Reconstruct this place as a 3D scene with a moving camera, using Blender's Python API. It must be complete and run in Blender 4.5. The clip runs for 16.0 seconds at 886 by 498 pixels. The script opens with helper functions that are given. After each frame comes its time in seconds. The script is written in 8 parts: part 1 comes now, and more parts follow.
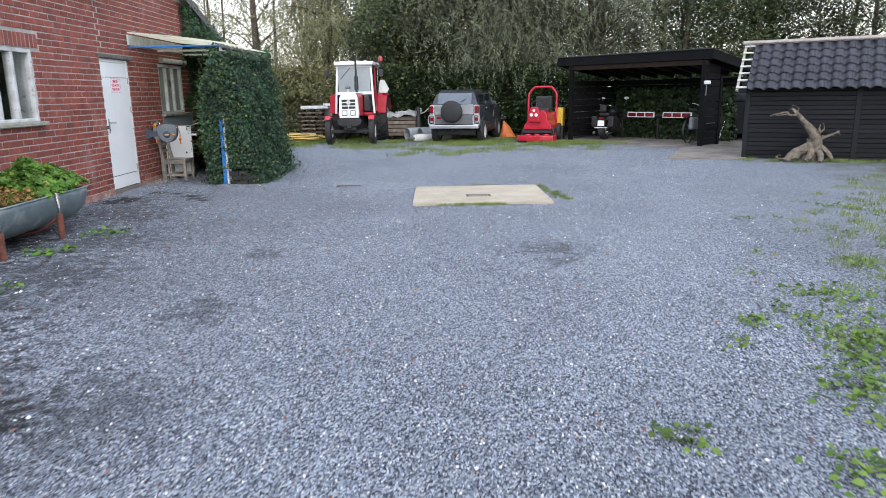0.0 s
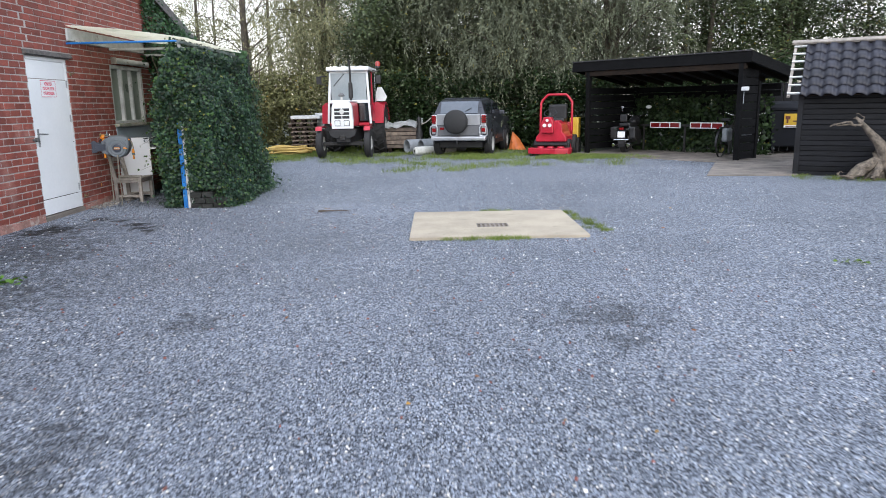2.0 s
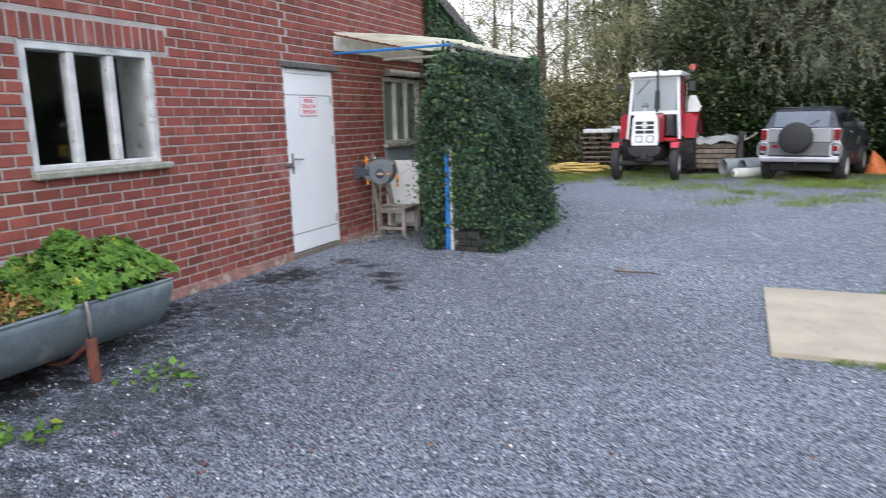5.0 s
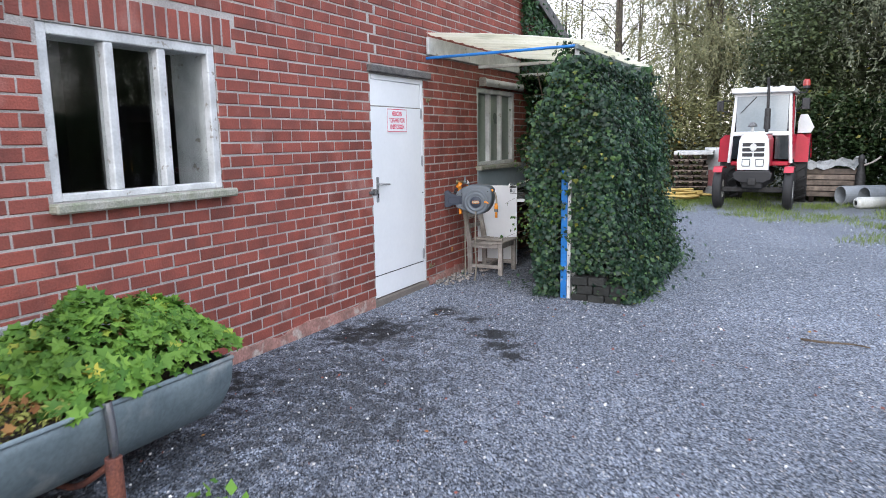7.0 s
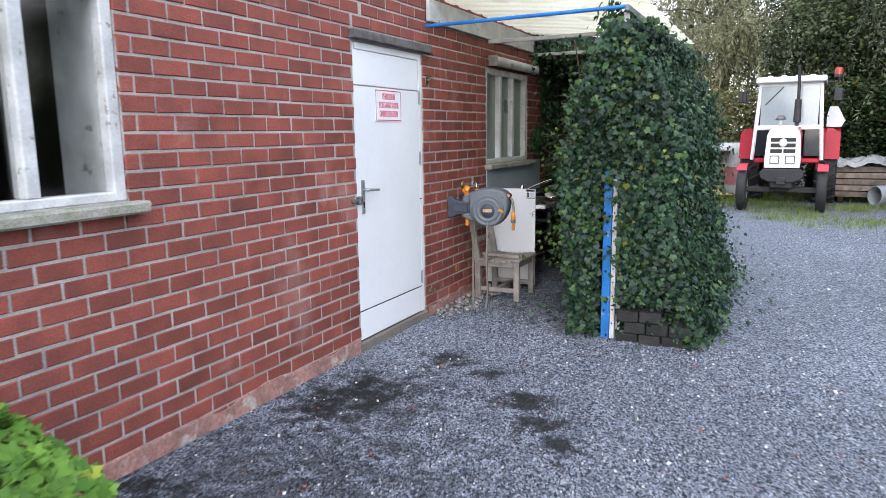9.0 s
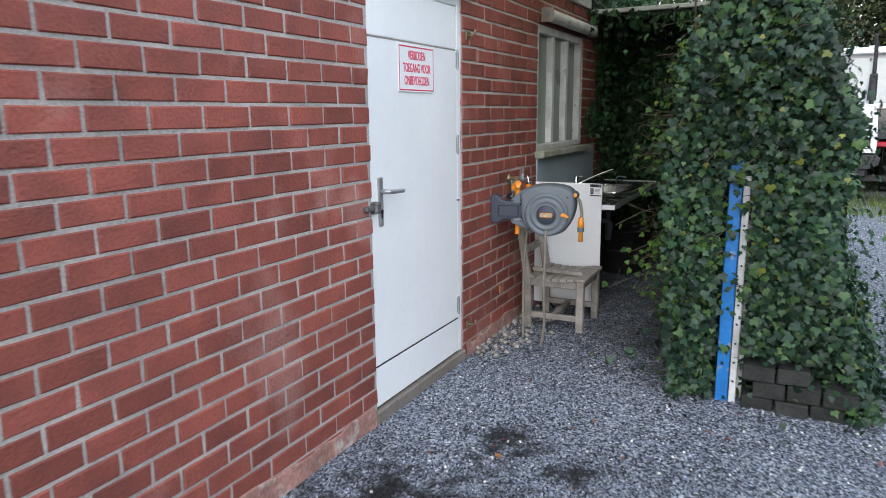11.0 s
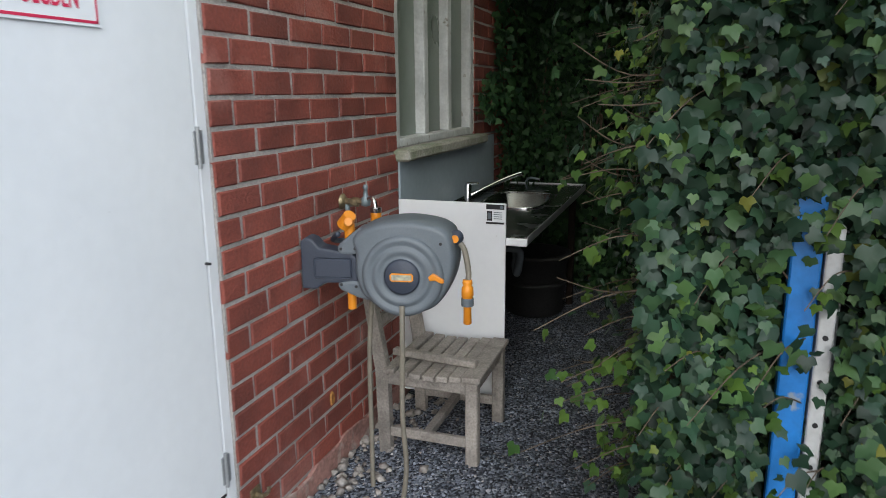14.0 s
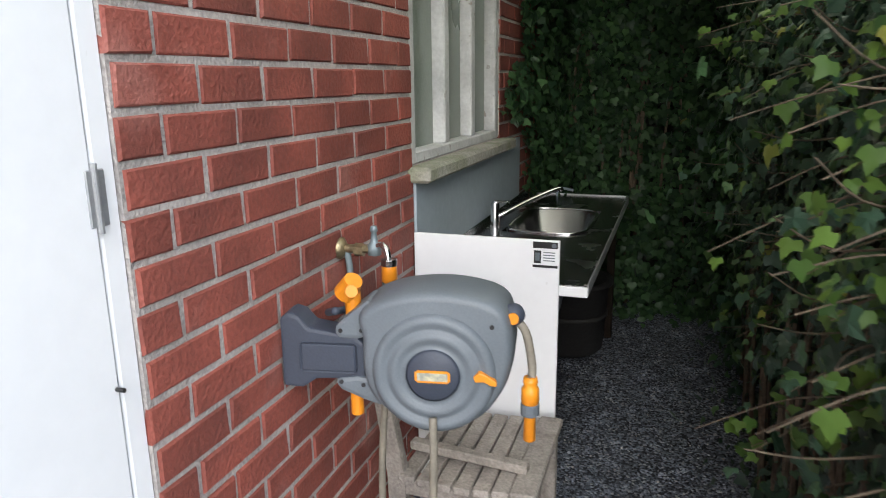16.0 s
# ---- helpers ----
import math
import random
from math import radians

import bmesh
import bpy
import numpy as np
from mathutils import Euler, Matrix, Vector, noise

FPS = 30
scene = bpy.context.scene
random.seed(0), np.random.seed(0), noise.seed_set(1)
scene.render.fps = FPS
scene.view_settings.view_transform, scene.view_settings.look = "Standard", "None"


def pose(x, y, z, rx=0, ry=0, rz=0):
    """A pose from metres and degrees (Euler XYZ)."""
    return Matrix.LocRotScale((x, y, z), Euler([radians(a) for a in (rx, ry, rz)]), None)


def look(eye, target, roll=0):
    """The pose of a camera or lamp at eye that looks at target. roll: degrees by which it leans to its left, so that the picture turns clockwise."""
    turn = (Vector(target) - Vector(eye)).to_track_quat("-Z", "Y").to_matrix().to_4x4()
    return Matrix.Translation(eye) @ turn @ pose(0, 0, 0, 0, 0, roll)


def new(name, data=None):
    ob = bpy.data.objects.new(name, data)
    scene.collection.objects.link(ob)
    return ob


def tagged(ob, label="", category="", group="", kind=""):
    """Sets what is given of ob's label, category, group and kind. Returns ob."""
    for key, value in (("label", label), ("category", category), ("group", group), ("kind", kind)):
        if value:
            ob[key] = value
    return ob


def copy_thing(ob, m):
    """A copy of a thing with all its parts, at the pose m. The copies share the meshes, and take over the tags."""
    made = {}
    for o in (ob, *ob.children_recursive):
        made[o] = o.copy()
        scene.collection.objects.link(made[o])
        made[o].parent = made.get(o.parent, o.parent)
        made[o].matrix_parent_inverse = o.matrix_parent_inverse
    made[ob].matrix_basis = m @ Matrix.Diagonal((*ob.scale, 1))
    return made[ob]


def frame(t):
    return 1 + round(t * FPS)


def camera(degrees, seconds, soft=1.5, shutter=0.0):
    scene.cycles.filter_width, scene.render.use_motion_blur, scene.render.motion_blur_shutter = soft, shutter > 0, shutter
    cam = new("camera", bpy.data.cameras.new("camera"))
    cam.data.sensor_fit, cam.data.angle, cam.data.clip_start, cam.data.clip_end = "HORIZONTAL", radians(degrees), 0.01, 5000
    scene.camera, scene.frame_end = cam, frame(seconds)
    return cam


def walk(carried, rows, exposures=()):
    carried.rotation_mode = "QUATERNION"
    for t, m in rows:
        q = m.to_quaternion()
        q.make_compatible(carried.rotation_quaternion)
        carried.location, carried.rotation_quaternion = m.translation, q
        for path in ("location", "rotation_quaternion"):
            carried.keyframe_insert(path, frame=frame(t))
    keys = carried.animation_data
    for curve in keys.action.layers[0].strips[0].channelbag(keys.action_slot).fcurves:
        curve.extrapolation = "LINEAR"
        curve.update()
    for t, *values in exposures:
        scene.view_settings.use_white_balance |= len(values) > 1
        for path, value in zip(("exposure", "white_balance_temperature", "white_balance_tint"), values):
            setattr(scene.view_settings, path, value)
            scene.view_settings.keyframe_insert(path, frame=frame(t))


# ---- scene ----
cam = camera(65.5, 16.0, 0.6, 0.5)
EXPOSURES = [(0, 0.85, 6150, 11), (4, 0.85, 6150, 12), (5.2, 0.85, 6150, 13), (7.3, 1.08, 6050, 13), (9.7, 1.12, 6050, 13), (11.8, 0.7, 6100, 5), (12.5, 0.52, 5950, 2), (13.2, 0.48, 5950, 3), (14.0, 0.92, 6200, 8), (14.5, 1.2, 6300, 10), (15, 1.25, 6300, 11), (16, 1.52, 6350, 11)]
PATH = [
    (0, (0.714, 0.221, 1.488), (0.728, 2.172, 1.045), -1.0),
    (0.5, (0.747, 0.647, 1.484), (0.764, 2.6, 1.056), -1.1),
    (1, (0.707, 1.17, 1.443), (0.719, 3.126, 1.026), -1.0),
    (1.5, (0.728, 1.726, 1.413), (0.743, 3.683, 1.001), -1.0),
    (2, (0.699, 2.288, 1.405), (0.708, 4.245, 0.993), -1.0),
    (2.5, (0.666, 2.8, 1.39), (0.689, 4.754, 0.968), -1.0),
    (3, (0.758, 3.3, 1.368), (0.805, 5.25, 0.927), -1.1),
    (3.5, (0.768, 3.76, 1.34), (0.832, 5.698, 0.85), -1.0),
    (4, (0.662, 4.229, 1.374), (0.741, 6.166, 0.883), -0.7),
    (4.2, (0.57, 4.38, 1.407), (0.572, 6.32, 0.92), -0.9),
    (4.4, (0.445, 4.525, 1.45), (0.125, 6.44, 0.978), -1.2),
    (4.5, (0.388, 4.592, 1.474), (-0.055, 6.487, 1.012), -1.3),
    (4.6, (0.357, 4.671, 1.476), (-0.209, 6.538, 1.038), -1.4),
    (4.8, (0.245, 4.762, 1.5), (-0.455, 6.592, 1.105), -1.5),
    (5, (0.138, 4.848, 1.514), (-0.641, 6.652, 1.142), -1.5),
    (5.2, (0.029, 4.962, 1.515), (-0.797, 6.749, 1.158), -1.4),
    (7.3, (-1.17, 6.187, 1.513), (-2.078, 7.941, 1.197), -0.9),
    (7.5, (-1.266, 6.35, 1.529), (-2.173, 8.104, 1.207), -0.9),
    (8, (-1.465, 6.65, 1.501), (-2.369, 8.403, 1.173), -0.8),
    (8.5, (-1.672, 6.897, 1.509), (-2.555, 8.661, 1.177), -0.6),
    (9, (-1.846, 7.266, 1.49), (-2.716, 9.036, 1.158), -0.7),
    (9.5, (-2.049, 7.6, 1.485), (-2.921, 9.369, 1.15), -0.7),
    (9.7, (-2.158, 7.724, 1.482), (-3.033, 9.491, 1.148), -0.7),
    (11.8, (-2.936, 9.151, 1.47), (-3.819, 10.895, 1.051), -0.5),
    (12, (-2.991, 9.338, 1.477), (-3.86, 11.09, 1.057), -0.6),
    (12.5, (-3.107, 9.729, 1.451), (-3.947, 11.492, 1.021), -0.6),
    (13, (-3.207, 10.046, 1.45), (-3.874, 11.879, 1.008), -0.3),
    (13.5, (-3.202, 10.337, 1.436), (-3.843, 12.18, 0.998), -0.5),
    (14, (-3.189, 10.564, 1.431), (-3.834, 12.405, 0.989), -0.5),
    (14.5, (-3.318, 10.782, 1.411), (-3.967, 12.618, 0.957), -0.5),
    (15, (-3.44, 10.977, 1.417), (-4.084, 12.811, 0.948), -0.3),
    (15.5, (-3.469, 11.17, 1.447), (-4.105, 13.005, 0.97), -0.5),
    (16, (-3.563, 11.263, 1.465), (-4.189, 13.103, 0.992), -0.7),
]
walk(cam, [(t, look(eye, target, roll)) for t, eye, target, roll in PATH], EXPOSURES)

# ---- light ----
world = bpy.data.worlds.new("overcast_sky")
scene.world = world
world.use_nodes = True
wn = world.node_tree.nodes
sky = wn.new("ShaderNodeTexSky")
sky.sky_type = "NISHITA"
sky.sun_disc = False
sky.sun_elevation, sky.sun_rotation = radians(28), radians(172)
sky.air_density, sky.dust_density, sky.ozone_density = 1.0, 1.0, 1.5
# the cloud sheet takes most of the blue out and evens the light
cloud = wn.new("ShaderNodeMixRGB")
cloud.inputs["Fac"].default_value = 0.75
world.node_tree.links.new(sky.outputs[0], cloud.inputs["Color1"])
# low down the cloud sheet thins into a warm evening haze
sky_at = wn.new("ShaderNodeTexCoord")
sky_xyz = wn.new("ShaderNodeSeparateXYZ")
sky_low = wn.new("ShaderNodeMapRange")
sky_low.interpolation_type = "SMOOTHSTEP"
sky_low.inputs["From Min"].default_value, sky_low.inputs["From Max"].default_value = 0.0, 0.55
haze = wn.new("ShaderNodeMixRGB")
haze.inputs["Color1"].default_value, haze.inputs["Color2"].default_value = (7.6, 6.9, 6.0, 1), (9.2, 9.8, 10.8, 1)
world.node_tree.links.new(sky_at.outputs["Generated"], sky_xyz.inputs[0])
world.node_tree.links.new(sky_xyz.outputs["Z"], sky_low.inputs["Value"])
world.node_tree.links.new(sky_low.outputs[0], haze.inputs["Fac"])
world.node_tree.links.new(haze.outputs[0], cloud.inputs["Color2"])
wn["Background"].inputs["Strength"].default_value = 0.13
world.node_tree.links.new(cloud.outputs[0], wn["Background"].inputs["Color"])
sun_data = bpy.data.lights.new("sun", "SUN")
sun_data.energy, sun_data.angle, sun_data.color = 1.4, radians(60), (1.0, 0.96, 0.9)
sun = new("sun", sun_data)
sun.matrix_world = look((3, -14, 10.5), (0, 6, 0))


# ---- materials ----
def mat(name, col, col2=None, scale=6.0, rough=0.7, metal=0.0, bump=0.2, fine=60.0, vary=0.15, piece=0.0, spots=None, spec=0.5, transmit=0.0):
    """Two scales of variation over the place's own coordinates, grain relief, and a lighter or darker tone for each piece."""
    m = bpy.data.materials.new(name)
    m.use_nodes = True
    nt = m.node_tree
    nd, ln = nt.nodes, nt.links
    bs = nd["Principled BSDF"]
    bs.inputs["Metallic"].default_value = metal
    bs.inputs["Specular IOR Level"].default_value = spec
    if transmit:
        bs.inputs["Transmission Weight"].default_value = transmit
    geo = nd.new("ShaderNodeNewGeometry")
    big = nd.new("ShaderNodeTexNoise")
    big.inputs["Scale"].default_value, big.inputs["Detail"].default_value = scale, 5.0
    small = nd.new("ShaderNodeTexNoise")
    small.inputs["Scale"].default_value, small.inputs["Detail"].default_value = fine, 4.0
    ln.new(geo.outputs["Position"], big.inputs["Vector"])
    ln.new(geo.outputs["Position"], small.inputs["Vector"])
    ramp = nd.new("ShaderNodeValToRGB")
    c2 = col2 or tuple(c * 0.6 for c in col)
    ramp.color_ramp.elements[0].position, ramp.color_ramp.elements[0].color = 0.35, (*c2, 1)
    ramp.color_ramp.elements[1].position, ramp.color_ramp.elements[1].color = 0.62, (*col, 1)
    ln.new(big.outputs["Fac"], ramp.inputs["Fac"])
    last = ramp.outputs["Color"]
    if spots:
        (sc, colour, lo, hi) = spots
        n3 = nd.new("ShaderNodeTexNoise")
        n3.inputs["Scale"].default_value, n3.inputs["Detail"].default_value = sc, 6.0
        ln.new(geo.outputs["Position"], n3.inputs["Vector"])
        mr = nd.new("ShaderNodeMapRange")
        mr.inputs["From Min"].default_value, mr.inputs["From Max"].default_value = lo, hi
        ln.new(n3.outputs["Fac"], mr.inputs["Value"])
        mx = nd.new("ShaderNodeMixRGB")
        mx.inputs["Color2"].default_value = (*colour, 1)
        ln.new(mr.outputs[0], mx.inputs["Fac"])
        ln.new(last, mx.inputs["Color1"])
        last = mx.outputs[0]
    hsv = nd.new("ShaderNodeHueSaturation")
    ln.new(last, hsv.inputs["Color"])
    v = nd.new("ShaderNodeMapRange")
    v.inputs["To Min"].default_value, v.inputs["To Max"].default_value = 1 - vary, 1 + vary
    v.inputs["From Min"].default_value, v.inputs["From Max"].default_value = 0.3, 0.7
    ln.new(small.outputs["Fac"], v.inputs["Value"])
    val = v.outputs[0]
    if piece:
        info = nd.new("ShaderNodeObjectInfo")
        add = nd.new("ShaderNodeMath")
        add.operation = "ADD"
        ln.new(info.outputs["Random"], add.inputs[0])
        ln.new(geo.outputs["Random Per Island"], add.inputs[1])
        fr = nd.new("ShaderNodeMath")
        fr.operation = "FRACT"
        ln.new(add.outputs[0], fr.inputs[0])
        pm = nd.new("ShaderNodeMapRange")
        pm.inputs["To Min"].default_value, pm.inputs["To Max"].default_value = 1 - piece, 1 + piece
        ln.new(fr.outputs[0], pm.inputs["Value"])
        mul = nd.new("ShaderNodeMath")
        mul.operation = "MULTIPLY"
        ln.new(val, mul.inputs[0])
        ln.new(pm.outputs[0], mul.inputs[1])
        val = mul.outputs[0]
    ln.new(val, hsv.inputs["Value"])
    ln.new(hsv.outputs[0], bs.inputs["Base Color"])
    rr = nd.new("ShaderNodeMapRange")
    rr.inputs["To Min"].default_value, rr.inputs["To Max"].default_value = max(0.02, rough - 0.1), min(1, rough + 0.1)
    ln.new(big.outputs["Fac"], rr.inputs["Value"])
    ln.new(rr.outputs[0], bs.inputs["Roughness"])
    if bump:
        bp = nd.new("ShaderNodeBump")
        bp.inputs["Strength"].default_value, bp.inputs["Distance"].default_value = bump, 0.01
        ln.new(small.outputs["Fac"], bp.inputs["Height"])
        ln.new(bp.outputs[0], bs.inputs["Normal"])
    return m


def leaf_mat(name, dark, light, rough=0.45, yellow=None, mid=None, grain=2.2, depth=0.4, spec=0.22):
    """Leaves: a tone for each leaf, some yellowed, a little light through the blade."""
    m = bpy.data.materials.new(name)
    m.use_nodes = True
    nd, ln = m.node_tree.nodes, m.node_tree.links
    bs = nd["Principled BSDF"]
    geo, info = nd.new("ShaderNodeNewGeometry"), nd.new("ShaderNodeObjectInfo")
    add, fr = nd.new("ShaderNodeMath"), nd.new("ShaderNodeMath")
    add.operation, fr.operation = "ADD", "FRACT"
    ln.new(geo.outputs["Random Per Island"], add.inputs[0])
    ln.new(info.outputs["Random"], add.inputs[1])
    ln.new(add.outputs[0], fr.inputs[0])
    ramp = nd.new("ShaderNodeValToRGB")
    e = ramp.color_ramp.elements
    e[0].position, e[0].color = 0.0, (*dark, 1)
    e[1].position, e[1].color = 0.98, (*light, 1)
    if mid:
        k = e.new(0.66)
        k.color = (*mid, 1)
    if yellow:
        k = e.new(0.996)
        k.color = (*yellow, 1)
    ln.new(fr.outputs[0], ramp.inputs["Fac"])
    n = nd.new("ShaderNodeTexNoise")
    n.inputs["Scale"].default_value = grain
    ln.new(geo.outputs["Position"], n.inputs["Vector"])
    mr = nd.new("ShaderNodeMapRange")
    mr.inputs["From Min"].default_value, mr.inputs["From Max"].default_value = 0.25, 0.75
    mr.inputs["To Min"].default_value, mr.inputs["To Max"].default_value = 1 - depth, 1 + depth
    ln.new(n.outputs["Fac"], mr.inputs["Value"])
    hsv = nd.new("ShaderNodeHueSaturation")
    ln.new(ramp.outputs[0], hsv.inputs["Color"])
    ln.new(mr.outputs[0], hsv.inputs["Value"])
    ln.new(hsv.outputs[0], bs.inputs["Base Color"])
    bs.inputs["Roughness"].default_value = rough
    bs.inputs["Specular IOR Level"].default_value = spec
    tr, mix = nd.new("ShaderNodeBsdfTranslucent"), nd.new("ShaderNodeMixShader")
    mix.inputs[0].default_value = 0.18
    ln.new(hsv.outputs[0], tr.inputs["Color"])
    ln.new(bs.outputs[0], mix.inputs[1])
    ln.new(tr.outputs[0], mix.inputs[2])
    ln.new(mix.outputs[0], nd["Material Output"].inputs["Surface"])
    return m


def glass_mat(name, tint, rough=0.03, alpha=0.0):
    m = bpy.data.materials.new(name)
    m.use_nodes = True
    nd, ln = m.node_tree.nodes, m.node_tree.links
    bs = nd["Principled BSDF"]
    bs.inputs["Base Color"].default_value = (*tint, 1)
    bs.inputs["Roughness"].default_value = rough
    bs.inputs["Transmission Weight"].default_value = 1.0
    bs.inputs["IOR"].default_value = 1.45
    n, mr = nd.new("ShaderNodeTexNoise"), nd.new("ShaderNodeMapRange")
    n.inputs["Scale"].default_value = 9.0
    mr.inputs["To Min"].default_value, mr.inputs["To Max"].default_value = rough * 0.2, rough * 0.6
    ln.new(n.outputs["Fac"], mr.inputs["Value"])
    ln.new(mr.outputs[0], bs.inputs["Roughness"])
    return m


M_BRICK = mat("red_brick", (0.25, 0.064, 0.045), (0.17, 0.046, 0.034), 5.0, 0.75, 0, 0.45, 90, 0.16, 0.2, spots=(2.6, (0.34, 0.165, 0.14), 0.58, 0.78))
M_MORTAR = mat("grey_mortar", (0.43, 0.40, 0.38), (0.31, 0.29, 0.275), 4.0, 0.9, 0, 0.6, 120, 0.2)
M_PLINTH = mat("worn_pink_render", (0.36, 0.19, 0.16), (0.22, 0.12, 0.1), 7.0, 0.9, 0, 0.6, 60, 0.25, spots=(9, (0.4, 0.34, 0.3), 0.55, 0.65))
M_WHITE = mat("white_paint", (0.80, 0.815, 0.83), (0.76, 0.78, 0.80), 2.0, 0.42, 0, 0.03, 25, 0.015, spots=(14, (0.5, 0.5, 0.48), 0.74, 0.8))
M_WHITE_OLD = mat("flaking_white_paint", (0.60, 0.61, 0.61), (0.44, 0.45, 0.45), 7.0, 0.55, 0, 0.25, 70, 0.08, spots=(18, (0.28, 0.26, 0.23), 0.64, 0.7))
M_SILL = mat("mossy_concrete_sill", (0.34, 0.33, 0.29), (0.2, 0.22, 0.15), 8.0, 0.9, 0, 0.6, 90, 0.2)
M_WEATHERED = mat("weathered_grey_wood", (0.33, 0.30, 0.27), (0.22, 0.2, 0.18), 12.0, 0.85, 0, 0.5, 110, 0.22, 0.15)
M_DARKBOARD = mat("dark_weathered_board", (0.15, 0.14, 0.135), (0.075, 0.07, 0.068), 12, 0.85, 0, 0.5, 110, 0.25, 0.1)
M_CONCRETE = mat("pale_concrete", (0.40, 0.345, 0.265), (0.31, 0.27, 0.205), 2.2, 0.9, 0, 0.5, 110, 0.12, spots=(10, (0.28, 0.25, 0.19), 0.62, 0.74))
M_PAVE = mat("stained_concrete", (0.22, 0.19, 0.165), (0.12, 0.108, 0.095), 2.5, 0.9, 0, 0.5, 80, 0.2)
M_STEEL = mat("stainless_steel", (0.42, 0.42, 0.43), (0.34, 0.34, 0.35), 5, 0.25, 1.0, 0.02, 200, 0.05)
M_SATIN = mat("satin_aluminium", (0.38, 0.39, 0.40), (0.3, 0.31, 0.32), 9, 0.4, 0.5, 0.05, 90, 0.08)
M_CHROME = mat("chrome", (0.75, 0.75, 0.76), (0.68, 0.68, 0.7), 5, 0.15, 1.0, 0, 50, 0.03)
M_BRASS = mat("tarnished_brass", (0.34, 0.28, 0.17), (0.2, 0.18, 0.12), 30, 0.45, 0.9, 0.2, 100, 0.2)
M_ZINC = mat("galvanised_steel", (0.20, 0.25, 0.27), (0.14, 0.18, 0.2), 5, 0.5, 0.3, 0.12, 45, 0.12, spots=(3, (0.34, 0.36, 0.36), 0.6, 0.72))
M_ZINC_BAND = mat("grey_cement_render", (0.30, 0.31, 0.31), (0.21, 0.22, 0.22), 5, 0.9, 0, 0.5, 80, 0.2)
M_RUST = mat("rusty_iron", (0.16, 0.055, 0.035), (0.08, 0.03, 0.025), 15, 0.9, 0, 0.6, 100, 0.3)
M_IRON = mat("dark_iron", (0.05, 0.05, 0.05), (0.03, 0.028, 0.027), 20, 0.6, 0.6, 0.3, 90, 0.2)
M_CATCH = mat("worn_grey_iron", (0.17, 0.17, 0.175), (0.09, 0.088, 0.085), 40, 0.55, 0.4, 0.4, 120, 0.25)
M_BLUE = mat("bright_blue_paint", (0.02, 0.19, 0.55), (0.02, 0.14, 0.42), 6, 0.4, 0, 0.1, 50, 0.1, spots=(12, (0.25, 0.3, 0.36), 0.66, 0.7))
def translucent(m, share):
    """Lets daylight through a thin sheet."""
    nd, ln = m.node_tree.nodes, m.node_tree.links
    bs = nd["Principled BSDF"]
    tr, mix = nd.new("ShaderNodeBsdfTranslucent"), nd.new("ShaderNodeMixShader")
    mix.inputs[0].default_value = share
    ln.new(bs.inputs["Base Color"].links[0].from_socket, tr.inputs["Color"])
    ln.new(bs.outputs[0], mix.inputs[1])
    ln.new(tr.outputs[0], mix.inputs[2])
    ln.new(mix.outputs[0], nd["Material Output"].inputs["Surface"])
    return m


M_CREAM = mat("cream_ribbed_sheet", (0.90, 0.88, 0.78), (0.82, 0.80, 0.68), 3.0, 0.5, 0, 0.1, 40, 0.06, spots=(2.5, (0.45, 0.46, 0.36), 0.6, 0.76))
translucent(M_CREAM, 0.8)
M_BLACKWOOD = mat("black_tarred_wood", (0.007, 0.0072, 0.008), (0.004, 0.004, 0.0046), 6, 0.85, 0, 0.5, 70, 0.25, 0.25, spec=0.12)
M_SHEDWOOD = mat("black_stained_clapboard", (0.009, 0.0095, 0.012), (0.0055, 0.006, 0.0075), 6, 0.6, 0, 0.4, 70, 0.25, 0.4, spec=0.25)
M_BROWNWOOD = mat("dark_brown_wood", (0.022, 0.015, 0.011), (0.012, 0.009, 0.007), 7, 0.85, 0, 0.5, 80, 0.25, 0.25, spec=0.15)
M_TILE = mat("glazed_dark_roof_tile", (0.024, 0.025, 0.036), (0.019, 0.02, 0.029), 4, 0.5, 0, 0.08, 40, 0.1, 0.3, spec=0.4)
M_ROOF = mat("bitumen_felt", (0.03, 0.03, 0.031), (0.02, 0.02, 0.021), 5, 0.8, 0, 0.5, 110, 0.2)
# the closed room's dimness is put into the colour of walls and ceiling
M_DARKROOM = mat("dim_room_tone", (0.07, 0.068, 0.062), (0.05, 0.048, 0.045), 2, 0.9, 0, 0.1, 30, 0.1)
M_GLASS = glass_mat("window_glass", (0.92, 0.95, 0.94))
M_FROST = mat("frosted_green_glass", (0.22, 0.26, 0.22), (0.15, 0.18, 0.15), 2.5, 0.3, 0, 0.1, 120, 0.08)
M_RUBBER = mat("black_rubber", (0.02, 0.02, 0.021), (0.013, 0.013, 0.013), 9, 0.75, 0, 0.3, 60, 0.2)
M_RED = mat("bright_red_paint", (0.42, 0.012, 0.032), (0.33, 0.010, 0.026), 4, 0.35, 0, 0.04, 30, 0.06)
M_BLACKPL = mat("black_plastic", (0.016, 0.016, 0.018), (0.011, 0.011, 0.012), 6, 0.5, 0, 0.1, 80, 0.1)
M_SOIL = mat("dark_planter_soil", (0.045, 0.032, 0.022), (0.02, 0.014, 0.01), 15, 0.95, 0, 0.9, 60, 0.4)
M_GREYPANEL = mat("blue_grey_splash_panel", (0.30, 0.36, 0.40), (0.26, 0.315, 0.35), 2.5, 0.45, 0, 0.04, 30, 0.05)
M_ORANGE = mat("orange_plastic", (0.75, 0.27, 0.015), (0.65, 0.22, 0.012), 9, 0.4, 0, 0.05, 50, 0.06)
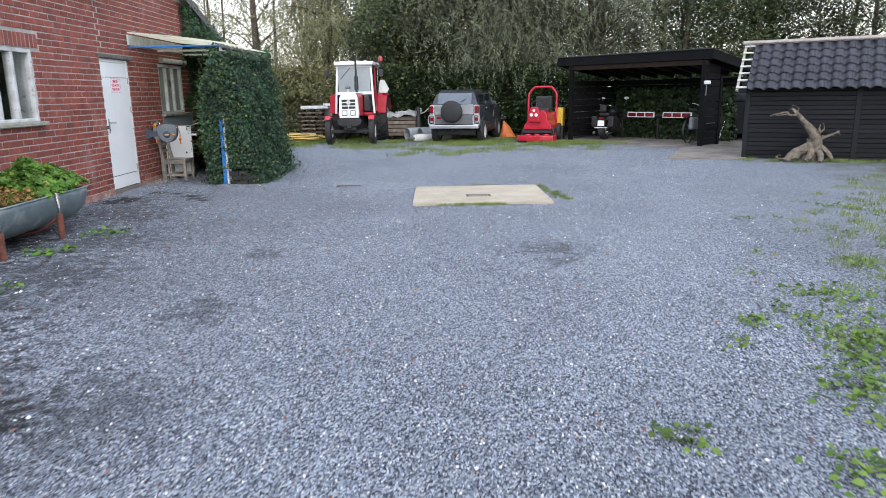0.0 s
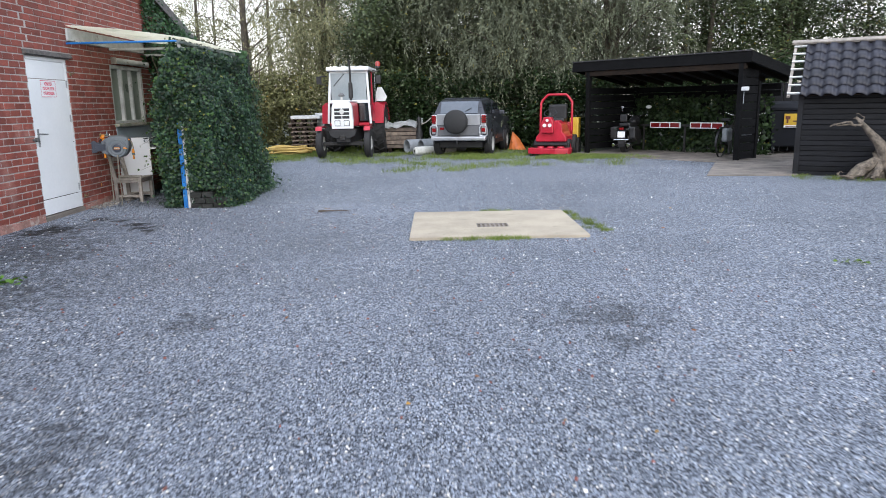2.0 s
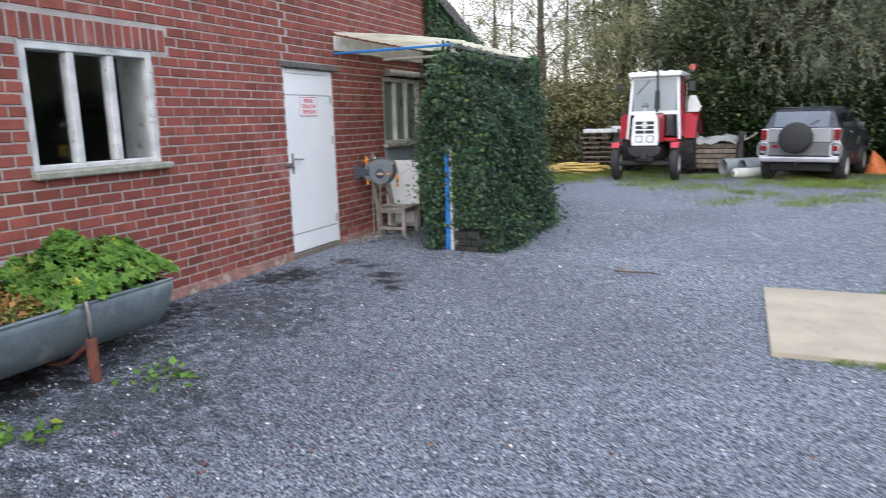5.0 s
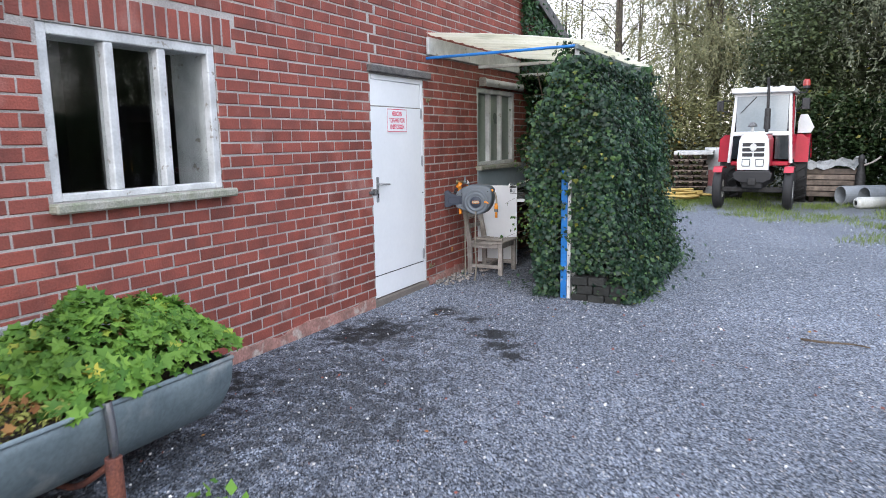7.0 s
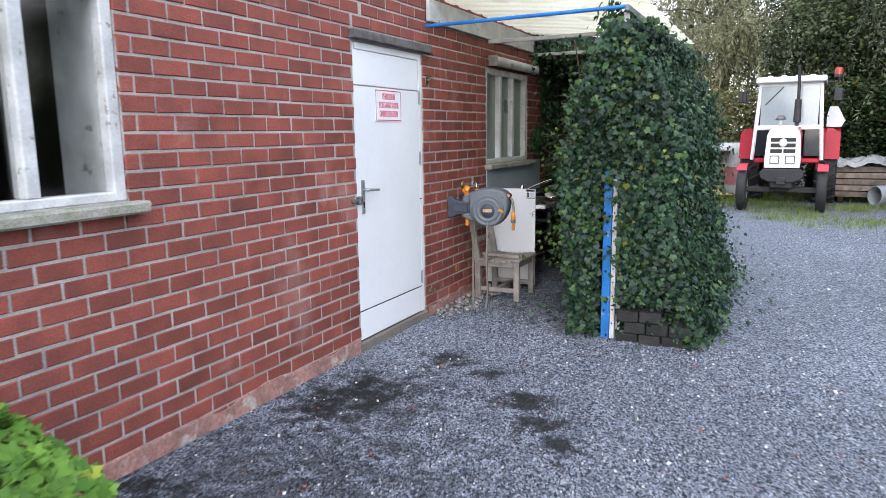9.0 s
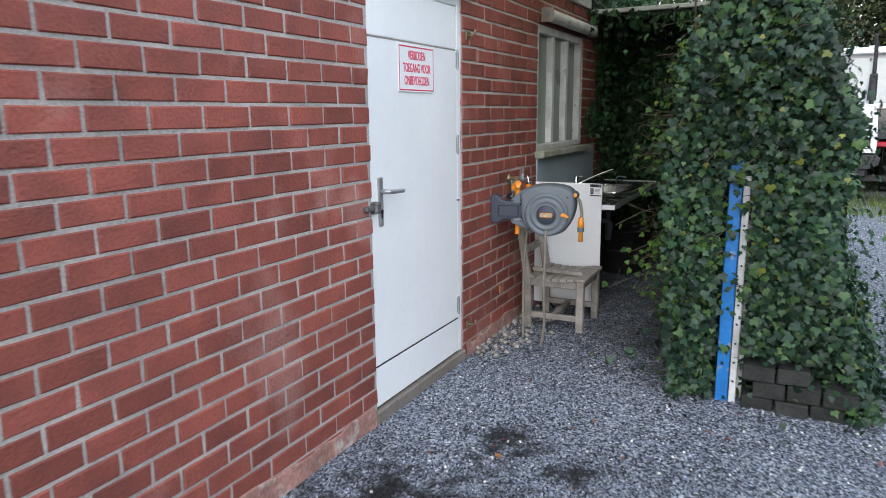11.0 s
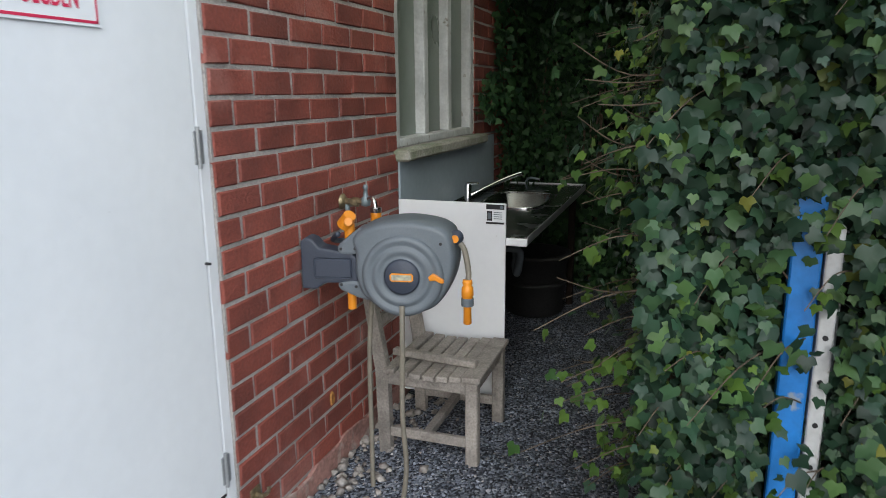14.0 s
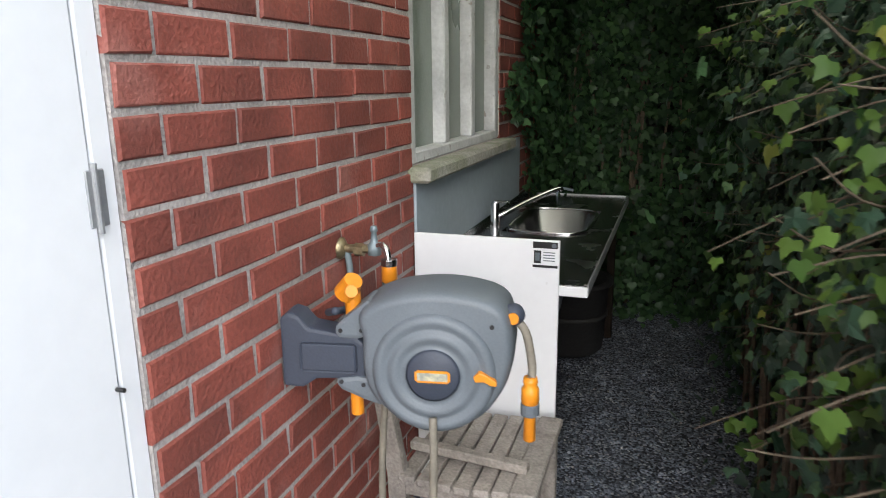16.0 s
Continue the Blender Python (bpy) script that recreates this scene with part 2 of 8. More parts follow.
M_REEL = mat("slate_grey_plastic", (0.13, 0.152, 0.172), (0.112, 0.133, 0.152), 5, 0.5, 0, 0.08, 220, 0.06)
M_REELDARK = mat("navy_grey_plastic", (0.042, 0.052, 0.075), (0.036, 0.045, 0.066), 5, 0.55, 0, 0.1, 200, 0.08)
M_STONEWHITE = mat("pale_stone", (0.36, 0.33, 0.30), (0.2, 0.185, 0.17), 20, 0.8, 0, 0.3, 80, 0.15, 0.3)
M_BARK = mat("bark", (0.085, 0.07, 0.05), (0.04, 0.034, 0.026), 9, 0.95, 0, 0.9, 40, 0.35)
M_IVYSTEM = mat("ivy_stem", (0.12, 0.09, 0.06), (0.06, 0.045, 0.03), 20, 0.9, 0, 0.5, 90, 0.2)
M_IVY = leaf_mat("ivy_leaf", (0.008, 0.025, 0.014), (0.07, 0.135, 0.038), 0.44, (0.17, 0.18, 0.03), (0.026, 0.064, 0.034), spec=0.34)
M_IVYNEW = leaf_mat("young_ivy_leaf", (0.02, 0.055, 0.012), (0.08, 0.14, 0.022), 0.5, (0.22, 0.2, 0.03))
# shade inside the ivy, painted as a near-black surface behind the leaves
M_IVYSHADE = mat("near_black_ivy_shade", (0.016, 0.015, 0.010), (0.006, 0.007, 0.004), 22, 0.95, 0, 0.9, 60, 0.4)
M_CABWHITE = mat("white_tractor_paint", (0.70, 0.71, 0.71), (0.62, 0.63, 0.63), 3.0, 0.42, 0, 0.03, 40, 0.04)
# same ivy at the passage end, its shade level set through the colour
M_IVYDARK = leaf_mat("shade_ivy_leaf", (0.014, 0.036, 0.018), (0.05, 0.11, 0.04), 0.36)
M_GERAN = leaf_mat("geranium_leaf", (0.045, 0.115, 0.016), (0.13, 0.24, 0.036), 0.55, (0.4, 0.36, 0.05))
M_GRASS = leaf_mat("grass_blade", (0.09, 0.14, 0.028), (0.21, 0.26, 0.07), 0.6, (0.3, 0.27, 0.1))
M_WILLOW = leaf_mat("willow_leaf", (0.084, 0.096, 0.06), (0.17, 0.185, 0.12), 0.55, (0.25, 0.23, 0.08), grain=0.8, depth=0.6)
M_PALEWILLOW = leaf_mat("yellowing_willow_leaf", (0.13, 0.135, 0.068), (0.25, 0.245, 0.135), 0.6, (0.34, 0.29, 0.1), grain=0.8, depth=0.4)
M_ALDER = leaf_mat("alder_leaf", (0.04, 0.056, 0.025), (0.088, 0.112, 0.05), 0.5, (0.22, 0.19, 0.03), grain=0.9, depth=0.55)
# leaf colour halved so that the shade under trees and roof is in it
M_SHADELEAF = leaf_mat("shade_darkened_leaf", (0.010, 0.022, 0.008), (0.036, 0.062, 0.02), 0.5, (0.15, 0.13, 0.02))
M_AUTUMN = leaf_mat("autumn_leaf", (0.095, 0.10, 0.042), (0.2, 0.195, 0.085), 0.6, (0.32, 0.22, 0.05))


# ---- mesh helpers ----
def finish(name, me, material, parent=None, label="", smooth=False):
    me.materials.append(material)
    if smooth:
        me.polygons.foreach_set("use_smooth", [True] * len(me.polygons))
    ob = new(name, me)
    if parent is not None:
        ob.parent = parent
    if label:
        ob["label"] = label
    return ob


def part(name, bm, material, parent=None, label="", smooth=False):
    bm.normal_update()
    me = bpy.data.meshes.new(name)
    bm.to_mesh(me)
    bm.free()
    return finish(name, me, material, parent, label, smooth)


def thing(name, label, category, m=None, group="", kind=""):
    e = new(name)
    e.empty_display_size = 0.1
    if m is not None:
        e.matrix_world = m
    return tagged(e, label, category, group, kind)


def merge(bm, other, m=None):
    if m is not None:
        bmesh.ops.transform(other, matrix=m, verts=other.verts)
    me = bpy.data.meshes.new("tmp")
    other.to_mesh(me)
    other.free()
    bm.from_mesh(me)
    bpy.data.meshes.remove(me)
    return bm


def box(x0, x1, y0, y1, z0, z1, bevel=0.0, bm=None, m=None, seg=1):
    b = bmesh.new()
    bmesh.ops.create_cube(b, size=1)
    bmesh.ops.transform(b, matrix=Matrix.LocRotScale(((x0 + x1) / 2, (y0 + y1) / 2, (z0 + z1) / 2), None, (abs(x1 - x0), abs(y1 - y0), abs(z1 - z0))), verts=b.verts)
    if bevel:
        bmesh.ops.bevel(b, geom=b.edges, offset=bevel, segments=seg, affect="EDGES", profile=0.6)
    if bm is None:
        if m is not None:
            bmesh.ops.transform(b, matrix=m, verts=b.verts)
        return b
    return merge(bm, b, m)


def cyl(p0, p1, r0, r1=None, seg=16, bevel=0.0, bm=None):
    p0, p1 = Vector(p0), Vector(p1)
    d = p1 - p0
    b = bmesh.new()
    bmesh.ops.create_cone(b, cap_ends=True, segments=seg, radius1=r0, radius2=r0 if r1 is None else r1, depth=d.length)
    if bevel:
        rim = [e for e in b.edges if len(e.link_faces) == 2 and any(len(f.verts) > 4 for f in e.link_faces)]
        bmesh.ops.bevel(b, geom=rim, offset=bevel, segments=2, affect="EDGES", profile=0.6)
    m = Matrix.Translation((p0 + p1) / 2) @ d.to_track_quat("Z", "Y").to_matrix().to_4x4()
    if bm is None:
        bmesh.ops.transform(b, matrix=m, verts=b.verts)
        return b
    return merge(bm, b, m)


def lathe(profile, seg=24, m=None, bm=None, a0=0.0, a1=360.0):
    """Turns (radius, height) points round z."""
    b = bmesh.new()
    full = abs(a1 - a0) >= 360
    n = seg if full else seg + 1
    rings = []
    for i in range(n):
        a = radians(a0 + (a1 - a0) * i / seg)
        rings.append([b.verts.new((r * math.cos(a), r * math.sin(a), z)) for r, z in profile])
    for i in range(n if full else n - 1):
        r0, r1 = rings[i], rings[(i + 1) % n]
        for j in range(len(profile) - 1):
            b.faces.new((r0[j], r1[j], r1[j + 1], r0[j + 1]))
    bmesh.ops.remove_doubles(b, verts=b.verts, dist=1e-5)
    bmesh.ops.recalc_face_normals(b, faces=b.faces)
    if m is not None:
        bmesh.ops.transform(b, matrix=m, verts=b.verts)
    return b if bm is None else merge(bm, b)


def prism(points, depth, m=None, bevel=0.0, bm=None):
    """A flat outline (x, y) raised along z by depth."""
    b = bmesh.new()
    f = b.faces.new([b.verts.new((x, y, 0)) for x, y in points])
    r = bmesh.ops.extrude_face_region(b, geom=[f])
    bmesh.ops.translate(b, vec=(0, 0, depth), verts=[v for v in r["geom"] if isinstance(v, bmesh.types.BMVert)])
    bmesh.ops.recalc_face_normals(b, faces=b.faces)
    if bevel:
        bmesh.ops.bevel(b, geom=b.edges, offset=bevel, segments=2, affect="EDGES", profile=0.6)
    if m is not None:
        bmesh.ops.transform(b, matrix=m, verts=b.verts)
    return b if bm is None else merge(bm, b)


def plate_with_hole(xs, ys, z0, z1):
    """One slab with a rectangular hole: outer, inner, inner, outer lines along x and y."""
    b = bmesh.new()
    g = [[b.verts.new((x, y, z0)) for y in ys] for x in xs]
    fs = [b.faces.new((g[i][j], g[i + 1][j], g[i + 1][j + 1], g[i][j + 1])) for i in range(3) for j in range(3) if (i, j) != (1, 1)]
    r = bmesh.ops.extrude_face_region(b, geom=fs)
    bmesh.ops.translate(b, vec=(0, 0, z1 - z0), verts=[v for v in r["geom"] if isinstance(v, bmesh.types.BMVert)])
    bmesh.ops.recalc_face_normals(b, faces=b.faces)
    return b


def tube(points, r, seg=8, bm=None, r1=None):
    """A round rod along a smooth line through the points."""
    pts = [Vector(p) for p in points]
    fine = []
    for i in range(len(pts) - 1):
        a, b_, c, d = pts[max(i - 1, 0)], pts[i], pts[i + 1], pts[min(i + 2, len(pts) - 1)]
        k = 5 if len(pts) > 2 else 1
        for j in range(k):
            t = j / k
            fine.append(0.5 * (2 * b_ + (c - a) * t + (2 * a - 5 * b_ + 4 * c - d) * t * t + (3 * b_ - a - 3 * c + d) * t ** 3))
    fine.append(pts[-1])
    b = bmesh.new()
    rings, up = [], Vector((0.13, 0.21, 0.97)).normalized()
    n = len(fine)
    for i, p in enumerate(fine):
        d = (fine[min(i + 1, n - 1)] - fine[max(i - 1, 0)]).normalized()
        u = d.cross(up)
        if u.length < 0.15:
            u = d.cross(Vector((1, 0, 0)))
        u.normalize()
        w = d.cross(u)
        rad = r if r1 is None else r + (r1 - r) * i / (n - 1)
        rings.append([b.verts.new(p + rad * (math.cos(2 * math.pi * k / seg) * u + math.sin(2 * math.pi * k / seg) * w)) for k in range(seg)])
    for i in range(n - 1):
        for k in range(seg):
            b.faces.new((rings[i][k], rings[i][(k + 1) % seg], rings[i + 1][(k + 1) % seg], rings[i + 1][k]))
    b.faces.new(rings[0])
    b.faces.new(rings[-1])
    bmesh.ops.recalc_face_normals(b, faces=b.faces)
    return b if bm is None else merge(bm, b)


def scatter(name, base_v, base_f, mats4, material, parent=None, label="", smooth=False):
    """One mesh of many copies of a small shape; mats4 is an (n, 3, 4) array of poses."""
    bv, n, k = np.array(base_v, float), len(mats4), len(base_v)
    vs = np.einsum("nij,kj->nki", mats4[:, :, :3], bv) + mats4[:, None, :, 3]
    vs = vs.reshape(-1, 3)
    bf = np.array(base_f, int)
    fs = (bf[None] + (np.arange(n) * k)[:, None, None]).reshape(-1, bf.shape[1])
    me = bpy.data.meshes.new(name)
    me.vertices.add(len(vs))
    me.vertices.foreach_set("co", vs.ravel())
    me.loops.add(fs.size)
    me.loops.foreach_set("vertex_index", fs.ravel())
    me.polygons.add(len(fs))
    me.polygons.foreach_set("loop_start", np.arange(len(fs)) * bf.shape[1])
    me.update(calc_edges=True)
    return finish(name, me, material, parent, label, smooth)


def poses(pos, scale, rng, tilt=None, normal=None):
    """Random turns for scattered shapes. With normals: the shape's z points along them, give or take tilt."""
    n = len(pos)
    if normal is None:
        q = rng.normal(size=(n, 3))
        if tilt is not None:
            q = np.column_stack([rng.normal(size=n) * tilt, rng.normal(size=n) * tilt, np.ones(n)])
        zax = q / np.linalg.norm(q, axis=1)[:, None]
    else:
        zax = normal + rng.normal(size=(n, 3)) * (tilt or 0.0)
        zax /= np.linalg.norm(zax, axis=1)[:, None]
    t = rng.normal(size=(n, 3))
    xax = np.cross(t, zax)
    xax /= np.linalg.norm(xax, axis=1)[:, None]
    yax = np.cross(zax, xax)
    s = np.asarray(scale).reshape(-1, 1, 1) if np.ndim(scale) else scale
    R = np.stack([xax, yax, zax], axis=2) * s
    return np.concatenate([R, np.asarray(pos)[:, :, None]], axis=2)


rng = np.random.default_rng(7)
WALL = -4.4

# ---- ground ----
OIL = [(-3.97, 10.5, 0.24), (-4.05, 10.2, 0.2), (-3.76, 11.25, 0.15), (-3.4, 11.1, 0.12), (-3.05, 10.75, 0.16), (-2.9, 10.5, 0.14), (-2.72, 10.3, 0.12), (-4.25, 8.9, 0.35), (-3.9, 7.4, 0.4), (-3.9, 6.6, 0.45), (-3.9, 5.6, 0.5), (-2.0, 3.7, 0.35), (-1.5, 3.3, 0.3), (-2.7, 4.7, 0.4)]
# the last three spots paint the covered passage's shade into the gravel
DAMP_AND_SHADE = [(-0.95, 3.3, 0.5), (1.85, 6.7, 0.35), (1.8, 6.2, 0.2), (-0.97, 6.7, 0.2), (-1.6, 2.7, 0.8), (-2.6, 3.6, 1.1), (-1.0, 4.9, 0.35), (-3.4, 13.2, 0.8), (-3.5, 14.2, 1.1), (-3.6, 15.0, 0.9)]
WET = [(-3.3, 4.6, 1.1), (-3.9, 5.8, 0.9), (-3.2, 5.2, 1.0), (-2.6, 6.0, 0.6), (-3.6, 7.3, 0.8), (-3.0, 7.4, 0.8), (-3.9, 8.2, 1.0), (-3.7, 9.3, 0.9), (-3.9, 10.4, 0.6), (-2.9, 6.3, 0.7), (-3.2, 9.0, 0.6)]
# broad shade beside the building, painted into the gravel colour
WALL_SHADE = [(-2.4, 8.0, 1.9), (-2.2, 10.4, 1.7), (-0.9, 9.2, 1.2), (-2.6, 5.6, 1.6)]


def stain_and_shade_mask(nd, ln, geo):
    """Dark oily spots and fainter damp patches, plus painted shade, all with ragged edges."""
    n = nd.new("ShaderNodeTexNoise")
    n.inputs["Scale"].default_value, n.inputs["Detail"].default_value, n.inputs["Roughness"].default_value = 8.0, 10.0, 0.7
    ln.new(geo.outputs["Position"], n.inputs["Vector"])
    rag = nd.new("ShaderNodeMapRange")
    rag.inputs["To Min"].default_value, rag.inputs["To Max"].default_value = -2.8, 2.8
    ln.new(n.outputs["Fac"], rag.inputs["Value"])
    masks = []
    for spots, depth, full in ((OIL, 0.1, 1.4), (DAMP_AND_SHADE, 0.52, 1.25), (WET, 0.42, 1.25), (WALL_SHADE, 0.78, 1.3)):
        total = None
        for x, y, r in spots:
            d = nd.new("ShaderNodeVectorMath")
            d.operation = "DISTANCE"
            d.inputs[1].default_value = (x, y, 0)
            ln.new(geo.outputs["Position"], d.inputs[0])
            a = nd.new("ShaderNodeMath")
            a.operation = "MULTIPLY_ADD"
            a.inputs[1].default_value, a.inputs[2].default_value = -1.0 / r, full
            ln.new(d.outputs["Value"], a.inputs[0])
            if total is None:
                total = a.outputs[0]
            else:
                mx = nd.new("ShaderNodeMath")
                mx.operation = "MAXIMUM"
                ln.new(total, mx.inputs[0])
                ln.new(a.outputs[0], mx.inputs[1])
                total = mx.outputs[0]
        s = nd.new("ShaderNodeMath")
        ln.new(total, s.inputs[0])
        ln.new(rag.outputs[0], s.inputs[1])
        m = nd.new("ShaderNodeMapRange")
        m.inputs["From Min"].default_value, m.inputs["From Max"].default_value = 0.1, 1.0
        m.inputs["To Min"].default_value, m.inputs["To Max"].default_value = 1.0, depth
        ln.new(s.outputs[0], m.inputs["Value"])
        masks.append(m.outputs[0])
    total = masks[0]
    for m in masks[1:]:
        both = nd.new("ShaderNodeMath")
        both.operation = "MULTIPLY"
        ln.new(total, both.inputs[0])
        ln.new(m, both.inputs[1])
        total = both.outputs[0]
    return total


def gravel_material():
    m = bpy.data.materials.new("blue_grey_gravel")
    m.use_nodes = True
    nd, ln = m.node_tree.nodes, m.node_tree.links
    bs = nd["Principled BSDF"]
    geo = nd.new("ShaderNodeNewGeometry")
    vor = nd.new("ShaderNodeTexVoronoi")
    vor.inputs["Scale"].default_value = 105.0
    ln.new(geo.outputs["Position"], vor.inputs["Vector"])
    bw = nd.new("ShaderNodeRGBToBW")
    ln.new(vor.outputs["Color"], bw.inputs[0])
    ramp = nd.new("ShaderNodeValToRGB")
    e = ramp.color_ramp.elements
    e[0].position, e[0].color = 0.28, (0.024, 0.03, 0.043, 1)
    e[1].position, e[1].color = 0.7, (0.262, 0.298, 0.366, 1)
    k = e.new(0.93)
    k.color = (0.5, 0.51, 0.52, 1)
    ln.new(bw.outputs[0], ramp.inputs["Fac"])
    big = nd.new("ShaderNodeTexNoise")
    big.inputs["Scale"].default_value, big.inputs["Detail"].default_value = 0.55, 6.0
    ln.new(geo.outputs["Position"], big.inputs["Vector"])
    mr = nd.new("ShaderNodeMapRange")
    mr.inputs["From Min"].default_value, mr.inputs["From Max"].default_value = 0.3, 0.7
    mr.inputs["To Min"].default_value, mr.inputs["To Max"].default_value = 0.9, 1.16
    ln.new(big.outputs["Fac"], mr.inputs["Value"])
    # coarser speckle that still shows far off
    sp = nd.new("ShaderNodeTexNoise")
    sp.inputs["Scale"].default_value, sp.inputs["Detail"].default_value, sp.inputs["Roughness"].default_value = 22.0, 8.0, 0.8
    ln.new(geo.outputs["Position"], sp.inputs["Vector"])
    spm = nd.new("ShaderNodeMapRange")
    spm.inputs["From Min"].default_value, spm.inputs["From Max"].default_value = 0.35, 0.65
    spm.inputs["To Min"].default_value, spm.inputs["To Max"].default_value = 0.8, 1.2
    ln.new(sp.outputs["Fac"], spm.inputs["Value"])
    spx = nd.new("ShaderNodeMath")
    spx.operation = "MULTIPLY"
    ln.new(mr.outputs[0], spx.inputs[0])
    ln.new(spm.outputs[0], spx.inputs[1])
    hsv = nd.new("ShaderNodeHueSaturation")
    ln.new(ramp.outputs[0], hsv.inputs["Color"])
    st = nd.new("ShaderNodeMath")
    st.operation = "MULTIPLY"
    ln.new(spx.outputs[0], st.inputs[0])
    ln.new(stain_and_shade_mask(nd, ln, geo), st.inputs[1])
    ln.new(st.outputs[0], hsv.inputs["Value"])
    # grass and soil take over away from the yard
    sep = nd.new("ShaderNodeSeparateXYZ")
    ln.new(geo.outputs["Position"], sep.inputs[0])

    def mrange(src, a, b):
        r = nd.new("ShaderNodeMapRange")
        r.inputs["From Min"].default_value, r.inputs["From Max"].default_value = a, b
        ln.new(src, r.inputs["Value"])
        return r.outputs[0]

    def mth(op, a, b):
        r = nd.new("ShaderNodeMath")
        r.operation = op
        for i, v in enumerate((a, b)):
            if isinstance(v, (int, float)):
                r.inputs[i].default_value = v
            else:
                ln.new(v, r.inputs[i])
        return r.outputs[0]
    n2 = nd.new("ShaderNodeTexNoise")
    n2.inputs["Scale"].default_value, n2.inputs["Detail"].default_value = 1.3, 7.0
    ln.new(geo.outputs["Position"], n2.inputs["Vector"])
    wob = mth("MULTIPLY", mth("SUBTRACT", n2.outputs["Fac"], 0.5), 5.0)
    far = mrange(mth("ADD", sep.outputs["Y"], wob), 20.6, 23.5)
    side = mrange(mth("ADD", mth("SUBTRACT", sep.outputs["X"], mth("MULTIPLY", sep.outputs["Y"], 0.42)), wob), 2.6, 4.2)
    grass = mth("MAXIMUM", far, side)
    g2 = nd.new("ShaderNodeValToRGB")
    g2.color_ramp.elements[0].position, g2.color_ramp.elements[0].color = 0.4, (0.05, 0.042, 0.03, 1)
    g2.color_ramp.elements[1].position, g2.color_ramp.elements[1].color = 0.6, (0.085, 0.11, 0.035, 1)
    n4 = nd.new("ShaderNodeTexNoise")
    n4.inputs["Scale"].default_value, n4.inputs["Detail"].default_value = 6.0, 8.0
    ln.new(geo.outputs["Position"], n4.inputs["Vector"])
    ln.new(n4.outputs["Fac"], g2.inputs["Fac"])
    mix = nd.new("ShaderNodeMixRGB")
    ln.new(mth("MULTIPLY", grass, 0.85), mix.inputs["Fac"])
    ln.new(hsv.outputs[0], mix.inputs["Color1"])
    ln.new(g2.outputs[0], mix.inputs["Color2"])
    ln.new(mix.outputs[0], bs.inputs["Base Color"])
    bs.inputs["Roughness"].default_value = 0.8
    bp = nd.new("ShaderNodeBump")
    bp.inputs["Strength"].default_value, bp.inputs["Distance"].default_value = 0.9, 0.02
    inv = mth("SUBTRACT", 1.0, vor.outputs["Distance"])
    ln.new(inv, bp.inputs["Height"])
    ln.new(bp.outputs[0], bs.inputs["Normal"])
    return m


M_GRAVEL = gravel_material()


def height(x, y):
    return 0.012 * noise.noise(Vector((x * 0.5, y * 0.5, 0))) + 0.006 * noise.noise(Vector((x * 2.1, y * 2.1, 4)))


def build_ground():
    """One sheet: fine near the yard, coarse out to the horizon."""
    xs = [-600, -150, -50, -25] + [-14 + 0.4 * i for i in range(100)] + [40, 80, 200, 600]
    ys = [-600, -150, -40, -15] + [-6 + 0.4 * i for i in range(110)] + [50, 80, 200, 600]
    vs = [(x, y, height(x, y)) for y in ys for x in xs]
    w = len(xs)
    fs = [(j * w + i, j * w + i + 1, (j + 1) * w + i + 1, (j + 1) * w + i) for j in range(len(ys) - 1) for i in range(w - 1)]
    me = bpy.data.meshes.new("ground")
    me.from_pydata(vs, [], fs)
    ob = finish("ground", me, M_GRAVEL, smooth=True)
    return tagged(ob, "blue-grey crushed gravel yard with worn dark patches and painted shade", "ground", kind="structure")


ground = build_ground()


def stone_mat():
    m = bpy.data.materials.new("loose_gravel_stone")
    m.use_nodes = True
    nd, ln = m.node_tree.nodes, m.node_tree.links
    bs, geo = nd["Principled BSDF"], nd.new("ShaderNodeNewGeometry")
    ramp = nd.new("ShaderNodeValToRGB")
    e = ramp.color_ramp.elements
    e[0].position, e[0].color = 0.0, (0.022, 0.028, 0.042, 1)
    e[1].position, e[1].color = 0.9, (0.385, 0.43, 0.515, 1)
    k = e.new(0.965)
    k.color = (0.4, 0.36, 0.33, 1)
    k = e.new(1.0)
    k.color = (0.68, 0.68, 0.68, 1)
    ln.new(geo.outputs["Random Per Island"], ramp.inputs["Fac"])
    big = nd.new("ShaderNodeTexNoise")
    big.inputs["Scale"].default_value, big.inputs["Detail"].default_value = 0.55, 6.0
    ln.new(geo.outputs["Position"], big.inputs["Vector"])
    mr = nd.new("ShaderNodeMapRange")
    mr.inputs["From Min"].default_value, mr.inputs["From Max"].default_value = 0.3, 0.7
    mr.inputs["To Min"].default_value, mr.inputs["To Max"].default_value = 0.9, 1.16
    ln.new(big.outputs["Fac"], mr.inputs["Value"])
    hsv = nd.new("ShaderNodeHueSaturation")
    ln.new(ramp.outputs[0], hsv.inputs["Color"])
    st = nd.new("ShaderNodeMath")
    st.operation = "MULTIPLY"
    ln.new(mr.outputs[0], st.inputs[0])
    ln.new(stain_and_shade_mask(nd, ln, geo), st.inputs[1])
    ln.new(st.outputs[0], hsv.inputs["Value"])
    ln.new(hsv.outputs[0], bs.inputs["Base Color"])
    bs.inputs["Roughness"].default_value = 0.75
    return m


